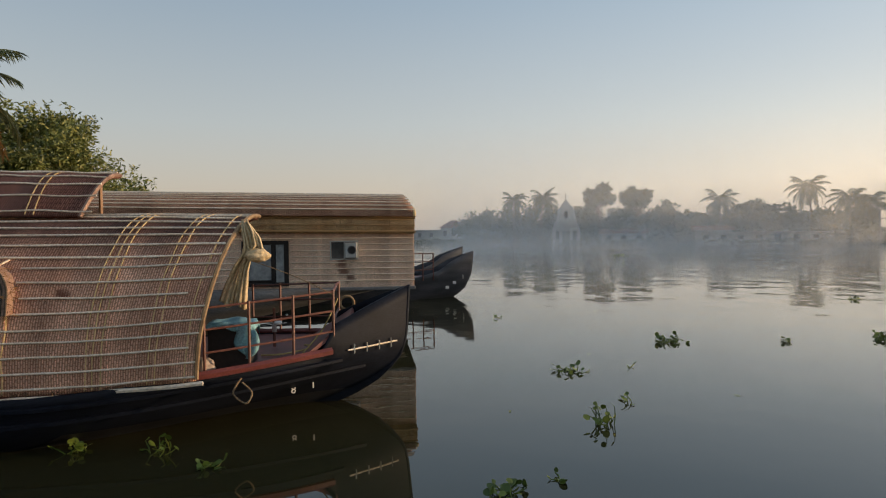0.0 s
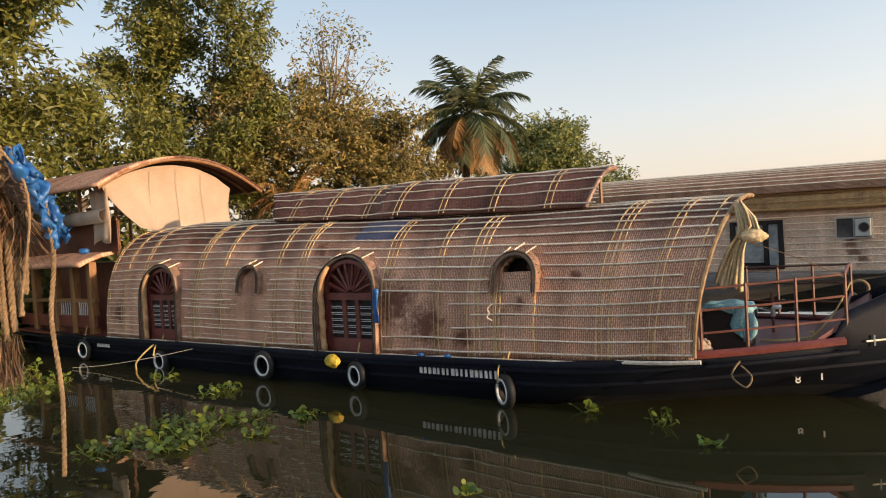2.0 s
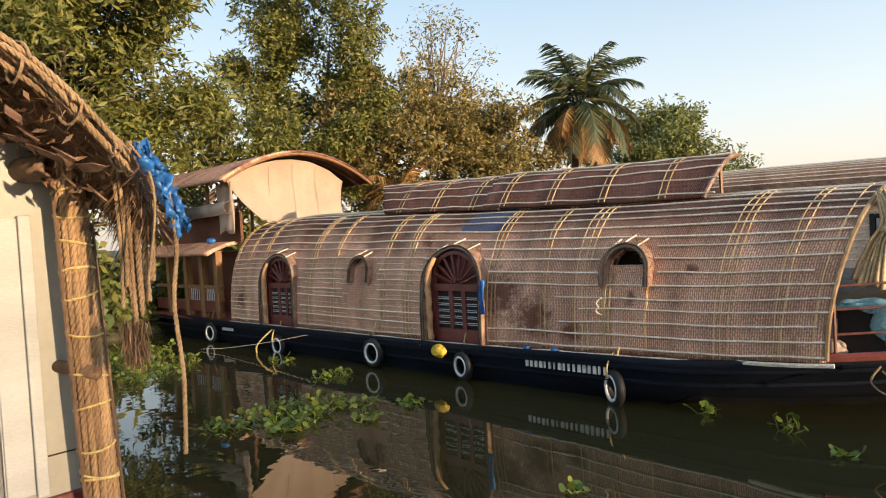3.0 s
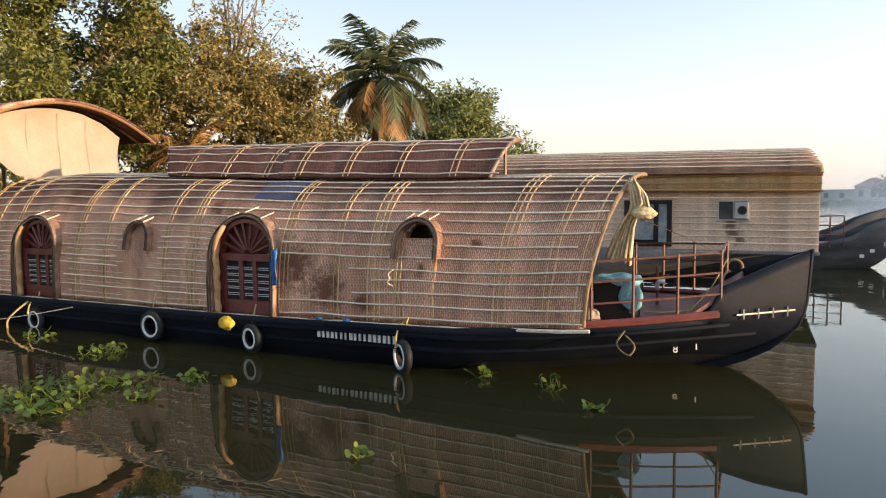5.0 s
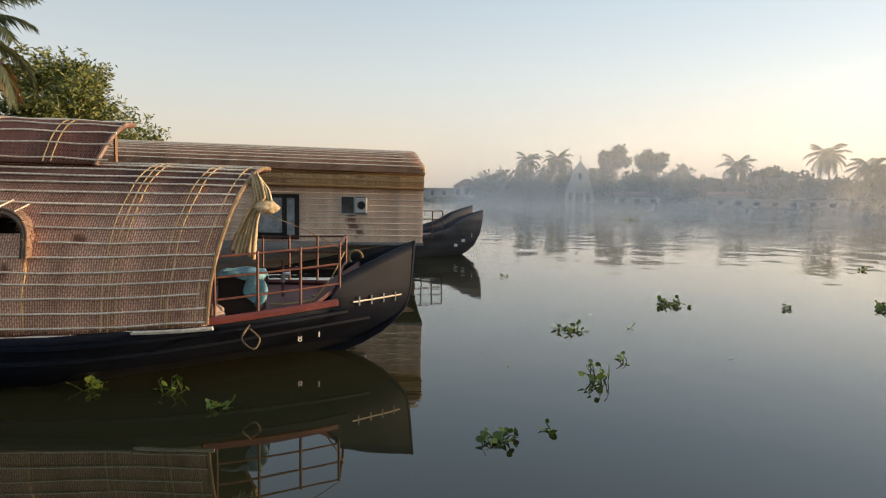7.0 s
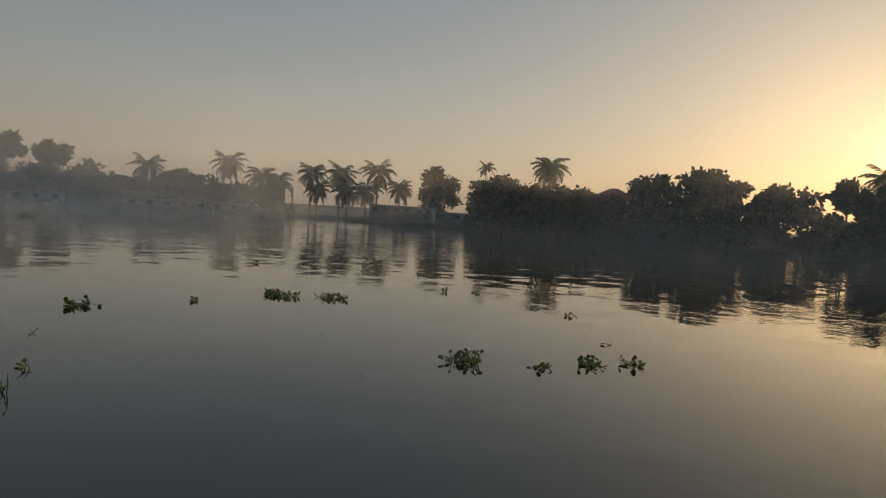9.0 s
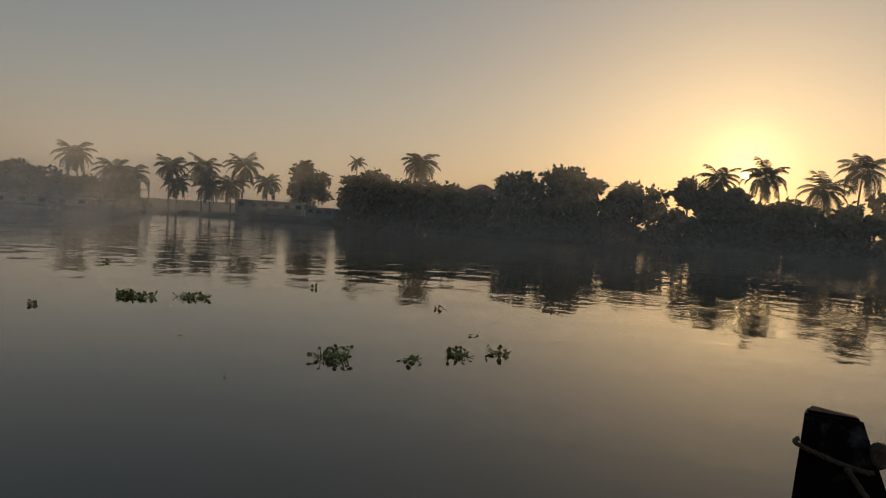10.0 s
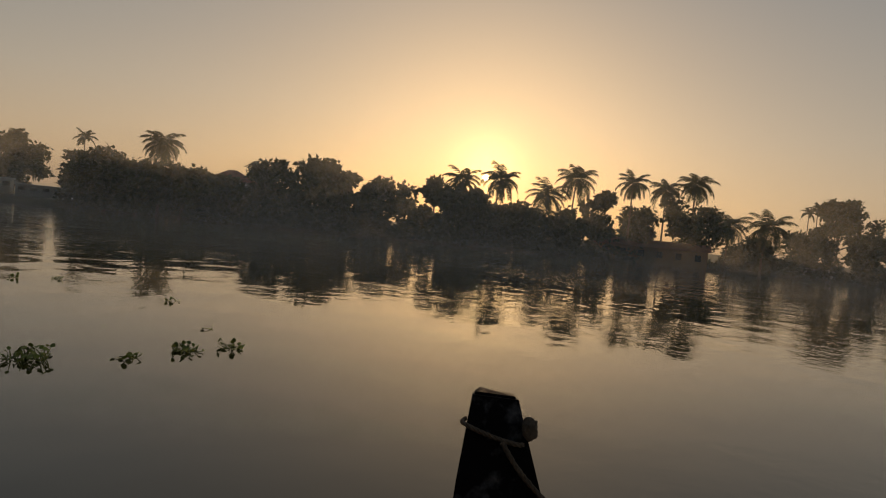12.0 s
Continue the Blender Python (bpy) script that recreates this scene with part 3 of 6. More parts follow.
BANK = "trees on the bank behind the boats"
tree("mango_tree", *polar(-72.8, 22), 13.8, 4.9, 62, 1000, 0.30, M_LEAF, 1, "tall leafy green mango tree on the bank", base=0.22, lump_r=0.26, group=BANK, clump=12, aspect=0.27)
tree("mango_tree", *polar(-84, 24), 13, 5, 30, 420, 0.32, M_LEAF, 12, "leafy green mango tree beside the bank", base=0.2, lump_r=0.27, group=BANK, clump=14)
tree("broadleaf_tree", *polar(-53.4, 29), 14.4, 4.5, 58, 800, 0.23, M_LEAF, 2, "tall dark green broadleaf tree on the bank", limbs=False, base=0.22, lump_r=0.25, group=BANK, clump=14)
tree("broadleaf_tree", *polar(-47, 30), 10.4, 4.4, 46, 680, 0.22, M_LEAF_B, 3, "broadleaf tree with browning autumn leaves on the bank", base=0.1, lump_r=0.27, group=BANK, clump=14)
tree("bare_tree", *polar(-42.5, 33), 13.9, 3.0, 34, 60, 0.2, M_LEAF_B, 4, "thin half-bare tree with few brown leaves", base=0.45, lump_r=0.3, group=BANK)
tree("broadleaf_tree", *polar(-39, 31), 9.3, 3.5, 38, 700, 0.22, M_LEAF_B, 5, "low brown-green tree beside the coconut palm", base=0.1, group=BANK, clump=14)
tree("broadleaf_tree", *polar(-61.5, 26), 8.0, 3.6, 30, 480, 0.27, M_LEAF, 7, "low leafy bush tree behind the houseboat", base=0.05, group=BANK, clump=14)
tree("broadleaf_tree", *polar(-24.8, 44), 10.0, 4.3, 46, 650, 0.28, M_LEAF_D, 6, "round dark green tree at the water's edge", base=0.1, group=BANK, clump=14)
tree("broadleaf_tree", *polar(-30, 42), 6.5, 3.6, 24, 340, 0.34, M_LEAF_D, 9, "low dark green tree on the bank", base=0.05, group=BANK, clump=14)
tree("broadleaf_tree", *polar(-19, 60), 7.2, 3.2, 26, 260, 0.4, M_LEAF_D, 8, "small dark green tree farther along the bank", base=0.1, group=BANK, clump=14)
palm(*polar(-31.9, 33), 8.2, 3.9, 11, fronds=25, leaflets=44, lw=0.075, material=M_PALM, dry=26, rise=4.5, low=-0.35, sag=1.25, lean=0.5, group=BANK, label="coconut palm with a skirt of dry orange fronds", trunk_r=0.2)
palm(*polar(-46.5, 27.5), 4.0, 2.4, 21, fronds=10, leaflets=20, lw=0.08, material=M_LEAF_DRY, dry=10, lean=0.2, group=BANK, label="short palm with dry brown fronds behind the roof")

# ---- far shore ----
FAR = "trees along the far shore"
for k, (b, e, r) in enumerate(((12.7, 3.1, 132), (15.0, 3.2, 134), (29.5, 2.7, 128), (36.0, 3.5, 126), (38.4, 2.5, 125), (39.6, 2.2, 125), (42.4, 3.15, 116), (43.0, 1.8, 117), (44.9, 3.25, 116), (45.6, 1.7, 117), (48.1, 3.65, 117), (47.2, 2.0, 116), (50.1, 2.35, 118), (63.1, 5.0, 96), (88.0, 4.8, 101), (91.0, 5.2, 100), (95.6, 4.2, 106), (97.6, 5.8, 107), (102.5, 5.8, 110), (105.2, 5.4, 112), (107.4, 6.0, 112), (112.8, 3.0, 116), (110.2, 2.9, 118))):
    h = 2.75 + r * math.tan(radians(e)) - WL - 1.3
    palm(*polar(b, r), h, min(3.7, 0.36 * h + 1.3) * (0.88 + 0.05 * (k * 7 % 6)) if b != 112.8 else 4.6, 100 + k, fronds=27, leaflets=22, lw=0.12, rise=3.5, low=-0.7, sag=1.45, lean=0.8 if k % 2 else 0.2, group=FAR, label="coconut palm in silhouette on the far shore" if b > 60 else "coconut palm standing in morning mist on the far shore")
for k, (b, e, r) in enumerate(((57.6, 4.25, 106), (115.7, 4.0, 130), (116.3, 4.3, 130))):
    palm(*polar(b, r), 2.75 + r * math.tan(radians(e)) - WL - 0.5, 1.8, 160 + k, fronds=13, leaflets=14, lw=0.14, rise=3.0, lean=0.1, group=FAR, label="slim areca palm rising above the far trees", trunk_r=0.09)
for k, (b, e, r, rad, base) in enumerate(((9.5, 1.3, 156, 6, 0.0), (11.0, 1.6, 142, 4.5, 0.0), (13.0, 2.0, 136, 5, 0.0), (15.5, 2.2, 138, 5, 0.0), (20.0, 3.6, 131, 2.9, 0.6), (23.0, 3.5, 131, 2.7, 0.6), (19.0, 2.0, 133, 5, 0.0), (22.0, 1.7, 134, 5, 0.0), (25.2, 2.1, 130, 4, 0.05), (28, 1.6, 130, 4.5, 0), (31.5, 2.1, 130, 4.2, 0.05), (33.5, 2.0, 129, 3.8, 0.05), (36, 1.5, 128, 4.5, 0), (38.6, 1.2, 127, 4, 0),
                                         (53.2, 3.7, 120, 4.8, 0.1), (57.6, 2.9, 113, 3.8, 0.05), (59.3, 3.4, 100, 4.2, 0.0), (61.5, 2.8, 97, 4, 0.0), (64.9, 3.4, 95, 3.6, 0.0), (67, 2.6, 93, 4, 0), (72.1, 4.3, 94, 3.9, 0.0), (75.3, 4.7, 95, 4.4, 0.0), (78.3, 3.9, 96, 4.0, 0.0), (82.8, 4.5, 98, 2.9, 0.1), (80.6, 3.9, 97, 3.2, 0), (85.8, 4.55, 99, 3.2, 0.0), (88.6, 3.5, 99, 3.2, 0.0), (91.4, 3.0, 100, 3.2, 0.0), (89.8, 3.7, 97, 2.6, 0.0), (94, 2.8, 104, 3.4, 0.0), (97, 2.4, 107, 3.5, 0), (100.1, 4.6, 110, 3.6, 0.0), (103.2, 3.2, 112, 3.6, 0.0), (107.5, 4.6, 113, 4.6, 0.0), (112, 1.6, 120, 4, 0), (116, 2.6, 128, 4.2, 0), (117.8, 4.8, 130, 3.2, 0.5), (119.8, 3.3, 130, 4, 0), (123, 3.5, 128, 5, 0), (128, 3.5, 126, 5, 0))):
    h = (2.75 + r * math.tan(radians(e)) - WL - 0.3) * 1.07
    far_dense = 55 if b == 82.8 else 170 if b > 50 else 100
    tree("broadleaf_tree", *polar(b, r), h, rad, 26, far_dense, 0.75, M_FARLEAF, 200 + k, "dark rounded tree in silhouette on the far shore" if b > 50 else "broadleaf tree veiled by mist on the far shore", base=base, lump_r=0.36, limbs=base > 0.3 or b == 82.8, group=FAR, aspect=0.6)


def undergrowth(name, b0, b1, n, hmax, seed, size, material, label, back=8.0):
    rng = np.random.default_rng(seed)
    bs = rng.uniform(b0, b1, n)
    pts = []
    for b in bs:
        x, y = shore(b, 0.5 + back * rng.uniform() ** 1.5)
        top = hmax * (0.55 + 0.6 * noise.noise((b * 0.6, seed, 0)) + 0.25 * noise.noise((b * 2.5, seed, 5)))
        pts.append((x, y, WL + 0.1 + max(0.4, top) * rng.uniform()))
    ob = leaf_cloud(name, pts, size, size * 0.6, material, None, rng)
    return tagged(ob, label, "undergrowth", kind="stuff")


undergrowth("undergrowth", 9, 41, 9000, 5.0, 31, 0.8, M_FARLEAF, "dense misty undergrowth along the far shore")
undergrowth("reeds", 3, 40.5, 5000, 1.0, 36, 0.45, M_FARLEAF, "low reeds and scrub along the misty water's edge", -3.0)
undergrowth("undergrowth", 40, 58, 5000, 0.8, 32, 0.3, M_FARLEAF, "low grass and scrub on the far spit", 2.0)
undergrowth("undergrowth", 56, 95, 16000, 5.6, 33, 0.7, M_FARLEAF, "dense dark undergrowth along the far shore")
undergrowth("undergrowth", 95, 130, 12000, 3.6, 34, 0.7, M_FARLEAF, "dense dark undergrowth below the palms")
undergrowth("undergrowth", -88, -20, 16000, 3.2, 35, 0.35, M_LEAF_D, "green undergrowth on the near bank", 6.0)


def far_house(name, bearing, r, w, d, h, wall, label, roof="gable", windows=4, rh=1.2, turn=0.0, lift=0.0):
    x, y = polar(bearing, r)
    t = thing(name, label, "building", "", x, y, WL + 0.3 + lift)
    t.rotation_euler = (0, 0, -radians(bearing) + turn)
    s = Shape()
    s.box(-w / 2, w / 2, 0, d, -0.4 - lift, h)
    part("wall", s, wall, t)
    s = Shape()
    o = 0.5
    if roof == "gable":
        s.add([(-w / 2 - o, -o, h), (w / 2 + o, -o, h), (w / 2 + o, d / 2, h + rh), (-w / 2 - o, d / 2, h + rh), (-w / 2 - o, d + o, h), (w / 2 + o, d + o, h)], [(0, 1, 2, 3), (3, 2, 5, 4), (0, 3, 4), (1, 5, 2)])
    elif roof == "hip":
        s.add([(-w / 2 - o, -o, h), (w / 2 + o, -o, h), (w / 2 + o, d + o, h), (-w / 2 - o, d + o, h), (-w * 0.08, d / 2, h + rh), (w * 0.08, d / 2, h + rh)], [(0, 1, 5, 4), (1, 2, 5), (2, 3, 4, 5), (3, 0, 4), (0, 3, 2, 1)])
    else:
        s.box(-w / 2 - o * 0.5, w / 2 + o * 0.5, -o * 0.5, d + o * 0.5, h, h + rh, bevel=0.03)
    part("roof", s, M_ROOFTILE if roof != "flat" else wall, t)
    for i in range(windows):
        cx = -w / 2 + w * (i + 0.5) / windows
        win = Shape()
        win.box(cx - 0.45, cx + 0.45, -0.06, 0.04, h * 0.35, h * 0.78)
        wo = part("window", win, M_DARK, t)
        for nm, za, zb in (("lintel", 0.78, 0.83), ("sill", 0.30, 0.35)):
            fr = Shape()
            fr.box(cx - 0.52, cx + 0.52, -0.1, -0.02, h * za, h * zb)
            part(nm, fr, wall, wo)
    return t


far_house("gazebo", 7.5, 172, 7, 6, 3.4, M_PLASTER, "small pavilion with a hipped roof at the water", "hip", 3, 2.0)
far_house("waterside_house", 4.5, 180, 16, 6, 2.6, M_PLASTER, "long low building beside the pavilion", "flat", 5, 0.3)
far_house("waterside_house", 50.4, 115, 11.4, 5, 1.45, M_BLUEWALL, "long pale flat-roofed house by the water", "flat", 6, 0.22, lift=1.3)
far_house("waterside_house", 55.3, 110, 7.4, 4, 1.1, M_BLUEWALL, "low pale veranda house under the trees", "flat", 5, 0.18, lift=1.05)
far_house("waterside_house", 22.0, 124, 8, 4, 1.6, M_PLASTER, "low white house below the tall trees", "gable", 3, 0.9)
far_house("waterside_house", 33.0, 121, 22, 4, 1.5, M_PLASTER, "long low white boundary building", "flat", 8, 0.2)
far_house("waterside_house", 29.0, 122, 6, 4, 2.0, M_PLASTER, "small white house by the shore", "gable", 2, 0.8)
far_house("waterside_house", 68.6, 100, 7, 6, 5.6, M_PLASTER, "house with a pale roof among trees", "hip", 3, 1.9)
far_house("waterside_house", 104.5, 109, 17, 5, 2.3, M_BROWNWOOD, "long two-storey house below the palms", "gable", 6, 1.2)
far_house("waterside_house", 116.8, 127, 5, 4, 1.3, M_PLASTER, "small pale house at the shore", "flat", 2, 0.2)


def church():
    x, y = polar(17.2, 126)
    t = thing("church", "white church front with a pointed gable and cross", "church", "", x, y, WL + 0.3)
    t.rotation_euler = (0, 0, -radians(17.2))
    s = Shape()
    w = 2.6
    pts = [(-w, 0), (w, 0), (w, 2.6), (1.9, 4.0), (1.5, 6.2), (0.0, 8.2), (-1.5, 6.2), (-1.9, 4.0), (-w, 2.6)]
    n = len(pts)
    s.add([(a, -0.5, b) for a, b in pts] + [(a, 0.3, b) for a, b in pts], [tuple(range(n)), tuple(range(2 * n - 1, n - 1, -1))] + [(i, i + n, (i + 1) % n + n, (i + 1) % n) for i in range(n)])
    part("front_wall", s, M_PLASTER, t)
    s = Shape()
    s.add([(-2.6, 0.3, 2.6), (2.6, 0.3, 2.6), (2.6, 14, 2.6), (-2.6, 14, 2.6), (0, 0.3, 5.4), (0, 14, 5.4)], [(0, 3, 5, 4), (1, 4, 5, 2), (2, 5, 3)])
    part("nave_roof", s, M_ROOFTILE, t)
    s = Shape()
    s.box(-2.5, 2.5, 0.3, 14, -0.3, 2.6)
    part("nave_wall", s, M_PLASTER, t)
    s = Shape()
    s.box(-0.06, 0.06, -0.16, -0.04, 8.1, 9.3)
    s.box(-0.35, 0.35, -0.16, -0.04, 8.75, 8.87)
    part("cross", s, M_PLASTER, t)
    for a, z0, z1, hw in ((0, 4.6, 5.9, 0.3), (0, 0, 2.2, 0.7), (-1.6, 0.6, 2.2, 0.35), (1.6, 0.6, 2.2, 0.35)):
        s = Shape()
        s.box(a - hw, a + hw, -0.56, -0.44, z0, z1)
        part("opening", s, M_DARK, t)


church()


def tower_frame():
    x, y = polar(40.6, 118)
    t = thing("steel_frame", "thin steel frame standing on the far shore", "frame", "", x, y, WL + 0.3)
    for dx in (-0.9, 0.9):
        s = Shape()
        s.box(dx - 0.07, dx + 0.07, -0.07, 0.07, -0.3, 4.8)
        part("post", s, M_PIPE, t)
    for z in (4.7, 3.4):
        s = Shape()
        s.box(-1.4, 1.1, -0.06, 0.06, z, z + 0.12)
        part("crossbar", s, M_PIPE, t)


tower_frame()


# ---- morning mist ----
def mist_mat():
    m = bpy.data.materials.new("thin_mist")
    m.use_nodes = True
    n, k = m.node_tree.nodes, m.node_tree.links
    n.remove(n["Principled BSDF"])
    # droplets throw the light on forwards as well as back
    df, tl, tr = n.new("ShaderNodeBsdfDiffuse"), n.new("ShaderNodeBsdfTranslucent"), n.new("ShaderNodeBsdfTransparent")
    for q in (df, tl):
        q.inputs[0].default_value = (0.78, 0.79, 0.79, 1)
    a, b = n.new("ShaderNodeAddShader"), n.new("ShaderNodeMixShader")
    k.new(df.outputs[0], a.inputs[0])
    k.new(tl.outputs[0], a.inputs[1])
    uv = n.new("ShaderNodeUVMap")
    sep = n.new("ShaderNodeSeparateXYZ")
    k.new(uv.outputs[0], sep.inputs[0])
    no = n.new("ShaderNodeTexNoise")
    no.inputs["Scale"].default_value, no.inputs["Detail"].default_value = 5, 3
    k.new(uv.outputs[0], no.inputs["Vector"])
    mr = n.new("ShaderNodeMapRange")
    mr.inputs["From Min"].default_value, mr.inputs["From Max"].default_value = 0.3, 0.7
    mr.inputs["To Min"].default_value, mr.inputs["To Max"].default_value = 0.85, 1.1
    k.new(no.outputs["Fac"], mr.inputs[0])
    up = n.new("ShaderNodeMapRange")
    up.interpolation_type = "SMOOTHSTEP"
    up.inputs["From Min"].default_value, up.inputs["From Max"].default_value = 1.0, 0.0
    up.inputs["To Min"].default_value, up.inputs["To Max"].default_value = 0.0, 0.12
    k.new(sep.outputs[1], up.inputs[0])
    ends = n.new("ShaderNodeMapRange")
    ends.interpolation_type = "SMOOTHSTEP"
    ends.inputs["From Min"].default_value, ends.inputs["From Max"].default_value = 5.4, 2.6
    ends.inputs["To Min"].default_value, ends.inputs["To Max"].default_value = 0.34, 1.0
    k.new(sep.outputs[0], ends.inputs[0])
    start = n.new("ShaderNodeMapRange")
    start.interpolation_type = "SMOOTHSTEP"
    start.inputs["From Min"].default_value, start.inputs["From Max"].default_value = 0.1, 0.9
    k.new(sep.outputs[0], start.inputs[0])
    clear = n.new("ShaderNodeMapRange")
    clear.interpolation_type = "SMOOTHSTEP"
    clear.inputs["From Min"].default_value, clear.inputs["From Max"].default_value = 13.1, 11.8
    k.new(sep.outputs[0], clear.inputs[0])
    m1, m2, m3, m4 = (n.new("ShaderNodeMath") for _ in range(4))
    m1.operation = m2.operation = m3.operation = m4.operation = "MULTIPLY"
    k.new(start.outputs[0], m4.inputs[0])
    k.new(clear.outputs[0], m4.inputs[1])
    k.new(mr.outputs[0], m1.inputs[0])
    k.new(up.outputs[0], m1.inputs[1])
    k.new(m1.outputs[0], m2.inputs[0])
    k.new(ends.outputs[0], m2.inputs[1])
    k.new(m2.outputs[0], m3.inputs[0])
    k.new(m4.outputs[0], m3.inputs[1])
    k.new(m3.outputs[0], b.inputs[0])
    k.new(tr.outputs[0], b.inputs[1])
    k.new(a.outputs[0], b.inputs[2])
    k.new(b.outputs[0], n["Material Output"].inputs[0])
    return m


M_MIST = mist_mat()


def mist(r, height, seed):
    """A drifting veil of mist over the water, thinner towards its top; u in tens of degrees of bearing."""
    s = Shape()
    rows, uvs = [], []
    for j in range(9):
        row, ur = [], []
        for i in range(0, 70):
            b = 1 + i * 1.9
            rr = min(r, lerp(b, SHORE_B, SHORE_R) + r - 122) + 2.5 * noise.noise((b * 0.05, seed, j * 0.2))
            x, y = polar(b, rr)
            row.append((x, y, WL + 0.02 + height * j / 8))
            ur.append((b / 10, j / 8))
        rows.append(row)
        uvs.append(ur)
    s.sheet(rows, uvs)
    return tagged(part("mist", s, M_MIST, smooth=True), "thin veil of morning mist over the lake", "mist", "mist over the lake", kind="stuff")


for k, (r, hgt) in enumerate(((70, 2.2), (84, 5), (94, 3.5), (104, 22), (112, 26), (117, 30), (120, 34))):
    mist(r, hgt, k)


# ---- the thatched houseboat ----
YC, HALF, POW = 9.75, 1.95, 2.7


def foot_z(x):
    return lerp(x, (-16.2, -8, -4.2, -2.6), (0.86, 0.88, 0.96, 1.06))


def crown_z(x):
    return lerp(x, (-16.2, -13.5, -9, -6, -2), (3.30, 3.34, 3.20, 3.09, 3.02))


_a = np.linspace(0, math.pi, 400)
_y = HALF * np.sign(np.cos(_a)) * np.abs(np.cos(_a)) ** (2 / POW)
_z = 2.3 * np.abs(np.sin(_a)) ** (2 / POW)
_len = np.concatenate([[0], np.cumsum(np.hypot(np.diff(_y), np.diff(_z)))])
ARC = float(_len[-1])


def shell(x, v, out=0.0):
    """Point of the matting at x along the boat, v metres up the arc from the near foot, out metres proud of it."""
    a = float(np.interp(v, _len, _a))
    c, s = math.cos(a), math.sin(a)
    w = min(1, max(0, (x + 6) / 3.4))
    hw = HALF + out
    y = YC - hw * math.copysign(abs(c) ** (2 / POW), c)
    h = crown_z(x) - foot_z(x)
    k = abs(s) ** (2 / POW)
    bulge = 0.02 * noise.noise((x * 0.9, v * 1.3, 1.7))
    return Vector((x + (0.42 * k ** 1.6 - 1.5 * max(0.0, v / ARC - 0.52) / 0.48) * w, y - bulge, foot_z(x) + (h + out) * k + bulge))


def arch_inside(x, z, cx, hw, z0, z1):
    """Inside an arched opening: straight sides, round head."""
    if abs(x - cx) > hw or z < z0:
        return False
    spring = z1 - hw
    return z < spring or math.hypot(x - cx, z - spring) < hw


OPENINGS = [(-8.16, 0.60, 0.7, 2.44), (-13.5, 0.60, 0.7, 2.40), (-4.98, 0.27, 2.17, 2.38)]


def in_opening(p):
    return p.y < YC and any(arch_inside(p.x, p.z, *o) for o in OPENINGS)


def hull_half(d, z):
    f = 1 - (1 - min(max(d, 0), 4.3) / 4.3) ** 2
    f **= lerp(z, (0.0, 0.27, 0.7, 1.0), (2.6, 2.4, 1.5, 1.0))
    return f * lerp(z, (-0.5, 0.1, 0.5, 0.95, 1.3, 2.0), (1.35, 1.75, 2.0, 2.14, 2.0, 1.7))


def stem_x(z):
    return lerp(z, (-0.5, 0.0, 0.27, 0.39, 0.5, 0.6, 0.75, 0.91, 1.1, 1.25, 1.5, 1.98), (-3.0, -1.7, -1.02, -0.74, -0.53, -0.38, -0.22, -0.09, -0.02, 0.01, 0.03, 0.06))


def sheer_z(x):
    return lerp(x, (-21, -16, -8, -4.2, -2.6, -1.05, -0.99, -0.6, -0.3, 0.07), (0.95, 0.84, 0.86, 0.94, 1.05, 1.15, 1.52, 1.70, 1.83, 1.98))


def make_hull(parent):
    s = Shape()
    ds = [0, 0.05, 0.12, 0.22, 0.35, 0.5, 0.65, 0.8, 0.9, 0.98, 1.05, 1.2, 1.5, 1.9, 2.4, 3, 3.6, 4.3, 6, 8, 10, 12, 14, 16, 18, 20.4]
    for sg in (-1, 1):
        rows = []
        for d in ds:
            top = sheer_z(-d + 0.07)
            row = []
            for j in range(15):
                z = -0.5 + (top + 0.5) * j / 14
                aft = max(0.0, (d - 17) / 3.4)
                row.append((stem_x(z) - d, YC + sg * hull_half(d, z) * (1 - 0.25 * aft * aft), z))
            rows.append(row if sg < 0 else row[::-1])
        s.sheet(rows)
    hull = part("hull", s, M_HULL, parent, "black tarred wooden hull with a high curved prow", smooth=True, thick=0.05)
    # strakes
    for dz, d0 in ((-0.32, 0.5), (-0.12, 0.9)):
        w = Shape()
        pts = []
        for i in range(40):
            d = d0 + (20 - d0) * (i / 39) ** 1.3
            z = sheer_z(-d - 0.1) + dz if d > 1.2 else sheer_z(-1.3) + dz + 0.05 * (1.2 - d)
            pts.append((stem_x(z) - d, YC - hull_half(d, z) - 0.012, z))
        w.tube(pts, 0.032, 5)
        part("strake", w, M_HULL, hull)
    return hull


def make_deck(parent):
    s = Shape()
    rows = []
    for i in range(30):
        x = -20 + 19.2 * i / 29
        z = sheer_z(x) - 0.06
        h = hull_half(stem_x(z) - x, z) - 0.03
        rows.append([(x, YC - h, z), (x, YC + h, z)])
    s.sheet(rows)
    part("deck", s, M_REDWOOD, parent, "red-brown painted deck", thick=0.05)
    for sg in (-1, 1):
        s = Shape()
        pts = []
        for i in range(26):
            x = -2.7 + 1.62 * i / 25
            z = sheer_z(x) + 0.02
            pts.append((x, YC + sg * (hull_half(stem_x(z) - x, z) - 0.0), z))
        s.tube(pts, 0.055, 6)
        part("gunwale", s, M_REDWOOD, parent, "red-brown gunwale of the foredeck")
    s = Shape()
    pts = []
    for i in range(40):
        x = -15.65 + 13.15 * i / 39
        pts.append((x, YC - 2.0 - 0.05 * math.sin(i * 1.7) * 0.2, foot_z(x) - 0.03 + 0.008 * math.sin(i * 2.3)))
    s.tube(pts, 0.028, 6)
    part("sill", s, M_BAMBOO, parent, "pale bamboo sill under the matting")


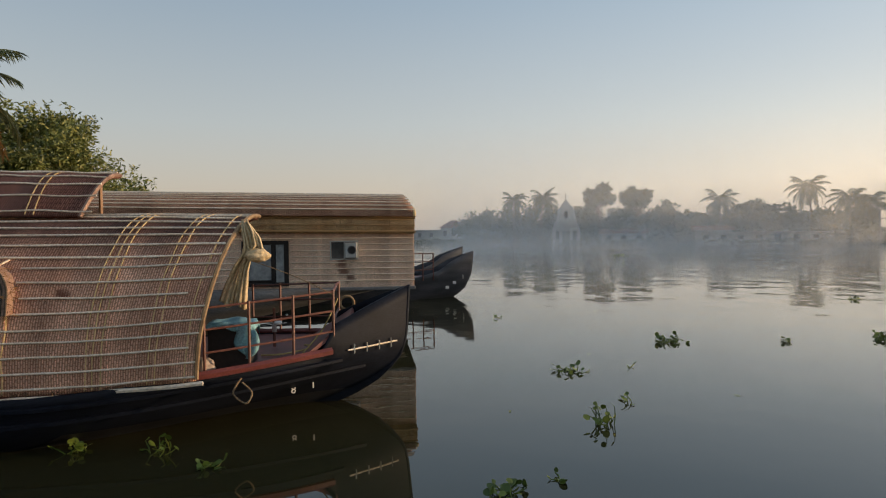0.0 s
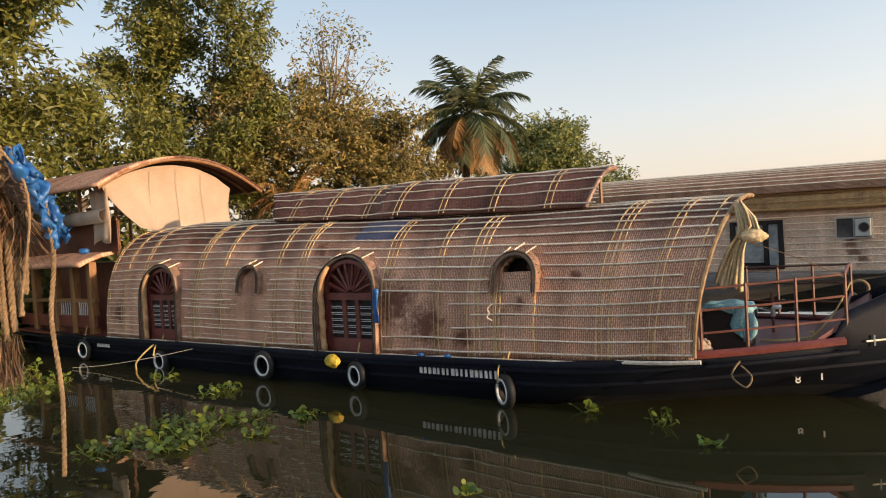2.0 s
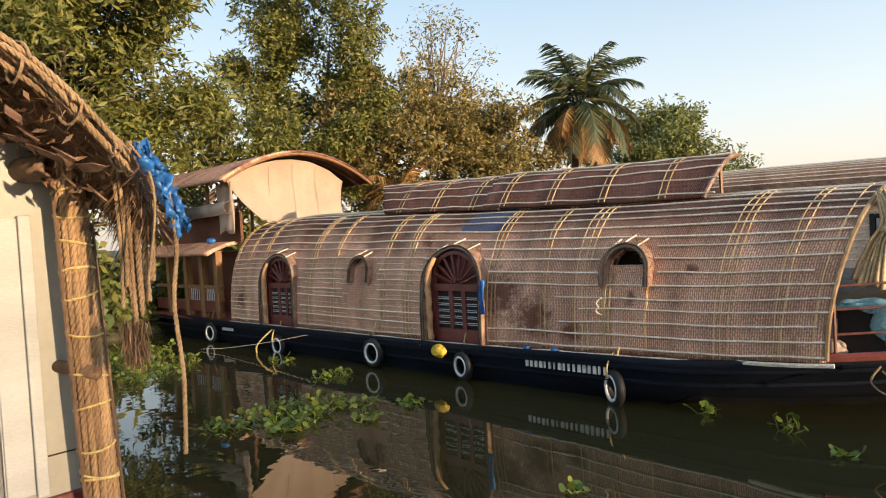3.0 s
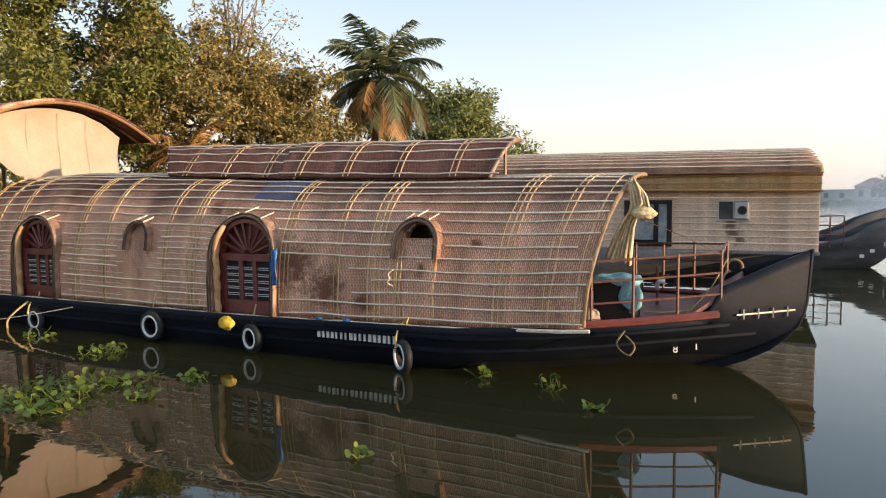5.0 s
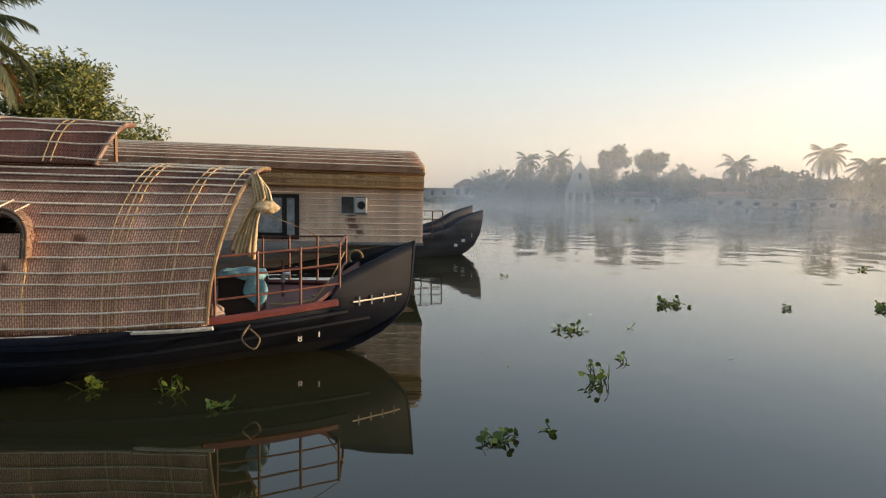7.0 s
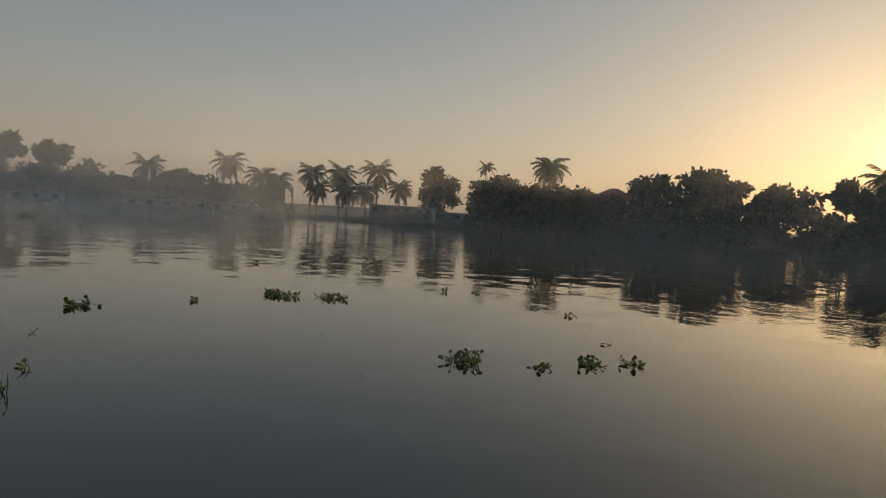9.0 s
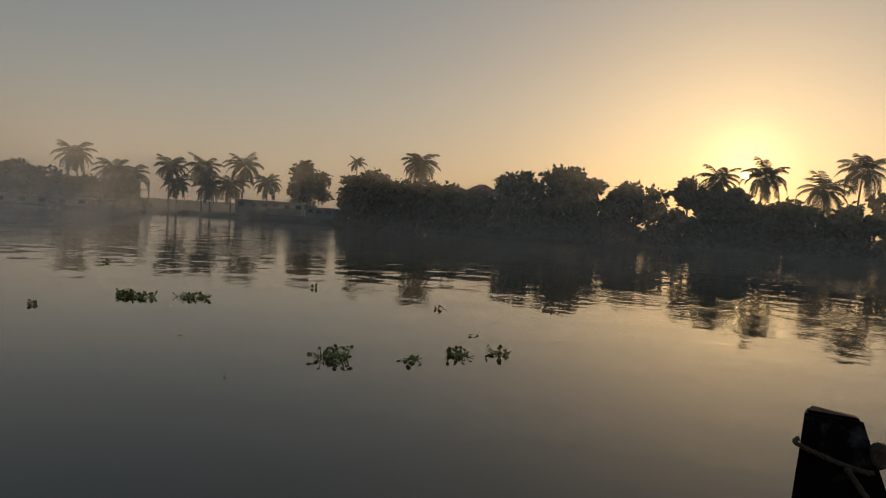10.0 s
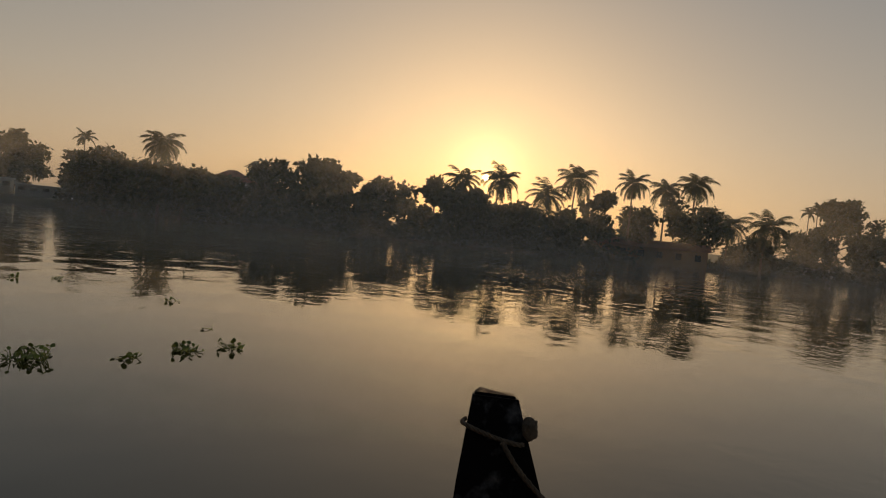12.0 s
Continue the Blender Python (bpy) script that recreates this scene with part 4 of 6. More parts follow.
def make_matting(parent):
    s = Shape()
    nx, nv = 230, 112
    rows, uvs = [], []
    for i in range(nx + 1):
        x = -15.7 + 13.1 * i / nx
        rows.append([shell(x, ARC * j / nv) for j in range(nv + 1)])
        uvs.append([(x, ARC * j / nv) for j in range(nv + 1)])

    def keep(i, j):
        return not in_opening((rows[i][j] + rows[i + 1][j + 1]) * 0.5)
    s.sheet(rows, uvs, keep)
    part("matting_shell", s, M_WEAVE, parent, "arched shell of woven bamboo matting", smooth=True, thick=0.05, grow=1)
    rng = np.random.default_rng(5)
    # horizontal battens
    v = 0.07
    k = 0
    while v < ARC - 0.1:
        x0 = -15.66
        run = []

        def close(run):
            if len(run) > 3:
                b = Shape()
                b.tube(run, 0.0145, 5)
                part("batten", b, M_BAMBOO, parent)
        ph = rng.uniform(0, 100)
        far = v > ARC * 0.6
        stop = -2.6 - (rng.uniform(0, 0.25) if k % 4 == 2 else 0)
        n = 100
        for i in range(n + 1):
            x = x0 + (stop - x0) * i / n
            vv = v + 0.028 * noise.noise((x * 0.35, ph, 0)) + 0.012 * noise.noise((x * 1.6, ph, 4))
            p = shell(x, vv, 0.014)
            wide = any(arch_inside(p.x, p.z, o[0], o[1] + 0.10, o[2] - 0.2, o[3] + 0.12) for o in OPENINGS) and p.y < YC
            broken = far and x < -6 or (-7.7 < x < -6.15 + 0.3 * (k % 2) and 1.28 < p.z < 1.86)
            if wide or broken or (-11.1 < x < -10.2 and 1.55 < p.z < 2.2 and p.y < YC):
                close(run)
                run = []
            else:
                run.append(p)
        close(run)
        v += 0.192 + 0.02 * rng.uniform(-1, 1)
        k += 1
    # thinner canes between the battens of the after part
    for row in range(7):
        v = 0.16 + 0.192 * row
        for xa, xb in ((-15.6, -14.2), (-12.6, -11.05), (-10.25, -9.0)):
            b = Shape()
            b.tube([shell(xa + (xb - xa) * i / 14, v + 0.02 * noise.noise((i * 0.4 + xa, row, 3)), 0.010) for i in range(15)], 0.006, 4)
            part("cane", b, M_BAMBOO, parent)
    b = Shape()
    b.tube([shell(-2.6, 0.02 + (ARC * 0.97) * j / 60, 0.0) + Vector((0.012, 0, 0.004 * math.sin(j * 1.9))) for j in range(61)], 0.03, 7)
    part("edge_binding", b, M_ROPE, parent, "dark cane binding along the fore edge")
    # upright ribs, in pairs
    for cx, two in ((-15.6, 2), (-15.0, 2), (-14.3, 2), (-12.35, 3), (-11.55, 2), (-10.0, 2), (-9.35, 3), (-7.35, 3), (-6.35, 2), (-5.8, 1), (-5.64, 2), (-3.75, 3), (-3.1, 2), (-2.72, 1)):
        for q in range(two):
            x = cx + (q - (two - 1) / 2) * 0.085
            b = Shape()
            ph = rng.uniform(0, 50)
            b.tube([shell(x + 0.02 * noise.noise((j * 0.22, ph, 0)), 0.01 + (ARC * 0.62) * j / 36, 0.016) for j in range(37)], 0.0085, 4)
            part("rib", b, M_RIB, parent)


def arch_points(cx, hw, z0, z1, n=14):
    spring = z1 - hw
    pts = [(cx - hw, z0), (cx - hw, (z0 + spring) / 2)]
    for i in range(n + 1):
        a = math.pi - math.pi * i / n
        pts.append((cx + hw * math.cos(a), spring + hw * math.sin(a)))
    return pts + [(cx + hw, (z0 + spring) / 2), (cx + hw, z0)]


def make_hood(parent, cx, hw, z0, z1, front, name, thick=0.05):
    """Projecting arched hood of matting round an opening, with bamboo edge."""
    s = Shape()
    outer, inner = arch_points(cx, hw + thick, z0, z1 + thick), arch_points(cx, hw, z0, z1)
    rows = [[], [], [], []]

    def wall_y(z):
        k = min(1.0, max(0.0, (z - foot_z(cx)) / (crown_z(cx) - foot_z(cx))))
        return YC - HALF * (1 - k ** POW) ** (1 / POW)

    def lip(z):
        # the lip leans back with the wall
        return front + 0.65 * (wall_y(z) - wall_y(z0))
    for (xo, zo), (xi, zi) in zip(outer, inner):
        rows[0].append((xo, wall_y(zo) + 0.12, zo))
        rows[1].append((xo, lip(zo), zo))
        rows[2].append((xi, lip(zi), zi))
        rows[3].append((xi, wall_y(zo) + 0.22, zi))
    s.sheet(rows, [[(0.12 * i, j * 0.12) for j in range(len(outer))] for i in range(4)])
    hood = part(name, s, M_HOOD, parent, "projecting arched hood of ragged cane matting")
    rngh = np.random.default_rng(int(-cx * 10))
    fr = [(x + 0.02 * rngh.normal(), lip(z) + 0.10 * rngh.uniform(), z + 0.02 * rngh.normal()) for x, z in outer for _ in range(16)]
    leaf_cloud("cane_fringe", fr, 0.12, 0.008, M_LEAF_DRY, hood, rngh, droop=0.4)
    s = Shape()
    s.tube([(x, lip(z) - 0.012, z) for x, z in arch_points(cx, hw + thick * 0.9, z0, z1 + thick * 0.9)], 0.014, 6)
    part("edge_cane", s, M_DARKROPE, hood)
    s = Shape()
    s.tube([(x, lip(z) - 0.006, z) for x, z in arch_points(cx, hw, z0, z1)], 0.011, 6)
    part("edge_cane", s, M_DARKROPE, hood)
    for a in (60, 90, 120):
        s = Shape()
        ca, sa = math.cos(radians(a)), math.sin(radians(a))
        spring = z1 - hw
        zs = spring + (hw + thick + 0.01) * sa
        p0 = Vector((cx + (hw + thick + 0.01) * ca, lip(zs) - 0.02, zs))
        p1 = Vector((cx + (hw + thick + 0.05) * ca, wall_y(zs + 0.1) + 0.02, zs + 0.09))
        s.tube([p0, p1], 0.012, 5)
        part("hood_stick", s, M_BAMBOO, hood)
    return hood


def make_door(parent, cx, hw, z1, y):
    z0 = foot_z(cx) - 0.02
    d = Shape()
    inner = arch_points(cx, hw, z0, z1)
    n = len(inner)
    d.add([(x, y + 0.12, z) for x, z in inner], [tuple(range(n))])
    door = part("door", d, M_REDWOOD, parent, "red-brown louvred double door in an arched frame")
    fr = Shape()
    fr.sheet([[(x, y, z) for x, z in inner], [(x, y - 0.05, z) for x, z in arch_points(cx, hw - 0.005, z0, z1 - 0.005)], [(x, y - 0.05, z) for x, z in arch_points(cx, hw - 0.07, z0, z1 - 0.07)], [(x, y + 0.06, z) for x, z in arch_points(cx, hw - 0.07, z0, z1 - 0.07)]])
    part("door_frame", fr, M_REDWOOD, door)
    spring = z1 - hw
    for nm, x0, x1, za, zb in (("stile", cx - hw + 0.06, cx - hw + 0.13, z0, spring), ("stile", cx + hw - 0.13, cx + hw - 0.06, z0, spring), ("stile", cx - 0.19, cx - 0.10, z0, spring), ("stile", cx + 0.10, cx + 0.19, z0, spring), ("rail", cx - hw + 0.06, cx + hw - 0.06, spring - 0.10, spring + 0.02), ("rail", cx - hw + 0.06, cx + hw - 0.06, z0, z0 + 0.22)):
        b = Shape()
        b.box(x0, x1, y - (0.03 if nm == "stile" else 0.034), y + 0.05, za, zb, bevel=0.006)
        part(nm, b, M_REDWOOD, door)
    # near-black panels paint the shade of the openings between the stiles
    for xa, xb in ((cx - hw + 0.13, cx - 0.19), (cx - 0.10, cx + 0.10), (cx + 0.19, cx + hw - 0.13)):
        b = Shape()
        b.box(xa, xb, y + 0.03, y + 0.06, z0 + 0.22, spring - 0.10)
        part("door_shade_panel", b, M_DARK, door, "near-black panel in place of the shaded opening between the stiles")
    for xa, xb in ((cx - hw + 0.13, cx - 0.19), (cx - 0.10, cx + 0.10), (cx + 0.19, cx + hw - 0.13)):
        for i in range(10):
            z = z0 + 0.30 + (spring - 0.24 - z0 - 0.30) * (i // 2) / 4 + 0.03 * (i % 2)
            b = Shape()
            b.box(xa - 0.01, xb + 0.01, y - 0.006, y + 0.006, z - 0.0045, z + 0.0045)
            part("slat", b, M_WHITE, door, "thin white metal bar")
    for a in range(20, 170, 20):
        b = Shape()
        ca, sa = math.cos(radians(a)), math.sin(radians(a))
        b.tube([(cx + 0.08 * ca, y, spring + 0.08 * sa), (cx + (hw - 0.05) * ca, y, spring + (hw - 0.05) * sa)], [0.02, 0.034], 5)
        part("fan_blade", b, M_REDWOOD, door)


def make_upper_roof(parent):
    """Raised flap of old matting in two overlapping lengths, propped along the middle."""
    for x0, x1, lift, side in ((-11.9, -7.9, 0.0, 0.0), (-8.25, -4.25, 0.035, 0.02)):
        skew = 0.95 if x0 < -10 else 0.0
        s = Shape()
        rows, uvs = [], []
        n = 50
        for i in range(n + 1):
            x = x0 + (x1 - x0) * i / n
            row, ur = [], []
            for j in range(25):
                f = -1 + 1.05 * j / 24
                z = crown_z(x) - 0.06 + 0.62 * (1 - abs(f) ** 2.3) + lift + 0.012 * noise.noise((x * 1.5, f * 3, 2))
                row.append((x + skew * abs(f) * (1 - i / n) + (0.16 * (1 - abs(f) ** 2)) * (i / n), YC + f * (0.92 + side), z))
                ur.append((x, (f + 1) * 0.95))
            rows.append(row)
            uvs.append(ur)
        s.sheet(rows, uvs)
        roof = part("flap_roof", s, M_WEAVE_TOP, parent, "raised sloping flap roof of old brown matting", smooth=True, thick=0.06, grow=1)
        for f in (-0.97, -0.80, -0.62, -0.43, -0.22, 0.0):
            b = Shape()
            b.tube([(x0 + skew * abs(f) + (x1 + 0.14 - x0 - skew * abs(f)) * i / 30, YC + f * (0.92 + side), crown_z(x0 + (x1 - x0) * i / 30) - 0.045 + 0.62 * (1 - abs(f) ** 2.3) + lift + 0.008 * math.sin(i * 0.9 + f * 9)) for i in range(31)], 0.0125, 5)
            part("batten", b, M_BAMBOO, roof)
        for cx in np.arange(x0 + 0.45 + skew, x1, 0.98):
            for q in (-0.05, 0.05):
                b = Shape()
                b.tube([(cx + q, YC + f * (0.93 + side), crown_z(cx) - 0.05 + 0.62 * (1 - abs(f) ** 2.3) + lift) for f in np.linspace(-1, 0.04, 12)], 0.0085, 4)
                part("rib", b, M_RIB, roof)
        for xp in np.arange(x0 + 0.3, x1, 0.9):
            q = Shape()
            q.tube([(xp, YC, crown_z(xp) - 0.1), (xp, YC, crown_z(xp) + 0.56 + lift)], 0.03, 6)
            part("prop", q, M_BROWNWOOD, roof)
        b = Shape()
        b.tube([(x1 + 0.16 * (1 - abs(f) ** 2), YC + f * (0.92 + side), crown_z(x1) - 0.08 + 0.62 * (1 - abs(f) ** 2.3) + lift) for f in np.linspace(-1, 0.05, 14)], 0.03, 6)
        part("end_cane", b, M_HOOD, roof)


def make_rails(parent):
    def edge(x, sg):
        z = sheer_z(x)
        return YC + sg * (hull_half(stem_x(z) - x, z) - 0.04)
    for sg in (-1, 1):
        xs = (-2.55, -2.06, -1.55, -1.05)
        for x in xs:
            s = Shape()
            s.tube([(x, edge(x, sg), sheer_z(x) - 0.05), (x, edge(x, sg), 1.94 + 0.06 * (x + 2))], 0.021, 6)
            part("rail_post", s, M_RUST, parent)
        for f in (0.97, 0.66, 0.33):
            s = Shape()
            pts = []
            for i in range(9):
                x = xs[0] + (xs[-1] - xs[0]) * i / 8
                z = sheer_z(x)
                pts.append((x, edge(x, sg), z + (1.94 + 0.06 * (x + 2) - z) * f))
            s.tube(pts, 0.015, 6)
            part("rail", s, M_RUST, parent)
    s = Shape()
    s.tube([(-1.05, edge(-1.05, -1), 1.55), (-1.05, YC, 1.58), (-1.05, edge(-1.05, 1), 1.55)], 0.018, 6)
    part("rail", s, M_RUST, parent)
    s = Shape()
    s.tube([(-1.05, edge(-1.05, -1), 1.97), (-1.05, YC, 2.0), (-1.05, edge(-1.05, 1), 1.97)], 0.02, 6)
    part("rail", s, M_RUST, parent)


def make_aft(parent):
    """Open aft cabin with wooden pillars and the canvas-fronted upper deck."""
    s = Shape()
    s.box(-20.2, -16.25, YC - 1.0, YC + 1.5, 0.85, 2.55)
    part("cabin_wall", s, M_REDWOOD, parent, "dark red-brown cabin wall")
    for x in (-16.5, -17.3, -18.2, -19.3):
        s = Shape()
        s.box(x - 0.09, x + 0.09, YC - 1.9, YC - 1.72, 0.85, 2.6, bevel=0.015)
        part("pillar", s, M_BROWNWOOD, parent, "varnished wooden pillar")
    s = Shape()
    s.box(-20.2, -16.3, YC - 1.86, YC - 1.78, 1.0, 1.3, bevel=0.01)
    part("parapet", s, M_REDWOOD, parent)
    s = Shape()
    s.box(-20.2, -16.3, YC - 1.88, YC - 1.76, 1.62, 1.70, bevel=0.01)
    part("handrail", s, M_BROWNWOOD, parent)
    for x0, x1 in ((-17.15, -16.7), (-18.05, -17.5)):
        for i in range(6):
            x = x0 + (x1 - x0) * i / 5
            b = Shape()
            b.tube([(x, YC - 1.82, 1.3), (x + 0.02, YC - 1.82, 1.46), (x, YC - 1.82, 1.62)], 0.012, 5)
            part("baluster", b, M_WHITE, parent, "thin white baluster")
    s = Shape()
    rows, uvs = [], []
    for i in range(9):
        f = i / 8
        rows.append([(x, YC - 2.35 + 0.9 * f, 2.56 + 0.30 * f ** 0.7 + 0.03 * noise.noise((x, f * 4, 8))) for x in np.linspace(-20.6, -16.0, 24)])
        uvs.append([(x, f) for x in np.linspace(-20.6, -16.0, 24)])
    s.sheet(rows, uvs)
    part("lower_eave", s, M_WEAVE, parent, "shaggy lower eave of matting", smooth=True, thick=0.08)
    s = Shape()
    rows, uvs = [], []
    for i in range(5):
        z = 2.8 + 0.75 * i / 4
        rows.append([(x, YC - 1.55, z) for x in np.linspace(-20.4, -15.7, 12)])
        uvs.append([(x, z) for x in np.linspace(-20.4, -15.7, 12)])
    s.sheet(rows, uvs)
    part("upper_parapet", s, M_WEAVE, parent, "woven parapet of the upper deck", thick=0.05)
    # canvas front, slightly slack
    s = Shape()
    rows = []
    for i in range(17):
        f = i / 16
        row = []
        for j in range(31):
            g = -1 + 2 * j / 30
            top = 4.91 - 0.55 * abs(g) ** 2.2
            bot = 3.22 + 0.12 * abs(g)
            z = bot + (top - bot) * f
            row.append((-15.5 - 0.10 * math.sin(math.pi * f) + 0.02 * math.sin(g * 17 + f * 2) + 0.25 * (1 - f) * max(0, -g) ** 2, YC + g * (1.62 + max(0, -g) * (0.34 - 0.75 * (1 - f) ** 1.2)), z))
        rows.append(row)
    s.sheet(rows)
    part("canvas_front", s, M_CANVAS, parent, "sunlit cream canvas sheet closing the upper deck", smooth=True, thick=0.01)
    for g in (-0.45, 0.0, 0.45):
        s = Shape()
        s.tube([(-15.47 - 0.10 * math.sin(math.pi * f) + 0.02 * math.sin(g * 17 + f * 2), YC + g * 1.62 + 0.03 * math.sin(f * 5), 3.25 + 1.55 * f * (1 - 0.12 * abs(g))) for f in np.linspace(0, 1, 9)], 0.006, 5)
        part("canvas_seam", s, M_CANVAS, parent)
    s = Shape()
    rows = []
    for i in range(9):
        f = i / 8
        rows.append([(-15.45 - 0.75 * j / 10, YC - 1.85 + 0.03 * math.sin(j * 1.3 + f * 4), 3.05 + 1.25 * f - 0.05 * math.sin(j * 0.8)) for j in range(11)])
    s.sheet(rows)
    part("canvas_side", s, M_CANVAS, parent, "loose grey-white canvas flap", smooth=True, thick=0.01)
    # arched upper roof
    s = Shape()
    rows, uvs = [], []
    for i in range(21):
        x = -20.6 + (5.6 * i / 20)
        row, ur = [], []
        for j in range(33):
            g = -1 + 2 * j / 32
            row.append((x, YC + 2.3 * g, 4.27 + 0.76 * (1 - abs(g) ** 2.0) + 0.01 * noise.noise((x * 2, g * 5, 1))))
            ur.append((x, 2.4 * (g + 1)))
        rows.append(row)
        uvs.append(ur)
    s.sheet(rows, uvs)
    part("arched_roof", s, M_WEAVE, parent, "arched matting roof over the upper deck", smooth=True, thick=0.06)
    for x in (-15.02, -15.6):
        s = Shape()
        s.tube([(x, YC + 2.3 * g, 4.24 + 0.76 * (1 - g * g)) for g in np.linspace(-1, 1, 25)], 0.035, 6)
        part("roof_hoop", s, M_BROWNWOOD, parent)
    for x in (-15.85, -17.5, -20.2):
        for sg in (-1, 1):
            s = Shape()
            s.tube([(x, YC + sg * 1.45, 2.7), (x, YC + sg * 1.45, 4.6)], 0.05, 7)
            part("roof_post", s, M_BROWNWOOD, parent)


def text_bars(parent, x0, x1, y_of, z, h, n, rng):
    """Unreadable registration lettering as plain white bars."""
    step = (x1 - x0) / n
    for i in range(n):
        b = Shape()
        x = x0 + step * i
        y = y_of(x)
        b.box(x + step * 0.12, x + step * rng.uniform(0.4, 0.75), y - 0.012, y + 0.01, z, z + h * rng.uniform(0.85, 1.0))
        part("lettering_bar", b, M_WHITE, parent)


def make_text(parent, body, size, x, y, z, material=None, turn=0.0):
    c = bpy.data.curves.new("numeral", "FONT")
    c.body, c.size, c.extrude = body, size, 0.004
    c.align_x = "CENTER"
    ob = new("numeral", c)
    ob.data.materials.append(material or M_WHITE)
    ob.matrix_world = pose(x, y, z, 90, 0, turn)
    ob.parent = parent
    return ob


houseboat = thing("houseboat", "long thatched houseboat with black hull moored on the lake", "houseboat")
make_hull(houseboat)
make_deck(houseboat)
make_matting(houseboat)
make_hood(houseboat, -8.16, 0.63, foot_z(-8.16), 2.46, YC - HALF - 0.12, "door_hood", 0.06)
make_hood(houseboat, -13.5, 0.62, foot_z(-13.5), 2.42, YC - HALF - 0.11, "door_hood", 0.06)
make_hood(houseboat, -4.98, 0.30, 1.88, 2.40, YC - HALF - 0.06, "window_hood", 0.06)
make_hood(houseboat, -10.66, 0.25, 1.86, 2.34, YC - HALF - 0.03, "window_hood", 0.05)
for cx, zt in ((-8.26, 1.95), (-13.6, 1.9)):
    # added tan roll along the door jamb, standing in for its sunlit reveal
    s = Shape()
    s.tube([(cx - 0.46 + 0.012 * math.sin(i * 1.3), YC - HALF - 0.03, foot_z(cx) + (zt - foot_z(cx)) * i / 16) for i in range(17)] + [(cx - 0.40, YC - HALF - 0.03, zt + 0.18), (cx - 0.27, YC - HALF - 0.02, zt + 0.36)], [0.055 + 0.008 * math.sin(i * 2.1) for i in range(17)] + [0.05, 0.035], 9)
    part("sunlit_jamb", s, M_JAMB, houseboat, "added tan roll standing in for the sunlit door reveal", smooth=True)
make_door(houseboat, -8.16, 0.60, 2.43, YC - HALF + 0.12)
make_door(houseboat, -13.5, 0.60, 2.39, YC - HALF + 0.12)
make_upper_roof(houseboat)
make_rails(houseboat)
make_aft(houseboat)


def near_y(x, z):
    return YC - hull_half(stem_x(z) - x, z)


_rng = np.random.default_rng(9)
text_bars(houseboat, -6.62, -5.22, lambda x: near_y(x, 0.72) - 0.012, 0.65, 0.13, 17, _rng)
text_bars(houseboat, -15.95, -15.4, lambda x: near_y(x, 0.72) - 0.012, 0.62, 0.11, 8, _rng)
make_text(houseboat, "8", 0.15, -1.62, near_y(-1.62, 0.62) - 0.03, 0.56, turn=28)
make_text(houseboat, "1", 0.19, -1.36, near_y(-1.36, 0.66) - 0.03, 0.60, turn=30)
# near-black box filling the cabin, in place of the shade behind the openings
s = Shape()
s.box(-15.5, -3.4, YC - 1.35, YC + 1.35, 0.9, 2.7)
part("inner_shade_box", s, M_DARK, houseboat)
# weathered plank along the bow's waterline
s = Shape()
rows = []
for i in range(30):
    d = 0.12 + 3.4 * (i / 29) ** 1.2
    rows.append([(stem_x(z) - d, YC - hull_half(d, z) - 0.008, z) for z in (0.16, 0.26, 0.36, 0.46)])
s.sheet(rows)
part("waterline_plank", s, M_GREYHULL, houseboat, "weathered grey plank along the waterline", smooth=True)
# pale mooring batten at the prow
s = Shape()
s.tube([(-0.86 + 0.7 * i / 8, near_y(-0.86 + 0.7 * i / 8, 1.12) - 0.03, 1.15 + 0.02 * i / 8) for i in range(9)], 0.012, 5)
part("prow_stick", s, M_BAMBOO, houseboat, "pale stick fixed across the prow")
for i in (1, 3, 5, 7):
    s = Shape()
    x = -0.86 + 0.7 * i / 8
    s.box(x - 0.008, x + 0.008, near_y(x, 1.12) - 0.05, near_y(x, 1.12) - 0.03, 1.09, 1.22)
    part("prow_peg", s, M_BAMBOO, houseboat)
# closed window matting strips under the hood
for dx in (-0.36, -0.33):
    s = Shape()
    s.tube([shell(-4.98 + dx, v, 0.02) for v in np.linspace(0.02, 1.15, 12)], 0.010, 5)
    part("rib", s, M_RIB, houseboat)


# loose mat closing the window below its hood, edged with cane
s = Shape()
s.sheet([[shell(-5.24 + 0.52 * i / 8, 0.03 + 1.16 * j / 16 + 0.01 * noise.noise((i * 0.9, j * 0.6, 5)), 0.006) for j in range(17)] for i in range(9)], [[(-5.24 + 0.52 * i / 8, 0.3 + 1.16 * j / 16) for j in range(17)] for i in range(9)])
mat_flap = part("window_mat", s, M_WEAVE, houseboat, "loose hanging mat closing the small window", smooth=True, thick=0.008, grow=1)
for x in (-5.25, -4.71):
    s = Shape()
    s.tube([shell(x + 0.01 * math.sin(j), 0.03 + 1.15 * j / 12, 0.016) for j in range(13)], 0.009, 5)
    part("mat_cane", s, M_RIB, mat_flap)
# frayed ends of the matting along the foot
_rf = np.random.default_rng(23)
leaf_cloud("foot_fringe", [tuple(shell(x, 0.03 + 0.03 * _rf.uniform(), 0.012)) for x in _rf.uniform(-15.5, -2.7, 1500) if not any(abs(x - o[0]) < o[1] for o in OPENINGS[:2])], 0.085, 0.008, M_DRYLEAF, houseboat, _rf, droop=1.6, label="frayed straw ends along the matting's foot")


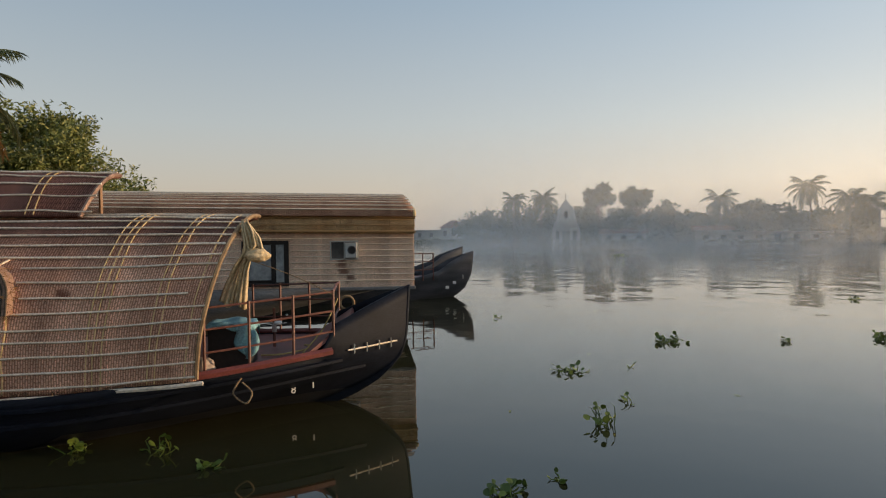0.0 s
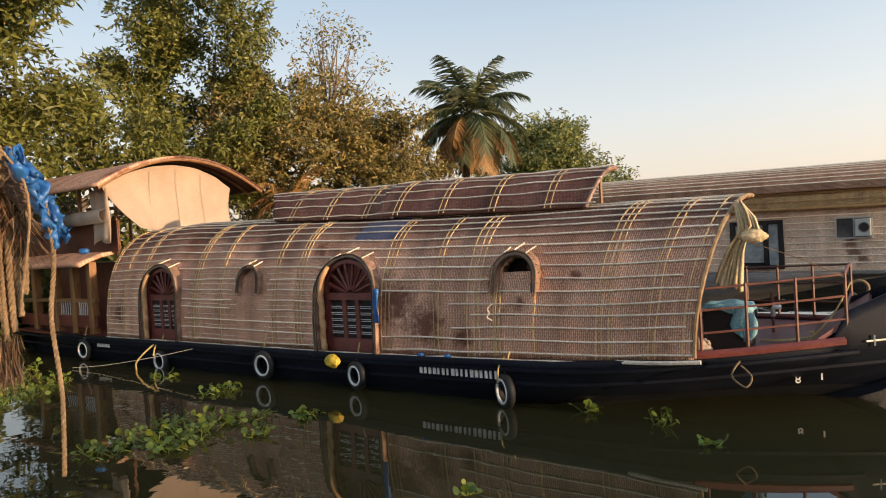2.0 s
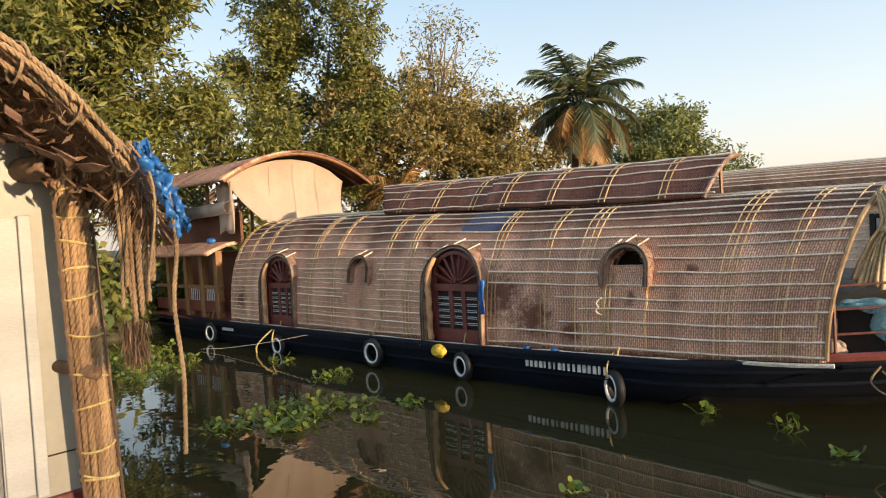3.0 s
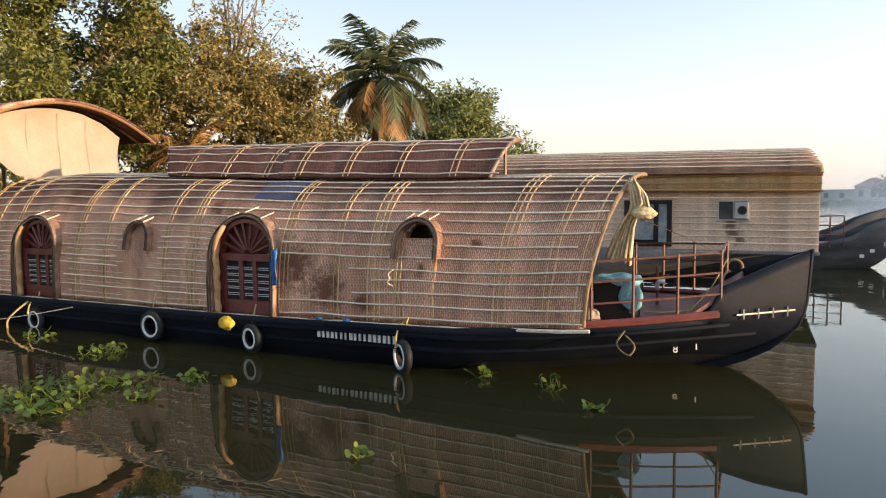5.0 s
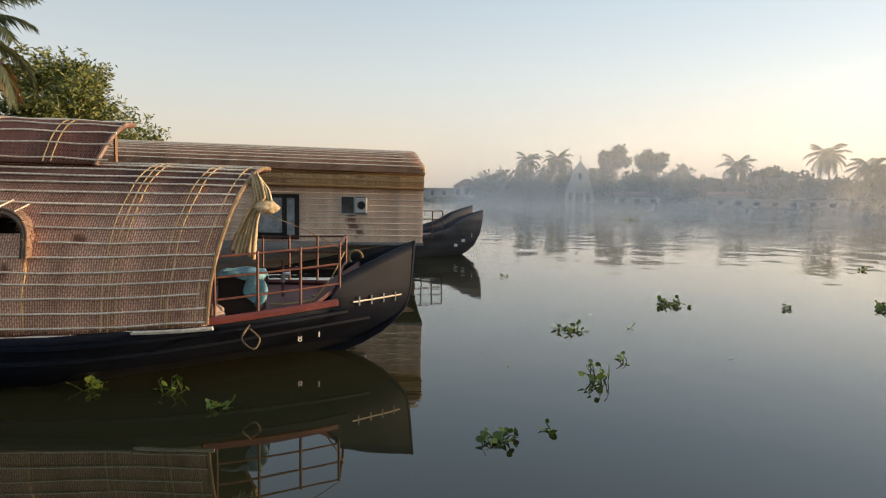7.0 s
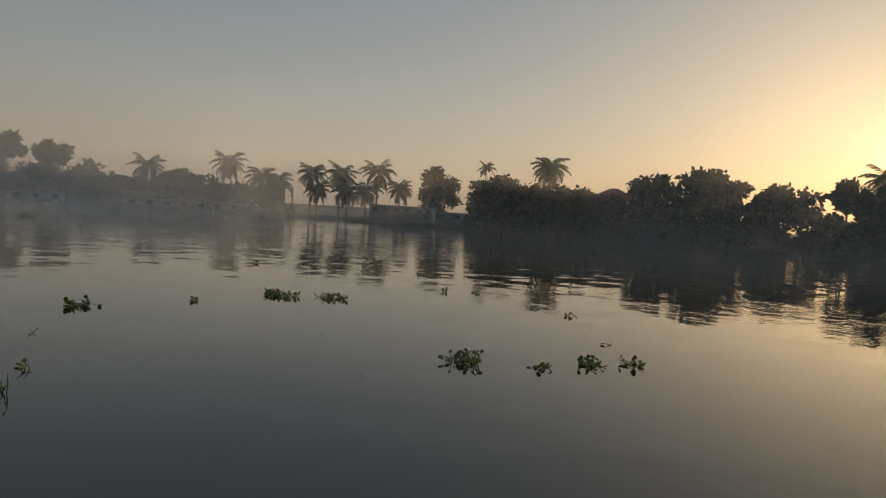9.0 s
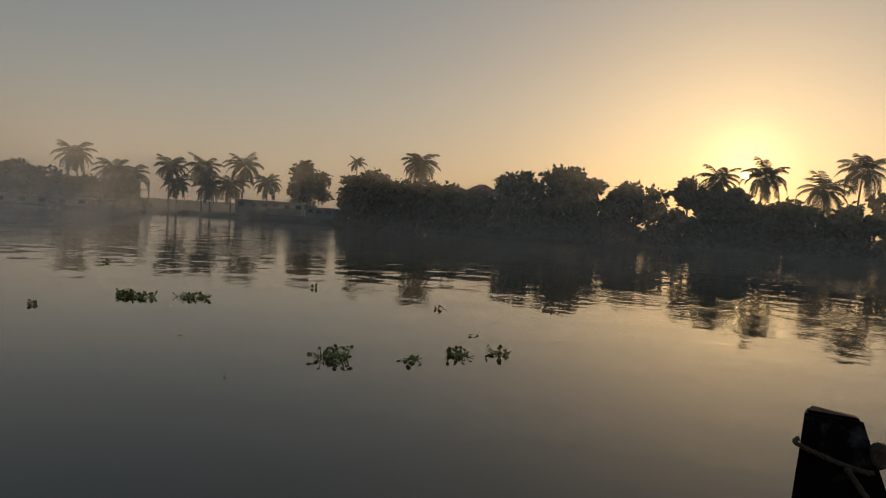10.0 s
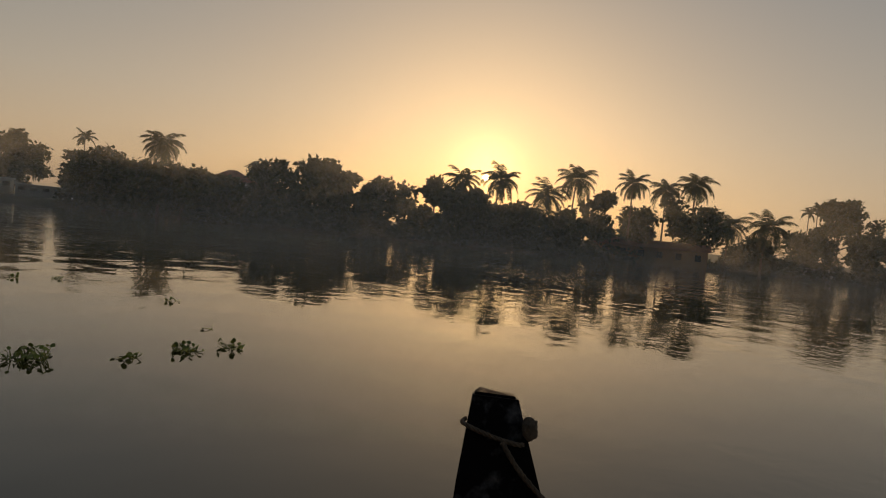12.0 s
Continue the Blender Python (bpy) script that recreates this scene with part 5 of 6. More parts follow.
# ---- loose things on and beside the houseboat ----
def torus(s, center, R, r, axis="y", n=24, m=10, squash=1.0):
    vs, fs = [], []
    for i in range(n):
        a = 2 * math.pi * i / n
        for j in range(m):
            b = 2 * math.pi * j / m
            q = R + r * math.cos(b)
            p = (q * math.cos(a), r * squash * math.sin(b), q * math.sin(a))
            vs.append((center[0] + p[0], center[1] + p[1], center[2] + p[2]))
            fs.append((i * m + j, ((i + 1) % n) * m + j, ((i + 1) % n) * m + (j + 1) % m, i * m + (j + 1) % m))
    return s.add(vs, fs)


def tyre(x, z=0.55, turn=0.0, R=0.2, y=None, rope_up=0.35):
    y = near_y(x, z) - 0.09 if y is None else y
    t = thing("tyre_fender", "old black tyre with a white rim hung against the hull", "tyre", "tyre fenders along the hull", x, y, z)
    t.rotation_euler = (0, 0, radians(turn))
    part("tyre", torus(Shape(), (0, 0, 0), R, 0.062, squash=1.0), M_RUBBER, t, smooth=True)
    part("white_rim", torus(Shape(), (0, -0.048, 0), R - 0.032, 0.022), M_WHITE, t, "white-painted inner rim", smooth=True)
    s = Shape()
    s.tube([(0, 0, R - 0.02), (0.01, 0.04, R + rope_up * 0.5), (0, 0.1, R + rope_up)], 0.012, 5)
    part("hanging_rope", s, M_YROPE, t)


tyre(-5.14, 0.49, -36, rope_up=0.35)
tyre(-7.9, 0.52, -14, R=0.185)
tyre(-10.15, 0.55, 0, R=0.21)
tyre(-13.5, 0.42, 0, R=0.19)
tyre(-16.5, 0.52, 4, R=0.2)


def lump_cloth(name, label, category, center, size, material, seed, n=16):
    """A crumpled cloth heap or bag."""
    bm = bmesh.new()
    bmesh.ops.create_icosphere(bm, subdivisions=4, radius=1)
    for v in bm.verts:
        p = v.co.copy()
        k = 1 + 0.22 * noise.noise((p.x * 1.8 + seed, p.y * 1.8, p.z * 1.8)) + 0.12 * noise.noise((p.x * 5 + seed, p.y * 5, p.z * 5))
        v.co = Vector((p.x * size[0] * k, p.y * size[1] * k, p.z * size[2] * k))
    me = bpy.data.meshes.new(name)
    bm.to_mesh(me)
    bm.free()
    me.polygons.foreach_set("use_smooth", [True] * len(me.polygons))
    me.materials.append(material)
    ob = new(name, me)
    ob.location = center
    return tagged(ob, label, category)


# covered crate on the foredeck
crate = thing("crate", "dark box standing on the red foredeck", "box", "", -2.35, 8.75, 1.0)
s = Shape()
s.box(-0.27, 0.27, -0.25, 0.25, 0.0, 0.60, bevel=0.02)
part("box_body", s, M_DARK, crate)
s = Shape()
rows = []
for i in range(15):
    u = -0.30 + 0.60 * i / 14
    row = []
    for j in range(15):
        v = -0.29 + 0.58 * j / 14
        ex, ey = max(0, abs(u) - 0.27), max(0, abs(v) - 0.25)
        fall = 0.0 if not (ex or ey) else -3.2 * (ex + ey) * (0.4 + 1.4 * max(0, u + 0.1))
        row.append((max(-0.29, min(0.29, u)) + 0.02 * noise.noise((u * 9, v * 9, 3)), max(-0.28, min(0.28, v)), 0.625 + fall + 0.03 * noise.noise((u * 6, v * 6, 0))))
    rows.append(row)
s.sheet(rows)
cover = part("cloth_cover", s, M_TEAL, None, smooth=True, thick=0.012)
cover.location = (-2.35, 8.75, 1.0)
tagged(cover, "faded teal cloth draped over the dark box", "cloth")
s = Shape()
rows = []
for i in range(13):
    f = i / 12
    rows.append([(-2.30 + 0.03 * math.sin(j * 1.2 + 5 * f) + 0.05 * f + 0.03 * j, 8.47 - 0.02 * math.cos(j + f * 6), 1.63 - 0.46 * f * (0.45 + 0.55 * math.sin(math.pi * (j + 1) / 11))) for j in range(10)])
s.sheet(rows)
tagged(part("hanging_cloth", s, M_TEAL, None, smooth=True, thick=0.01), "teal cloth end hanging down from the box", "cloth")
lump_cloth("sack", "pale sack lying on the foredeck", "sack", (-2.66, 8.3, 1.12), (0.17, 0.15, 0.12), M_CANVAS, 2)
# mustard curtain gathered and knotted at the fore opening
s = Shape()
rows = []
keys = ((0.0, -2.14, 8.62, 2.93, 0.10), (0.15, -2.06, 8.52, 2.76, 0.24), (0.30, -2.02, 8.46, 2.60, 0.26), (0.42, -2.10, 8.42, 2.48, 0.11), (0.55, -2.16, 8.40, 2.36, 0.17), (0.8, -2.23, 8.36, 2.10, 0.27), (1.0, -2.27, 8.34, 1.90, 0.33))
for i in range(31):
    f = i / 30
    cx, cy, cz, w = (float(np.interp(f, [q[0] for q in keys], [q[c] for q in keys])) for c in (1, 2, 3, 4))
    rows.append([(cx + w * (j / 24 - 0.5), cy + (0.035 + 0.05 * w) * math.sin(j * 1.55 + 1.3 * f) + 0.02 * math.sin(j * 0.6 + f * 7), cz + 0.035 * math.sin(j * 0.45 + 1) - 0.05 * f * (j / 24)) for j in range(25)])
s.sheet(rows)
tagged(part("curtain", s, M_CLOTH, None, smooth=True, thick=0.008), "mustard cloth curtain knotted at the boat's fore opening", "curtain")
lump_cloth("bundled_cloth", "mustard cloth bundled under the roof's fore edge", "cloth", (-1.98, 8.45, 2.50), (0.17, 0.10, 0.085), M_CLOTH, 12)
# yellow bag and blue rag by the door
lump_cloth("plastic_bag", "crumpled yellow plastic bag hung below the door", "bag", (-8.36, 7.58, 0.74), (0.15, 0.07, 0.11), M_YELLOW, 4)
s = Shape()
rows = []
for i in range(13):
    f = i / 12
    rows.append([(-7.45 + 0.09 * j / 7 + 0.015 * math.sin(f * 9 + j), 7.66 + 0.02 * math.sin(j * 2 + f * 5), 1.95 - 0.55 * f) for j in range(8)])
s.sheet(rows)
tagged(part("hanging_cloth", s, M_TARP, None, smooth=True, thick=0.01), "narrow blue rag hung beside the arched door", "cloth")
for x in (-6.62, -6.12):
    lump_cloth("plastic_scrap", "small blue plastic scrap tucked under the matting", "plastic", (x, 7.72, foot_z(x) + 0.0), (0.06, 0.03, 0.04), M_TARP, int(-x * 7))
# grey pipe rolled canvas at the upper deck
s = Shape()
s.tube([(-18.6, YC - 1.95, 3.60), (-15.5, YC - 1.92, 3.66)], 0.16, 16, caps=False)
tagged(part("pipe", s, M_PIPE, None, smooth=True, thick=0.012), "grey plastic drain pipe lying beside the upper deck", "pipe")
lump_cloth("plastic_scrap", "blue plastic scrap on the lower eave", "plastic", (-16.2, YC - 2.1, 2.86), (0.16, 0.10, 0.07), M_TARP, 3)


def twist_rope(s, path, length, r, strands=3):
    """Three strands laid round each other along the path."""
    m = max(12, min(400, int(length / (r * 0.9))))
    cum = [0.0]
    for p_, q in zip(path, path[1:]):
        cum.append(cum[-1] + (q - p_).length)
    xs = np.linspace(0, cum[-1], m)
    pts = [Vector([float(np.interp(d, cum, [q[c] for q in path])) for c in range(3)]) for d in xs]
    for k in range(strands):
        line, side = [], None
        for i, c in enumerate(pts):
            d = (pts[min(i + 1, m - 1)] - pts[max(i - 1, 0)]).normalized()
            if side is None:
                side = d.orthogonal().normalized()
            side = (side - d * side.dot(d)).normalized()
            up = d.cross(side)
            a = 2 * math.pi * (k / strands + xs[i] / (r * 7))
            line.append(c + (side * math.cos(a) + up * math.sin(a)) * r * 0.5)
        s.tube(line, r * 0.55, 5)


def rope(pts, r, label, material=None, steps=24, name="rope"):
    """Rope through the given points, smoothed, with a twisted lay."""
    pts = [Vector(p) for p in pts]
    fine = []
    n = len(pts)
    for i in range(steps * (n - 1) + 1):
        k = min(n - 2, i // steps)
        f = i / steps - k
        p0, p1, p2, p3 = pts[max(k - 1, 0)], pts[k], pts[k + 1], pts[min(k + 2, n - 1)]
        fine.append(0.5 * ((2 * p1) + (p2 - p0) * f + (2 * p0 - 5 * p1 + 4 * p2 - p3) * f * f + (3 * p1 - p0 - 3 * p2 + p3) * f ** 3))
    length = sum((q - p_).length for p_, q in zip(fine, fine[1:]))
    s = Shape()
    twist_rope(s, fine, length, r)
    return tagged(part(name, s, material or M_ROPE, None, smooth=True), label, "rope")


rope([(-13.6, 7.78, 0.86), (-13.75, 7.5, 0.62), (-13.95, 7.42, 0.40), (-13.9, 7.40, 0.20)], 0.02, "coir mooring rope drooping from the hull to the water", M_YROPE)
rope([(-13.6, 7.78, 0.86), (-13.55, 7.62, 0.70), (-13.5, 7.55, 0.55)], 0.018, "short rope end hanging on the hull", M_YROPE)
rope([(-12.2, 7.6, 0.76), (-13.2, 7.35, 0.58), (-14.6, 7.1, 0.38), (-15.6, 6.9, 0.30)], 0.0055, "taut pale mooring line beside the hull", M_BAMBOO)
rope([(-2.12, 8.05, 1.02), (-2.2, 7.95, 0.86), (-2.05, 7.92, 0.74), (-1.98, 7.94, 0.86), (-2.1, 7.98, 0.98)], 0.012, "looped rope hanging from the foredeck", M_ROPE)
rope([(-1.05, 8.75, 1.95), (-1.5, 8.6, 2.2), (-2.1, 8.5, 2.45)], 0.006, "thin cord from the rail to the roof", M_ROPE)
rope([(-1.0, 9.2, 1.85), (-1.2, 9.1, 1.45), (-1.5, 9.0, 1.1)], 0.01, "cord slanting over the foredeck", M_YROPE)
rope([(-5.30, 7.72, 1.72), (-5.37, 7.70, 1.65), (-5.34, 7.69, 1.59), (-5.38, 7.69, 1.53), (-5.31, 7.71, 1.48)], 0.010, "short pale rope hitched to a batten", M_BAMBOO, 12)
rope([(-5.16, 7.74, 0.97), (-5.2, 7.62, 0.82), (-5.2, 7.58, 0.64)], 0.014, "yellow rope knot over the tyre", M_YROPE)
# faded blue sheet tucked under the battens above the door
s = Shape()
s.sheet([[shell(-8.35 + 0.95 * i / 14 + 0.04 * noise.noise((i * 0.7, j * 0.4, 2)), 1.98 + 0.95 * j / 14 + 0.06 * noise.noise((i * 0.5, j * 0.5, 7)), 0.006) for j in range(15)] for i in range(15)])
tagged(part("plastic_sheet", s, mat("faded_blue_sheet", (0.05, 0.055, 0.10), (0.09, 0.085, 0.14), 3, 40, 0.6, 0.2), None, smooth=True), "faded dark blue plastic sheet laid on the matting", "plastic sheet")

# standing pipe with a white elbow, and a yellow line on the foredeck
standpipe = thing("standpipe", "thin brown pipe with a white plastic elbow standing on the foredeck", "pipe", "", -1.98, 9.9, 1.06)
s = Shape()
s.tube([(0, 0, 0), (0, 0, 0.60)], 0.022, 7)
part("pipe_stem", s, M_RUST, standpipe)
s = Shape()
s.tube([(0, 0, 0.24), (0, 0, 0.35), (0.02, -0.02, 0.375), (0.11, -0.03, 0.38)], 0.032, 9)
part("elbow", s, M_WHITE, standpipe, "white plastic pipe elbow", smooth=True)
rope([(-2.05, 9.1, 1.10), (-1.8, 9.0, 1.12), (-1.55, 9.15, 1.13), (-1.35, 9.3, 1.16), (-1.5, 9.5, 1.16)], 0.014, "yellow line lying slack on the foredeck", M_YROPE)


# ---- the flat-sided houseboat behind ----
def flat_boat():
    t = thing("houseboat", "flat-walled coir houseboat with a long rounded roof", "houseboat")
    y, x0, x1 = 16.85, -15.0, 0.62

    def up(x):
        return -0.016 * (x - 0.6)

    def strip(name, prof, material, label, thick=0.05, round_end=0.0):
        s = Shape()
        rows, uvs = [], []
        for x in [x0 + (x1 - 0.4 - x0) * i / 60 for i in range(61)] + [x1 - 0.4 + 0.4 * math.sin(a) for a in np.linspace(0.15, math.pi / 2, 9)]:
            fall = math.sqrt(max(0.0, 1 - 0.8 * (max(0.0, x - x1 + 0.4) / 0.4) ** 2)) if round_end else 1.0
            acc, row, ur, last = 0, [], [], None
            for yy, zz in prof:
                p = (yy, zz)
                if last:
                    acc += math.hypot(p[0] - last[0], p[1] - last[1])
                last = p
                row.append((x, yy, (prof[0][1] + (zz - prof[0][1]) * fall) + up(x) * min(1, max(0, zz - 1.2))))
                ur.append((x, acc))
            rows.append(row)
            uvs.append(ur)
        s.sheet(rows, uvs)
        return part(name, s, material, t, label, smooth=False, thick=thick, grow=1)
    s = Shape()
    doors = [(-3.7, -2.62, 1.5, 2.54), (-1.5, -0.86, 2.12, 2.54)]
    rows, uvs = [], []
    for i in range(157):
        x = x0 + 0.1 * i
        rows.append([(x, y, 1.38 + 0.035 * j + up(x) * max(0, 0.035 * j + 0.18) * 0.3) for j in range(41)])
        uvs.append([(x, 0.035 * j) for j in range(41)])

    def keep(i, j):
        cx, cz = x0 + 0.1 * (i + 0.5), 1.38 + 0.035 * (j + 0.5)
        return not any(a < cx < b and c < cz < d for a, b, c, d in doors)
    s.sheet(rows, uvs, keep)
    part("wall", s, M_WEAVE2, t, "brown coir-mat wall", thick=0.06, grow=1)
    s = Shape()
    s.box(x1 - 0.06, x1, y + 0.06, y + 4.1, 1.38, 2.76)
    part("end_wall", s, M_WEAVE2, t)
    strip("eave_band", [(y - 0.06, 2.74), (y - 0.2, 2.80), (y - 0.26, 2.92), (y - 0.26, 3.08), (y - 0.18, 3.16), (y, 3.18)], M_BAND, "golden bamboo eave band")
    for z, r in ((2.79, 0.03), (2.95, 0.012), (3.14, 0.03)):
        b = Shape()
        b.tube([(x0 + (x1 + 0.02 - x0) * i / 10, y - 0.28, z + up(x0 + (x1 - x0) * i / 10)) for i in range(11)], r, 6)
        part("eave_cane", b, M_BAND, t)
    prof = [(y + 2.0 + 2.45 * math.cos(a) * (1), 3.18 + 0.66 * math.sin(a) ** 0.75) for a in np.linspace(math.pi, 0, 22)]
    strip("roof", [(a - 0.0, b) for a, b in prof], M_WEAVE_ROOF2, "long rounded roof of brown matting", 0.06, 0.4)
    for k in range(1, 11):
        a, b = prof[k]
        q = Shape()
        q.tube([(x0 + (x1 - 0.03 * k - x0) * i / 12, a, b + 0.012 + up(x0 + (x1 - x0) * i / 12)) for i in range(13)], 0.016, 5)
        part("batten", q, M_BAMBOO, t)
    q = Shape()
    q.tube([(x1 - 0.01, a, 3.18 + (b - 3.18) * 0.447) for a, b in prof], 0.04, 7)
    part("end_cane", q, M_RIB, t)
    for z in np.arange(1.55, 2.75, 0.155):
        for a, b in ((x0, -3.75), (-2.55, -1.55), (-0.8, x1)) if 2.1 < z < 2.56 else (((x0, -3.75), (-2.55, x1)) if 1.5 < z < 2.56 else ((x0, x1),)):
            q = Shape()
            q.tube([(a, y - 0.012, z + up(a) * 0.3), ((a + b) / 2, y - 0.014, z + up((a + b) / 2) * 0.3), (b, y - 0.012, z + up(b) * 0.3)], 0.014, 5)
            part("batten", q, M_BAMBOO, t)
    # window with two panes
    w = Shape()
    w.box(-1.53, -0.83, y + 0.02, y + 0.05, 2.09, 2.57)
    win = part("window", w, M_DARK, t, "small white-framed sliding window")
    for x0_, x1_, z0_, z1_ in ((-1.54, -0.82, 2.55, 2.58), (-1.54, -0.82, 2.09, 2.12), (-1.54, -1.51, 2.12, 2.55), (-0.85, -0.82, 2.12, 2.55), (-1.19, -1.16, 2.12, 2.55)):
        f = Shape()
        f.box(x0_, x1_, y - 0.05, y + 0.03, z0_, z1_, bevel=0.004)
        part("frame", f, M_SHUTTER, win)
    f = Shape()
    f.box(-1.50, -1.20, y - 0.01, y + 0.005, 2.13, 2.54)
    part("pane", f, M_PANE, win)
    # air cooler filling the other half, with a round grille
    f = Shape()
    f.box(-1.155, -0.855, y - 0.14, y + 0.02, 2.14, 2.53, bevel=0.015)
    cooler = part("cooler_case", f, M_SHUTTER, win, "small whitish air cooler set in the window")
    f = torus(Shape(), (-0.985, y - 0.145, 2.34), 0.10, 0.012)
    part("grille_ring", f, M_PIPE, cooler)
    f = Shape()
    f.tube([(-0.985, y - 0.15, 2.34), (-0.985, y - 0.138, 2.34)], 0.092, 18)
    part("grille", f, M_DARK, cooler)
    # glazed door
    w = Shape()
    w.box(-3.72, -2.6, y + 0.05, y + 0.07, 1.48, 2.56)
    door = part("glazed_door", w, M_DARK, t, "dark framed glazed doors with pale curtains")
    for a, b, c, d in ((-3.74, -2.58, 2.52, 2.60), (-3.74, -2.58, 1.44, 1.52), (-3.74, -3.64, 1.52, 2.52), (-2.68, -2.58, 1.52, 2.52), (-3.0, -2.92, 1.52, 2.52)):
        f = Shape()
        f.box(a, b, y - 0.05, y + 0.05, c, d)
        part("door_frame", f, M_DARK, door)
    for a, b in ((-3.62, -3.02), (-2.90, -2.70)):
        f = Shape()
        f.box(a, b, y + 0.0, y + 0.02, 1.6 if b < -3 else 1.54, 2.5)
        part("pane", f, M_GLASS, door)
    # hull
    s = Shape()
    rows = []
    for i in range(24):
        x = -15.5 + 16.4 * i / 23
        rows.append([])
        for j in range(9):
            z = -0.3 + 1.66 * j / 8
            end = lerp(z, (-0.3, 0.27, 0.8, 1.15, 1.36), (-6.5, -4.6, -2.2, -0.5, 0.60))
            xx = -15.5 + (end + 15.5) * i / 23
            f = max(0.0, 1 - max(0.0, (xx - end + 2.6) / 2.6) ** 2) ** 0.5
            rows[-1].append((xx, y + 2.05 - (1.75 + 0.42 * j / 8) * max(f, 0.04), z))
    s.sheet(rows)
    hull = part("hull", s, M_HULL2, t, "weathered dark grey hull", smooth=True, thick=0.05)
    s = Shape()
    s.box(-15.2, 0.64, y - 0.08, y + 4.1, 1.30, 1.38, bevel=0.015)
    part("deck_edge", s, M_HULL2, t)
    for x, z in ((-2.65, 1.1), (-2.63, 0.66)):
        make_text(t, "8", 0.14, x, y - 0.18, z)
    q = Shape()
    torus(q, (-1.12, y - 0.22, 1.0), 0.17, 0.035)
    part("rope_ring", q, M_ROPE, t, smooth=True)


flat_boat()

# ---- two farther boats with upturned prows ----
def far_boat(y, tip_x, tip_z, label, rails=True):
    t = thing("boat", label, "boat", "boats with upturned prows")
    s = Shape()
    half = 1.9
    L = 11.0

    def stem(z):
        return tip_x + lerp(z, (-0.3, 0.27, 0.6, 1.1, 1.6, 2.1), (-1.9, -0.75, -0.35, -0.1, -0.02, 0.0))

    def sheer(d):
        return lerp(d, (0, 0.4, 0.9, 1.4, 2.2, 4, 12), (tip_z, tip_z - 0.14, tip_z - 0.35, tip_z - 0.7, 1.12, 1.0, 0.95))
    for sg in (-1, 1):
        rows = []
        for d in (0, 0.1, 0.25, 0.4, 0.6, 0.9, 1.15, 1.4, 1.7, 2.2, 3, 4, 6, 8, L):
            rows.append([(stem(z) - d, y + sg * half * (1 - (1 - min(d, 4.0) / 4.0) ** 2) * lerp(z, (-0.3, 0.3, 1.2, 2.2), (0.7, 0.86, 1.0, 0.9)), z) for z in [-0.3 + (sheer(d) + 0.3) * j / 10 for j in range(11)]])
        s.sheet([r if sg < 0 else r[::-1] for r in rows])
    part("hull", s, M_BOATHULL, t, "dark weathered hull with a tall curled prow", smooth=True, thick=0.05)
    s = Shape()
    s.add([(tip_x - 1.6, y - 0.9, 1.05), (tip_x - 1.6, y + 0.9, 1.05), (tip_x - L, y + 1.8, 1.0), (tip_x - L, y - 1.8, 1.0)], [(0, 1, 2, 3)])
    part("deck", s, M_REDWOOD, t, thick=0.05)
    if rails:
        for x in (-1.7, -2.1, -2.5, -3.0, -3.6):
            p = Shape()
            yy = y - 1.9 * (1 - (1 - min(-x, 4) / 4) ** 2) + 0.06
            p.tube([(tip_x + x, yy, 1.0), (tip_x + x, yy, 2.0)], 0.025, 5)
            part("rail_post", p, M_RUST, t)
        for z in (2.0, 1.7, 1.4):
            p = Shape()
            p.tube([(tip_x + x, y - 1.9 * (1 - (1 - min(-x, 4) / 4) ** 2) + 0.06, z) for x in (-1.7, -2.1, -2.5, -3.0, -3.6)], 0.02, 5)
            part("rail", p, M_RUST, t)
        p = Shape()
        p.box(tip_x - 3.4, tip_x - 2.7, y - 0.9, y - 0.5, 1.05, 1.9, bevel=0.03)
        part("engine_cover", p, M_BROWNWOOD, t, "orange-brown box on the foredeck")
        make_text(t, "1", 0.24, tip_x - 0.5, y - 0.52, 0.98, turn=35)
        for x, z in ((-0.85, 0.82), (-1.15, 0.66)):
            b = Shape()
            yy = y - 1.9 * (1 - (1 - (-x) / 4) ** 2) * 0.93
            b.box(tip_x + x - 0.07, tip_x + x + 0.05, yy - 0.1, yy - 0.05, z, z + 0.1)
            part("lettering_bar", b, M_WHITE, t)
    return t


far_boat(25.0, 3.5, 2.03, "dark boat with a tall upturned prow and rusty rails")
far_boat(27.6, 3.45, 2.15, "second dark boat with an upturned prow alongside", rails=False)


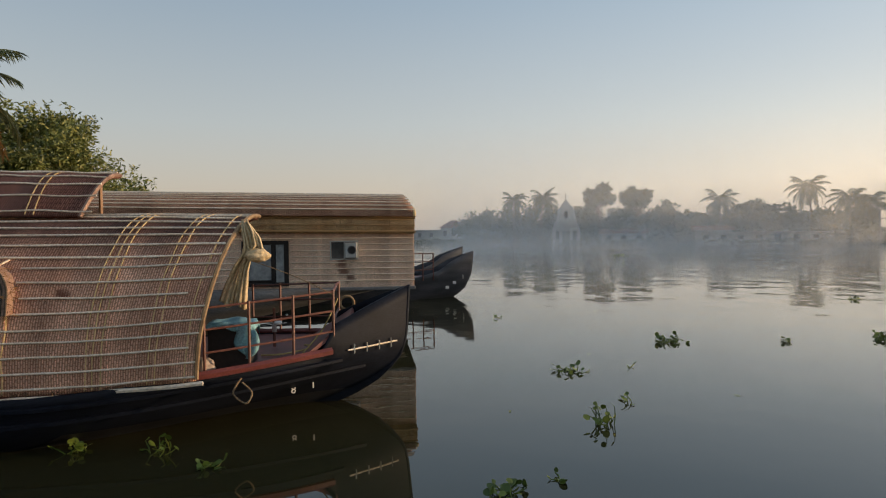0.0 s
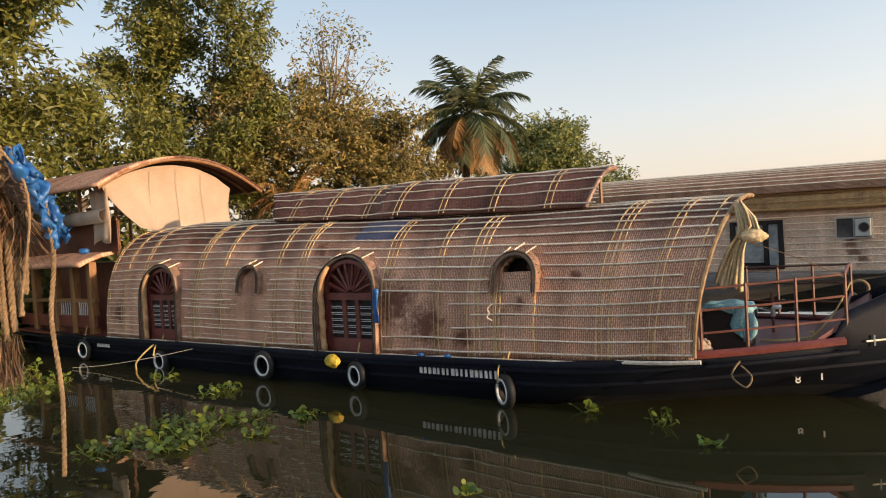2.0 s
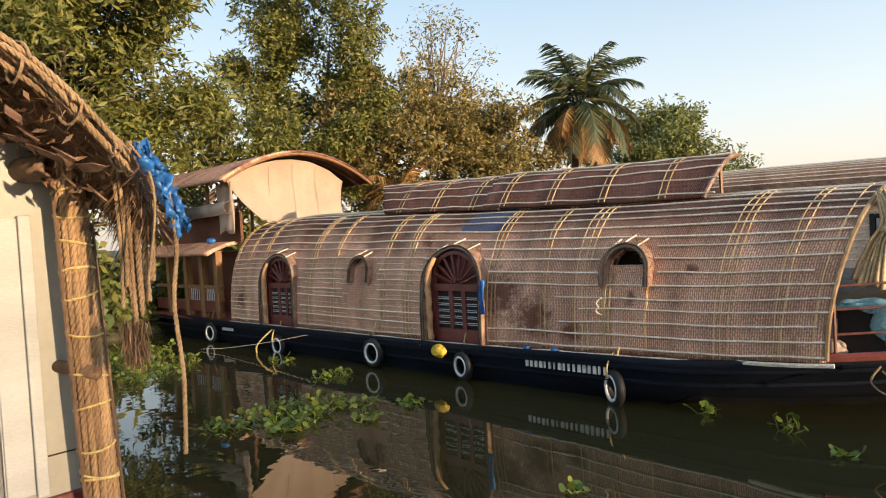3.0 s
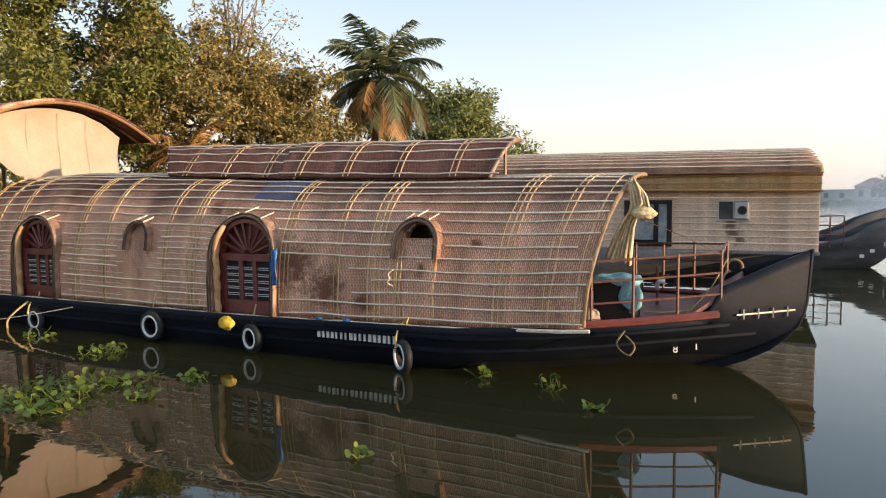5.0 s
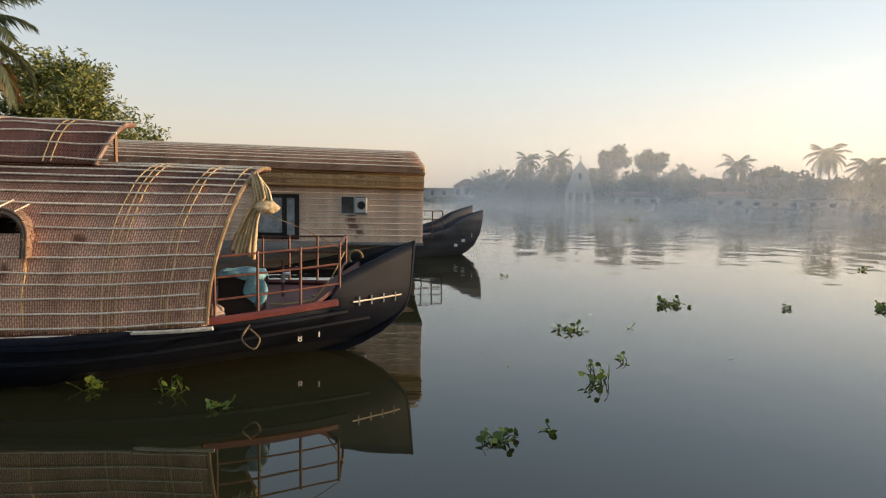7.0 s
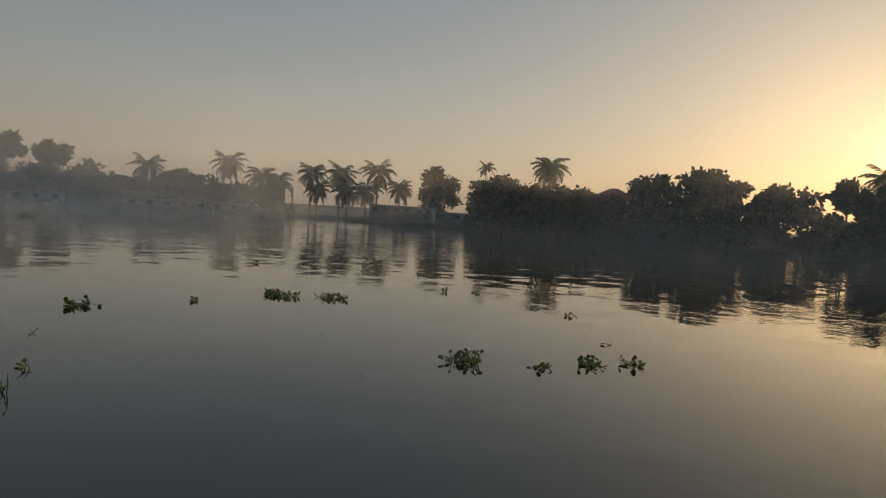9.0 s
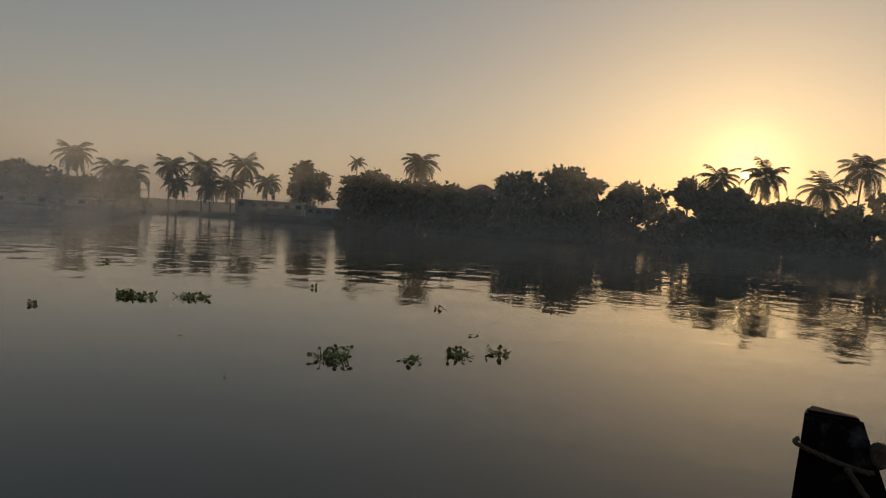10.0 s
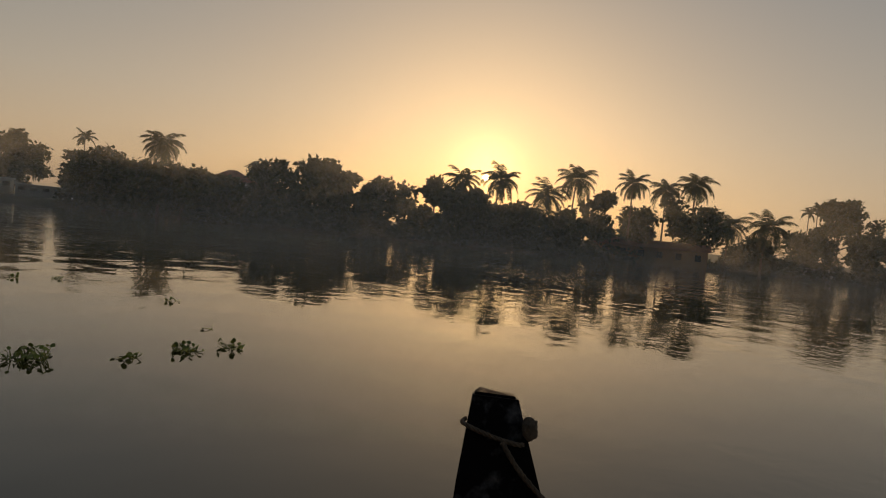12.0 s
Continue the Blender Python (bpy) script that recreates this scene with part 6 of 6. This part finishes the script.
# ---- the boat the viewer stands on ----
def own_boat():
    t = thing("houseboat", "cream-walled thatched houseboat with a dark wooden prow", "houseboat")
    # cabin front
    s = Shape()
    s.box(-3.14, -3.08, -3.2, 0.42, 0.75, 3.14)
    part("cabin_front", s, M_CREAM, t, "cream painted cabin wall")
    s = Shape()
    s.box(-9, -3.14, 0.34, 0.42, 0.75, 3.12)
    part("cabin_side", s, M_CREAM, t)
    s = Shape()
    s.box(-3.16, -3.062, -3.2, 0.435, 1.66, 1.972, bevel=0.008)
    part("skirting", s, M_REDWOOD, t, "red-brown base board")
    s = Shape()
    s.box(-3.082, -3.077, 0.325, 0.42, 2.102, 2.107)
    part("board_joint", s, M_DARK, t)
    # white shutter leaf folded back; a grey board paints in the shaded gap beside it
    sh = Shape()
    sh.box(-3.08, -3.058, 0.203, 0.318, 2.0, 2.875)
    shutter = part("shutter", sh, M_SHUTTER, t, "white painted wooden shutter")
    b = Shape()
    b.box(-3.07, -3.047, 0.206, 0.282, 2.003, 2.872, bevel=0.003)
    part("board", b, M_SHUTTER, shutter)
    b = Shape()
    b.box(-3.07, -3.038, 0.285, 0.32, 1.99, 2.885, bevel=0.004)
    part("stile", b, M_SHUTTER, shutter)
    b = Shape()
    b.box(-3.08, -3.066, -0.36, 0.20, 1.99, 2.885, bevel=0.003)
    part("gap_shade_panel", b, M_GAPSHADE, t, "grey panel standing in for the shaded gap beside the shutter")
    # deck, hull
    s = Shape()
    rows = []
    for i in range(20):
        x = -9 + 11.0 * i / 19
        h = 1.75 * (1 - max(0, (x + 2.2) / 4.6) ** 2.0)
        rows.append([(x, -1.45 - h, 0.78 + 0.10 * max(0, x + 1)), (x, -1.45 + h, 0.78 + 0.10 * max(0, x + 1))])
    s.sheet(rows)
    part("deck", s, M_BROWNWOOD, t, "worn plank foredeck", thick=0.06)
    for sg in (-1, 1):
        s = Shape()
        rows = []
        for i in range(24):
            x = -9 + 11.3 * i / 23
            h = 1.78 * (1 - max(0, (x + 2.2) / 4.6) ** 2.0)
            top = 0.80 + 0.10 * max(0, x + 1)
            rows.append([(x - 0.9 * (1 - j / 5) * max(0, (x + 1) / 3.3), -1.45 + sg * h * (0.8 + 0.2 * j / 5), -0.2 + (top + 0.2) * j / 5) for j in range(6)])
        s.sheet(rows if sg > 0 else [r[::-1] for r in rows])
        part("hull_side", s, M_HULL, t, smooth=True, thick=0.05)
    # prow post
    bm = bmesh.new()
    y0 = -1.22
    prof = [(1.75, 0.55, 0.20), (2.02, 1.2, 0.17), (2.16, 1.73, 0.14), (2.24, 1.955, 0.118), (2.29, 2.07, 0.108)]
    rings = []
    for x, z, hw in prof:
        tck = 0.07
        rings.append([bm.verts.new((x - 0.02, y0 - hw - 0.28 * (2.06 - z), z)), bm.verts.new((x - 0.02, y0 + hw - 0.012, z)), bm.verts.new((x + tck, y0 + hw * 0.95 - 0.03, z + 0.01)), bm.verts.new((x + tck, y0 - hw * 0.95, z - 0.01))])
    for a, b in zip(rings, rings[1:]):
        for j in range(4):
            bm.faces.new((a[j], a[(j + 1) % 4], b[(j + 1) % 4], b[j]))
    bm.faces.new(rings[-1])
    bm.faces.new(rings[0][::-1])
    bmesh.ops.bevel(bm, geom=bm.edges[:], offset=0.012, segments=2, affect="EDGES")
    me = bpy.data.meshes.new("prow_post")
    bm.to_mesh(me)
    bm.free()
    me.materials.append(M_PROW)
    p = new("prow_post", me)
    p.parent = t
    p["label"] = "black tarred prow post with scuffed paint"
    # roof rim: thatch over poles
    rng = np.random.default_rng(15)
    yc = -1.45

    def rim(x, g, lift=0.0):
        return Vector((x, yc + 1.96 * g, 2.89 + lift + 0.60 * (1 - abs(g) ** 5)))
    s = Shape()
    rows, uvs = [], []
    for i in range(12):
        x = -8.5 + 5.9 * i / 11
        rows.append([rim(x, -1 + 2 * j / 60, 0.03 * noise.noise((x * 3, j * 0.7, 0))) for j in range(61)])
        uvs.append([(x, j * 0.1) for j in range(61)])
    s.sheet(rows, uvs)
    part("thatched_roof", s, M_THATCH, t, "arched roof of dark dry thatch", thick=0.05)
    for k in range(9):
        b = Shape()
        oz, ox = 0.03 * math.sin(k * 2.4) * (k / 8) ** 0.5, 0.035 * math.cos(k * 2.4) * (k / 8) ** 0.5
        path = [rim(-2.54 + ox + 0.010 * math.sin(j * 0.45 + k), g, 0.0 + oz + 0.010 * math.sin(j * 0.35 + k * 2)) for j, g in enumerate(np.linspace(0.30, 0.965, 60))]
        twist_rope(b, path, sum((q - p_).length for p_, q in zip(path, path[1:])), 0.0085)
        part("rim_rope", b, M_ROPE, t, "coir rope bundled along the roof rim", smooth=True)
    for k in range(12):
        g = 0.35 + 0.6 * k / 11
        b = Shape()
        c = rim(-2.55, g, 0.0)
        b.tube([c + Vector((0.058 * math.cos(a), 0.02 * math.sin(a * 0.5 + k), 0.052 * math.sin(a))) for a in np.linspace(0, 6.28, 14)], 0.004, 5)
        part("lashing", b, M_ROPE, t)
    # dry leaves of the thatch showing under the eave
    pts = []
    for k in range(1500):
        g = rng.uniform(0.2, 1.0)
        pts.append(tuple(rim(-3.06 + 0.46 * rng.uniform(), g, -0.02 - (0.025 + 0.05 * max(0, g - 0.93) / 0.07) * rng.uniform())))
    leaf_cloud("eave_leaves", pts, 0.05, 0.011, M_DRYLEAF, t, rng, droop=0.05, label="brown dry palm leaves under the eave")
    # rows of broad dry leaf strips lapped under the eave
    for row in range(5):
        for k in range(17):
            g = 0.22 + 0.75 * (k + 0.5 * (row % 2)) / 17 + 0.008 * rng.normal()
            c = rim(-3.02 + 0.105 * row, g, -0.075 - 0.012 * row + 0.012 * rng.normal())
            along = (rim(-3.0, min(0.99, g + 0.03)) - rim(-3.0, g - 0.03)).normalized()
            out = Vector((1, 0.25 * rng.normal(), -0.30 + 0.15 * rng.normal())).normalized()
            w, ln = rng.uniform(0.012, 0.022), rng.uniform(0.09, 0.15)
            b = Shape()
            up = along.cross(out).normalized()
            pts = [c - along * w, c + along * w, c + out * ln * 0.7 + along * w * 1.1 + up * 0.006, c + out * ln + along * w * 0.4, c + out * ln * 0.7 - along * w + up * 0.004]
            b.add(pts + [q + up * 0.004 for q in pts], [(4, 3, 2, 1, 0), (5, 6, 7, 8, 9), (0, 1, 6, 5), (1, 2, 7, 6), (2, 3, 8, 7), (3, 4, 9, 8), (4, 0, 5, 9)])
            part("leaf_strip", b, M_DRYSTRIP, t)
    # loose fibre closing the corner
    pts = []
    for k in range(1100):
        f = rng.uniform()
        pts.append((-2.86 + 0.26 * rng.uniform(), 0.475 + 0.07 * f - 0.02 * rng.uniform(), 3.03 - 0.12 * f - 0.10 * rng.uniform()))
    leaf_cloud("corner_fibre", pts, 0.10, 0.0035, M_DRYLEAF, t, rng, droop=2.2)
    # ragged thatch fringe
    pts = []
    for k in range(700):
        g = rng.uniform(0.25, 1.0)
        pts.append(tuple(rim(-2.58 + 0.05 * rng.normal(), g, 0.02 * rng.normal() - 0.01)))
    leaf_cloud("thatch_fringe", pts, 0.05, 0.0035, M_STRAW, t, rng, droop=0.5)
    # corner post: a bundle of thick coir ropes bound with cord
    def post(z, dx, dy, a):
        f = (z - 1.95) / 1.06
        r = 0.050 - 0.006 * f
        return (-2.98 + r * dx, 0.452 - 0.036 * f + r * dy, z)
    for k in range(14):
        a = k * 2 * math.pi / 14
        b = Shape()
        path = [Vector(post(0.8 + 2.3 * j / 40, math.cos(a + 0.012 * j + 0.05 * math.sin(j * 0.6 + k)) * 0.86, math.sin(a + 0.012 * j + 0.05 * math.sin(j * 0.6 + k)) * 0.86, a)) for j in range(41)]
        twist_rope(b, path, 2.3, 0.0115)
        part("strand", b, M_REED, t, smooth=True)
    b = Shape()
    b.tube([post(0.8 + 2.3 * j / 10, 0, 0, 0) for j in range(11)], 0.036, 8)
    part("post_core", b, M_THATCH, t)
    for k, z in enumerate((1.12, 1.32, 1.5, 1.72, 1.90, 2.02, 2.04, 2.13, 2.26, 2.36, 2.50, 2.62, 2.70, 2.79, 2.88, 2.96)):
        b = Shape()
        b.tube([post(z + 0.012 * math.sin(a + k * 1.7), 1.13 * math.cos(a), 1.13 * math.sin(a), a) for a in np.linspace(0, 6.28, 20)], 0.0042, 5)
        part("binding", b, M_YROPE, t)
    b = Shape()
    b.tube([post(0.8 + 2.2 * j / 6, 0.3, -1.08 + 0.06 * math.sin(j), 0) for j in range(7)], 0.007, 6)
    part("bamboo_pole", b, M_THATCHPOLE, t)
    b = Shape()
    b.tube([post(0.8 + 2.05 * j / 6, 0.5, 1.12, 0) for j in range(7)], 0.006, 6)
    part("bamboo_pole", b, M_THATCHPOLE, t)
    for p0, p1, r_ in (((-3.1, 0.315, 3.03), (-2.95, 0.372, 3.03), 0.042), ((-3.1, 0.375, 2.39), (-2.9, 0.435, 2.375), 0.021)):
        b = Shape()
        b.tube([p0, p1], r_, 14, caps=False)
        part("bamboo_stub", b, M_THATCHPOLE, t, "cut bamboo stub through the wall", smooth=True, thick=0.010)
    return t


# the first grey is the shade beside the shutter, put into colour
M_GAPSHADE = mat("grey_gap_shade", (0.17, 0.175, 0.175), (0.23, 0.235, 0.235), 1.5, 30, 0.6, 0.1, vary=0.06)
M_PROW = mat("scuffed_black_wood", (0.0025, 0.0025, 0.003), (0.07, 0.075, 0.085), 11, 70, 0.55, 0.4, spec=0.06, lo=0.54, hi=0.76)
M_DRYSTRIP = mat("broad_dry_leaf", (0.11, 0.052, 0.03), (0.30, 0.165, 0.09), 9, 60, 0.85, 0.4, random=0.4)
M_REED = mat("coir_strand", (0.22, 0.13, 0.065), (0.46, 0.29, 0.15), 7, 60, 0.85, 0.4, stretch=(4, 4, 0.35), random=0.25)
M_THATCHPOLE = mat("old_bamboo_pole", (0.10, 0.055, 0.03), (0.22, 0.13, 0.075), 5, 50, 0.7, 0.3)
own_boat()

# ropes and rags at the roof corner
for k in range(6):
    dx, dy = 0.026 * math.cos(k * 2.4) * (0.4 + 0.06 * k), 0.044 * math.sin(k * 2.4) * (0.5 + 0.05 * k)
    low = 2.54 + 0.022 * k
    rope([(-2.64 + dx, 0.452 + dy, 3.06), (-2.66 + dx * 1.1, 0.468 + dy, 2.93), (-2.67 + dx * 0.9, 0.474 + dy * 0.9, 2.75), (-2.67 + dx * 1.1, 0.474 + dy * 1.1, low)], 0.0062, "coir rope hanging from the roof corner", M_ROPE, 16)
rope([(-2.48, 0.505, 2.98), (-2.46, 0.52, 2.78), (-2.47, 0.507, 2.6), (-2.46, 0.515, 2.40), (-2.465, 0.508, 2.18)], 0.0065, "long single coir rope dangling over the water", M_ROPE, 20)
rope([(-2.46, 0.41, 3.04), (-2.45, 0.455, 2.96), (-2.45, 0.462, 2.85), (-2.46, 0.435, 2.66)], 0.0035, "thin brown cord hanging from the roof corner", M_ROPE)
# thick ropes hanging from the rim, their ends frayed
for k, (y0, low) in enumerate(((0.478, 2.52), (0.502, 2.56), (0.526, 2.60), (0.545, 2.66))):
    rope([(-2.62, y0 - 0.03, 3.07), (-2.66, y0, 2.95), (-2.67 + 0.01 * (k % 2), y0 - 0.008, 2.76), (-2.665, y0 - 0.004 * k, low)], 0.0095, "thick coir rope hanging from the roof rim", M_ROPE, 16)
rngt = np.random.default_rng(44)
tassel = thing("rope_tassel", "frayed coir rope end hanging in a brush", "rope", "", -2.67, 0.474, 2.585)
leaf_cloud("frayed_fibre", [(0.018 * rngt.normal(), 0.018 * rngt.normal(), -0.02 - 0.10 * rngt.uniform()) for _ in range(500)], 0.07, 0.003, M_STRAW, tassel, rngt, droop=5)
s = Shape()
rows = []
for i in range(49):
    f = i / 48
    wid = 0.026 + 0.026 * abs(noise.noise((f * 5, 3.1, 0)))
    row = []
    for j in range(13):
        q = Vector((f * 9, j * 0.45, 1.7))
        row.append((-2.465 + 0.05 * noise.noise(q * 1.3), 0.445 + 0.10 * f ** 0.8 + wid * (j / 6 - 1) * 0.62 + 0.022 * noise.noise(q + Vector((0, 7, 0))) + 0.012 * noise.noise((f * 4, 0, 9)), 3.03 - 0.235 * f + 0.045 * noise.noise(q + Vector((5, 0, 3))) + 0.01 * (j / 6 - 1)))
    rows.append(row)
s.sheet(rows)
tagged(part("tarpaulin_rag", s, M_TARP, None, smooth=True, thick=0.003), "torn bright blue tarpaulin caught on the roof corner", "tarpaulin")
# rope round the prow
rope([(2.26, -1.11, 1.955), (2.20, -1.105, 1.95), (2.185, -1.22, 1.915), (2.19, -1.35, 1.89), (2.30, -1.38, 1.89)], 0.011, "rope wound round the prow post", M_DARKROPE)
rope([(2.165, -1.27, 1.90), (2.13, -1.36, 1.79), (2.07, -1.55, 1.63), (1.9, -1.92, 1.3)], 0.012, "rope slanting down the prow post", M_DARKROPE)
lump_cloth("rope_knot", "dark rope knot on the side of the prow", "knot", (2.225, -1.38, 1.95), (0.034, 0.036, 0.05), M_DARKROPE, 6)


# ---- water hyacinths ----
def hyacinth(x, y, r, n, seed, tall=0.12, leaf=0.085):
    """Floating rosette of round leaves on short stalks."""
    rng = np.random.default_rng(seed)
    t = thing("water_hyacinth", "green water hyacinth floating on the lake" if x < 5 else "dark water hyacinth clump floating on the lake", "water plant", "water hyacinths", x, y, WL)
    st, lf = Shape(), Shape()
    for i in range(max(3, int(n * 0.62))):
        a = rng.uniform(0, 6.28)
        d = r * math.sqrt(rng.uniform())
        base = Vector((d * math.cos(a) * 0.8, d * math.sin(a) * 0.8, 0.0))
        top = base + Vector((0.07 * rng.normal(), 0.07 * rng.normal(), tall * 0.7 * rng.uniform(0.1, 1.2)))
        st.tube([base, base.lerp(top, 0.5) + Vector((0.01, 0, 0)), top], [0.006, 0.009, 0.004], 4, caps=False)
        L = leaf * rng.uniform(0.6, 1.3)
        u = Vector((rng.normal(), rng.normal(), 0.4 * rng.normal() + 0.35)).normalized()
        w = u.cross(Vector((rng.normal(), rng.normal(), 1.6))).normalized()
        nrm = u.cross(w)
        ring = [(0, 0), (0.3, 0.42), (0.65, 0.46), (0.92, 0.25), (1.0, 0.0), (0.92, -0.25), (0.65, -0.46), (0.3, -0.42)]
        lf.add([top + u * (p * L) + w * (q * L) + nrm * (0.12 * L * (q * q * 3)) for p, q in ring], [tuple(range(8))])
    st.add(lf.v, lf.f)
    part("foliage", st, M_HYA, t)
    return t


def shifted(x, y):
    """From a place on the old zero level to the water level."""
    return (-0.6 + (x + 0.6) * 0.902, -0.3 + (y + 0.3) * 0.902)


for k, (x, y, r, n, tall) in enumerate(((3.35, 12.3, 0.32, 46, 0.1), (6.84, 15.28, 0.5, 70, 0.12), (2.75, 8.9, 0.22, 30, 0.28), (3.52, 9.87, 0.10, 10, 0.14), (0.81, 6.61, 0.22, 34, 0.12), (9.53, 14.76, 0.12, 14, 0.1), (3.37, 20.5, 0.08, 6, 0.08), (4.61, 12.51, 0.07, 6, 0.06), (1.54, 6.95, 0.06, 7, 0.05), (17.79, 22.95, 0.3, 16, 0.1), (12.44, 15.16, 0.3, 20, 0.12), (-4.33, 8.75, 0.16, 26, 0.14), (-3.2, 8.55, 0.2, 22, 0.18), (-2.49, 7.89, 0.14, 18, 0.08),
                                        (12.09, 14.25, 0.62, 120, 0.12), (13.2, 13.26, 0.55, 100, 0.12), (9.4, 5.84, 0.36, 70, 0.2), (10.23, 4.6, 0.13, 16, 0.1), (11.16, 4.09, 0.3, 50, 0.14), (11.81, 3.46, 0.2, 30, 0.12), (16.76, 7.05, 0.16, 12, 0.12), (18.59, 11.62, 0.2, 14, 0.1), (17.8, 12.44, 0.15, 10, 0.1), (13.46, 4.53, 0.06, 6, 0.08), (26.45, 67.86, 1.2, 60, 0.25),
                                        (-9.57, 5.48, 0.75, 210, 0.2), (-9.82, 4.45, 0.55, 110, 0.12), (-9.0, 5.0, 0.4, 80, 0.12), (-9.22, 6.36, 0.5, 80, 0.14), (-8.3, 5.9, 0.22, 30, 0.12), (-11.29, 7.5, 0.45, 60, 0.12), (-8.31, 6.91, 0.32, 44, 0.08), (-13.85, 7.9, 0.4, 30, 0.08), (-16.1, 6.1, 1.1, 200, 0.2), (-17.5, 5.6, 1.3, 200, 0.22), (-15.2, 5.4, 0.8, 120, 0.15), (-18.6, 6.6, 1.2, 160, 0.2), (-4.38, 5.34, 0.10, 14, 0.08))):
    hyacinth(*shifted(x, y), r * 0.9, n, 300 + k, tall)
# scattered floating leaves
rngf = np.random.default_rng(8)
s = Shape()
for k in range(26):
    x, y = rngf.uniform(1, 22), rngf.uniform(4, 30)
    a = rngf.uniform(0, 3.1)
    L = rngf.uniform(0.03, 0.09)
    c, d = math.cos(a) * L, math.sin(a) * L
    s.add([(x - c, y - d, WL + 0.006), (x - d * 0.3, y + c * 0.3, WL + 0.012), (x + c, y + d, WL + 0.006), (x + d * 0.3, y - c * 0.3, WL + 0.01)], [(0, 1, 2, 3)])
tagged(part("floating_leaves", s, M_HYA, None), "scattered leaves and bits floating on the lake", "leaves", kind="stuff")
# the sun itself, seen over the far trees
bm = bmesh.new()
bmesh.ops.create_uvsphere(bm, u_segments=32, v_segments=16, radius=14)
me = bpy.data.meshes.new("sun_disc")
bm.to_mesh(me)
bm.free()
m_sun = bpy.data.materials.new("sun_light")
m_sun.use_nodes = True
_n = m_sun.node_tree.nodes
_n.remove(_n["Principled BSDF"])
_em = _n.new("ShaderNodeEmission")
_em.inputs[0].default_value, _em.inputs[1].default_value = (1, 0.82, 0.5, 1), 40.0
m_sun.node_tree.links.new(_em.outputs[0], _n["Material Output"].inputs[0])
me.materials.append(m_sun)
disc = new("sun_disc", me)
_e2 = radians(4.7)
disc.location = (3000 * math.sin(_b) * math.cos(_e2), 3000 * math.cos(_b) * math.cos(_e2), 3000 * math.sin(_e2))
tagged(disc, "low morning sun disc above the far trees", "sun", kind="structure")
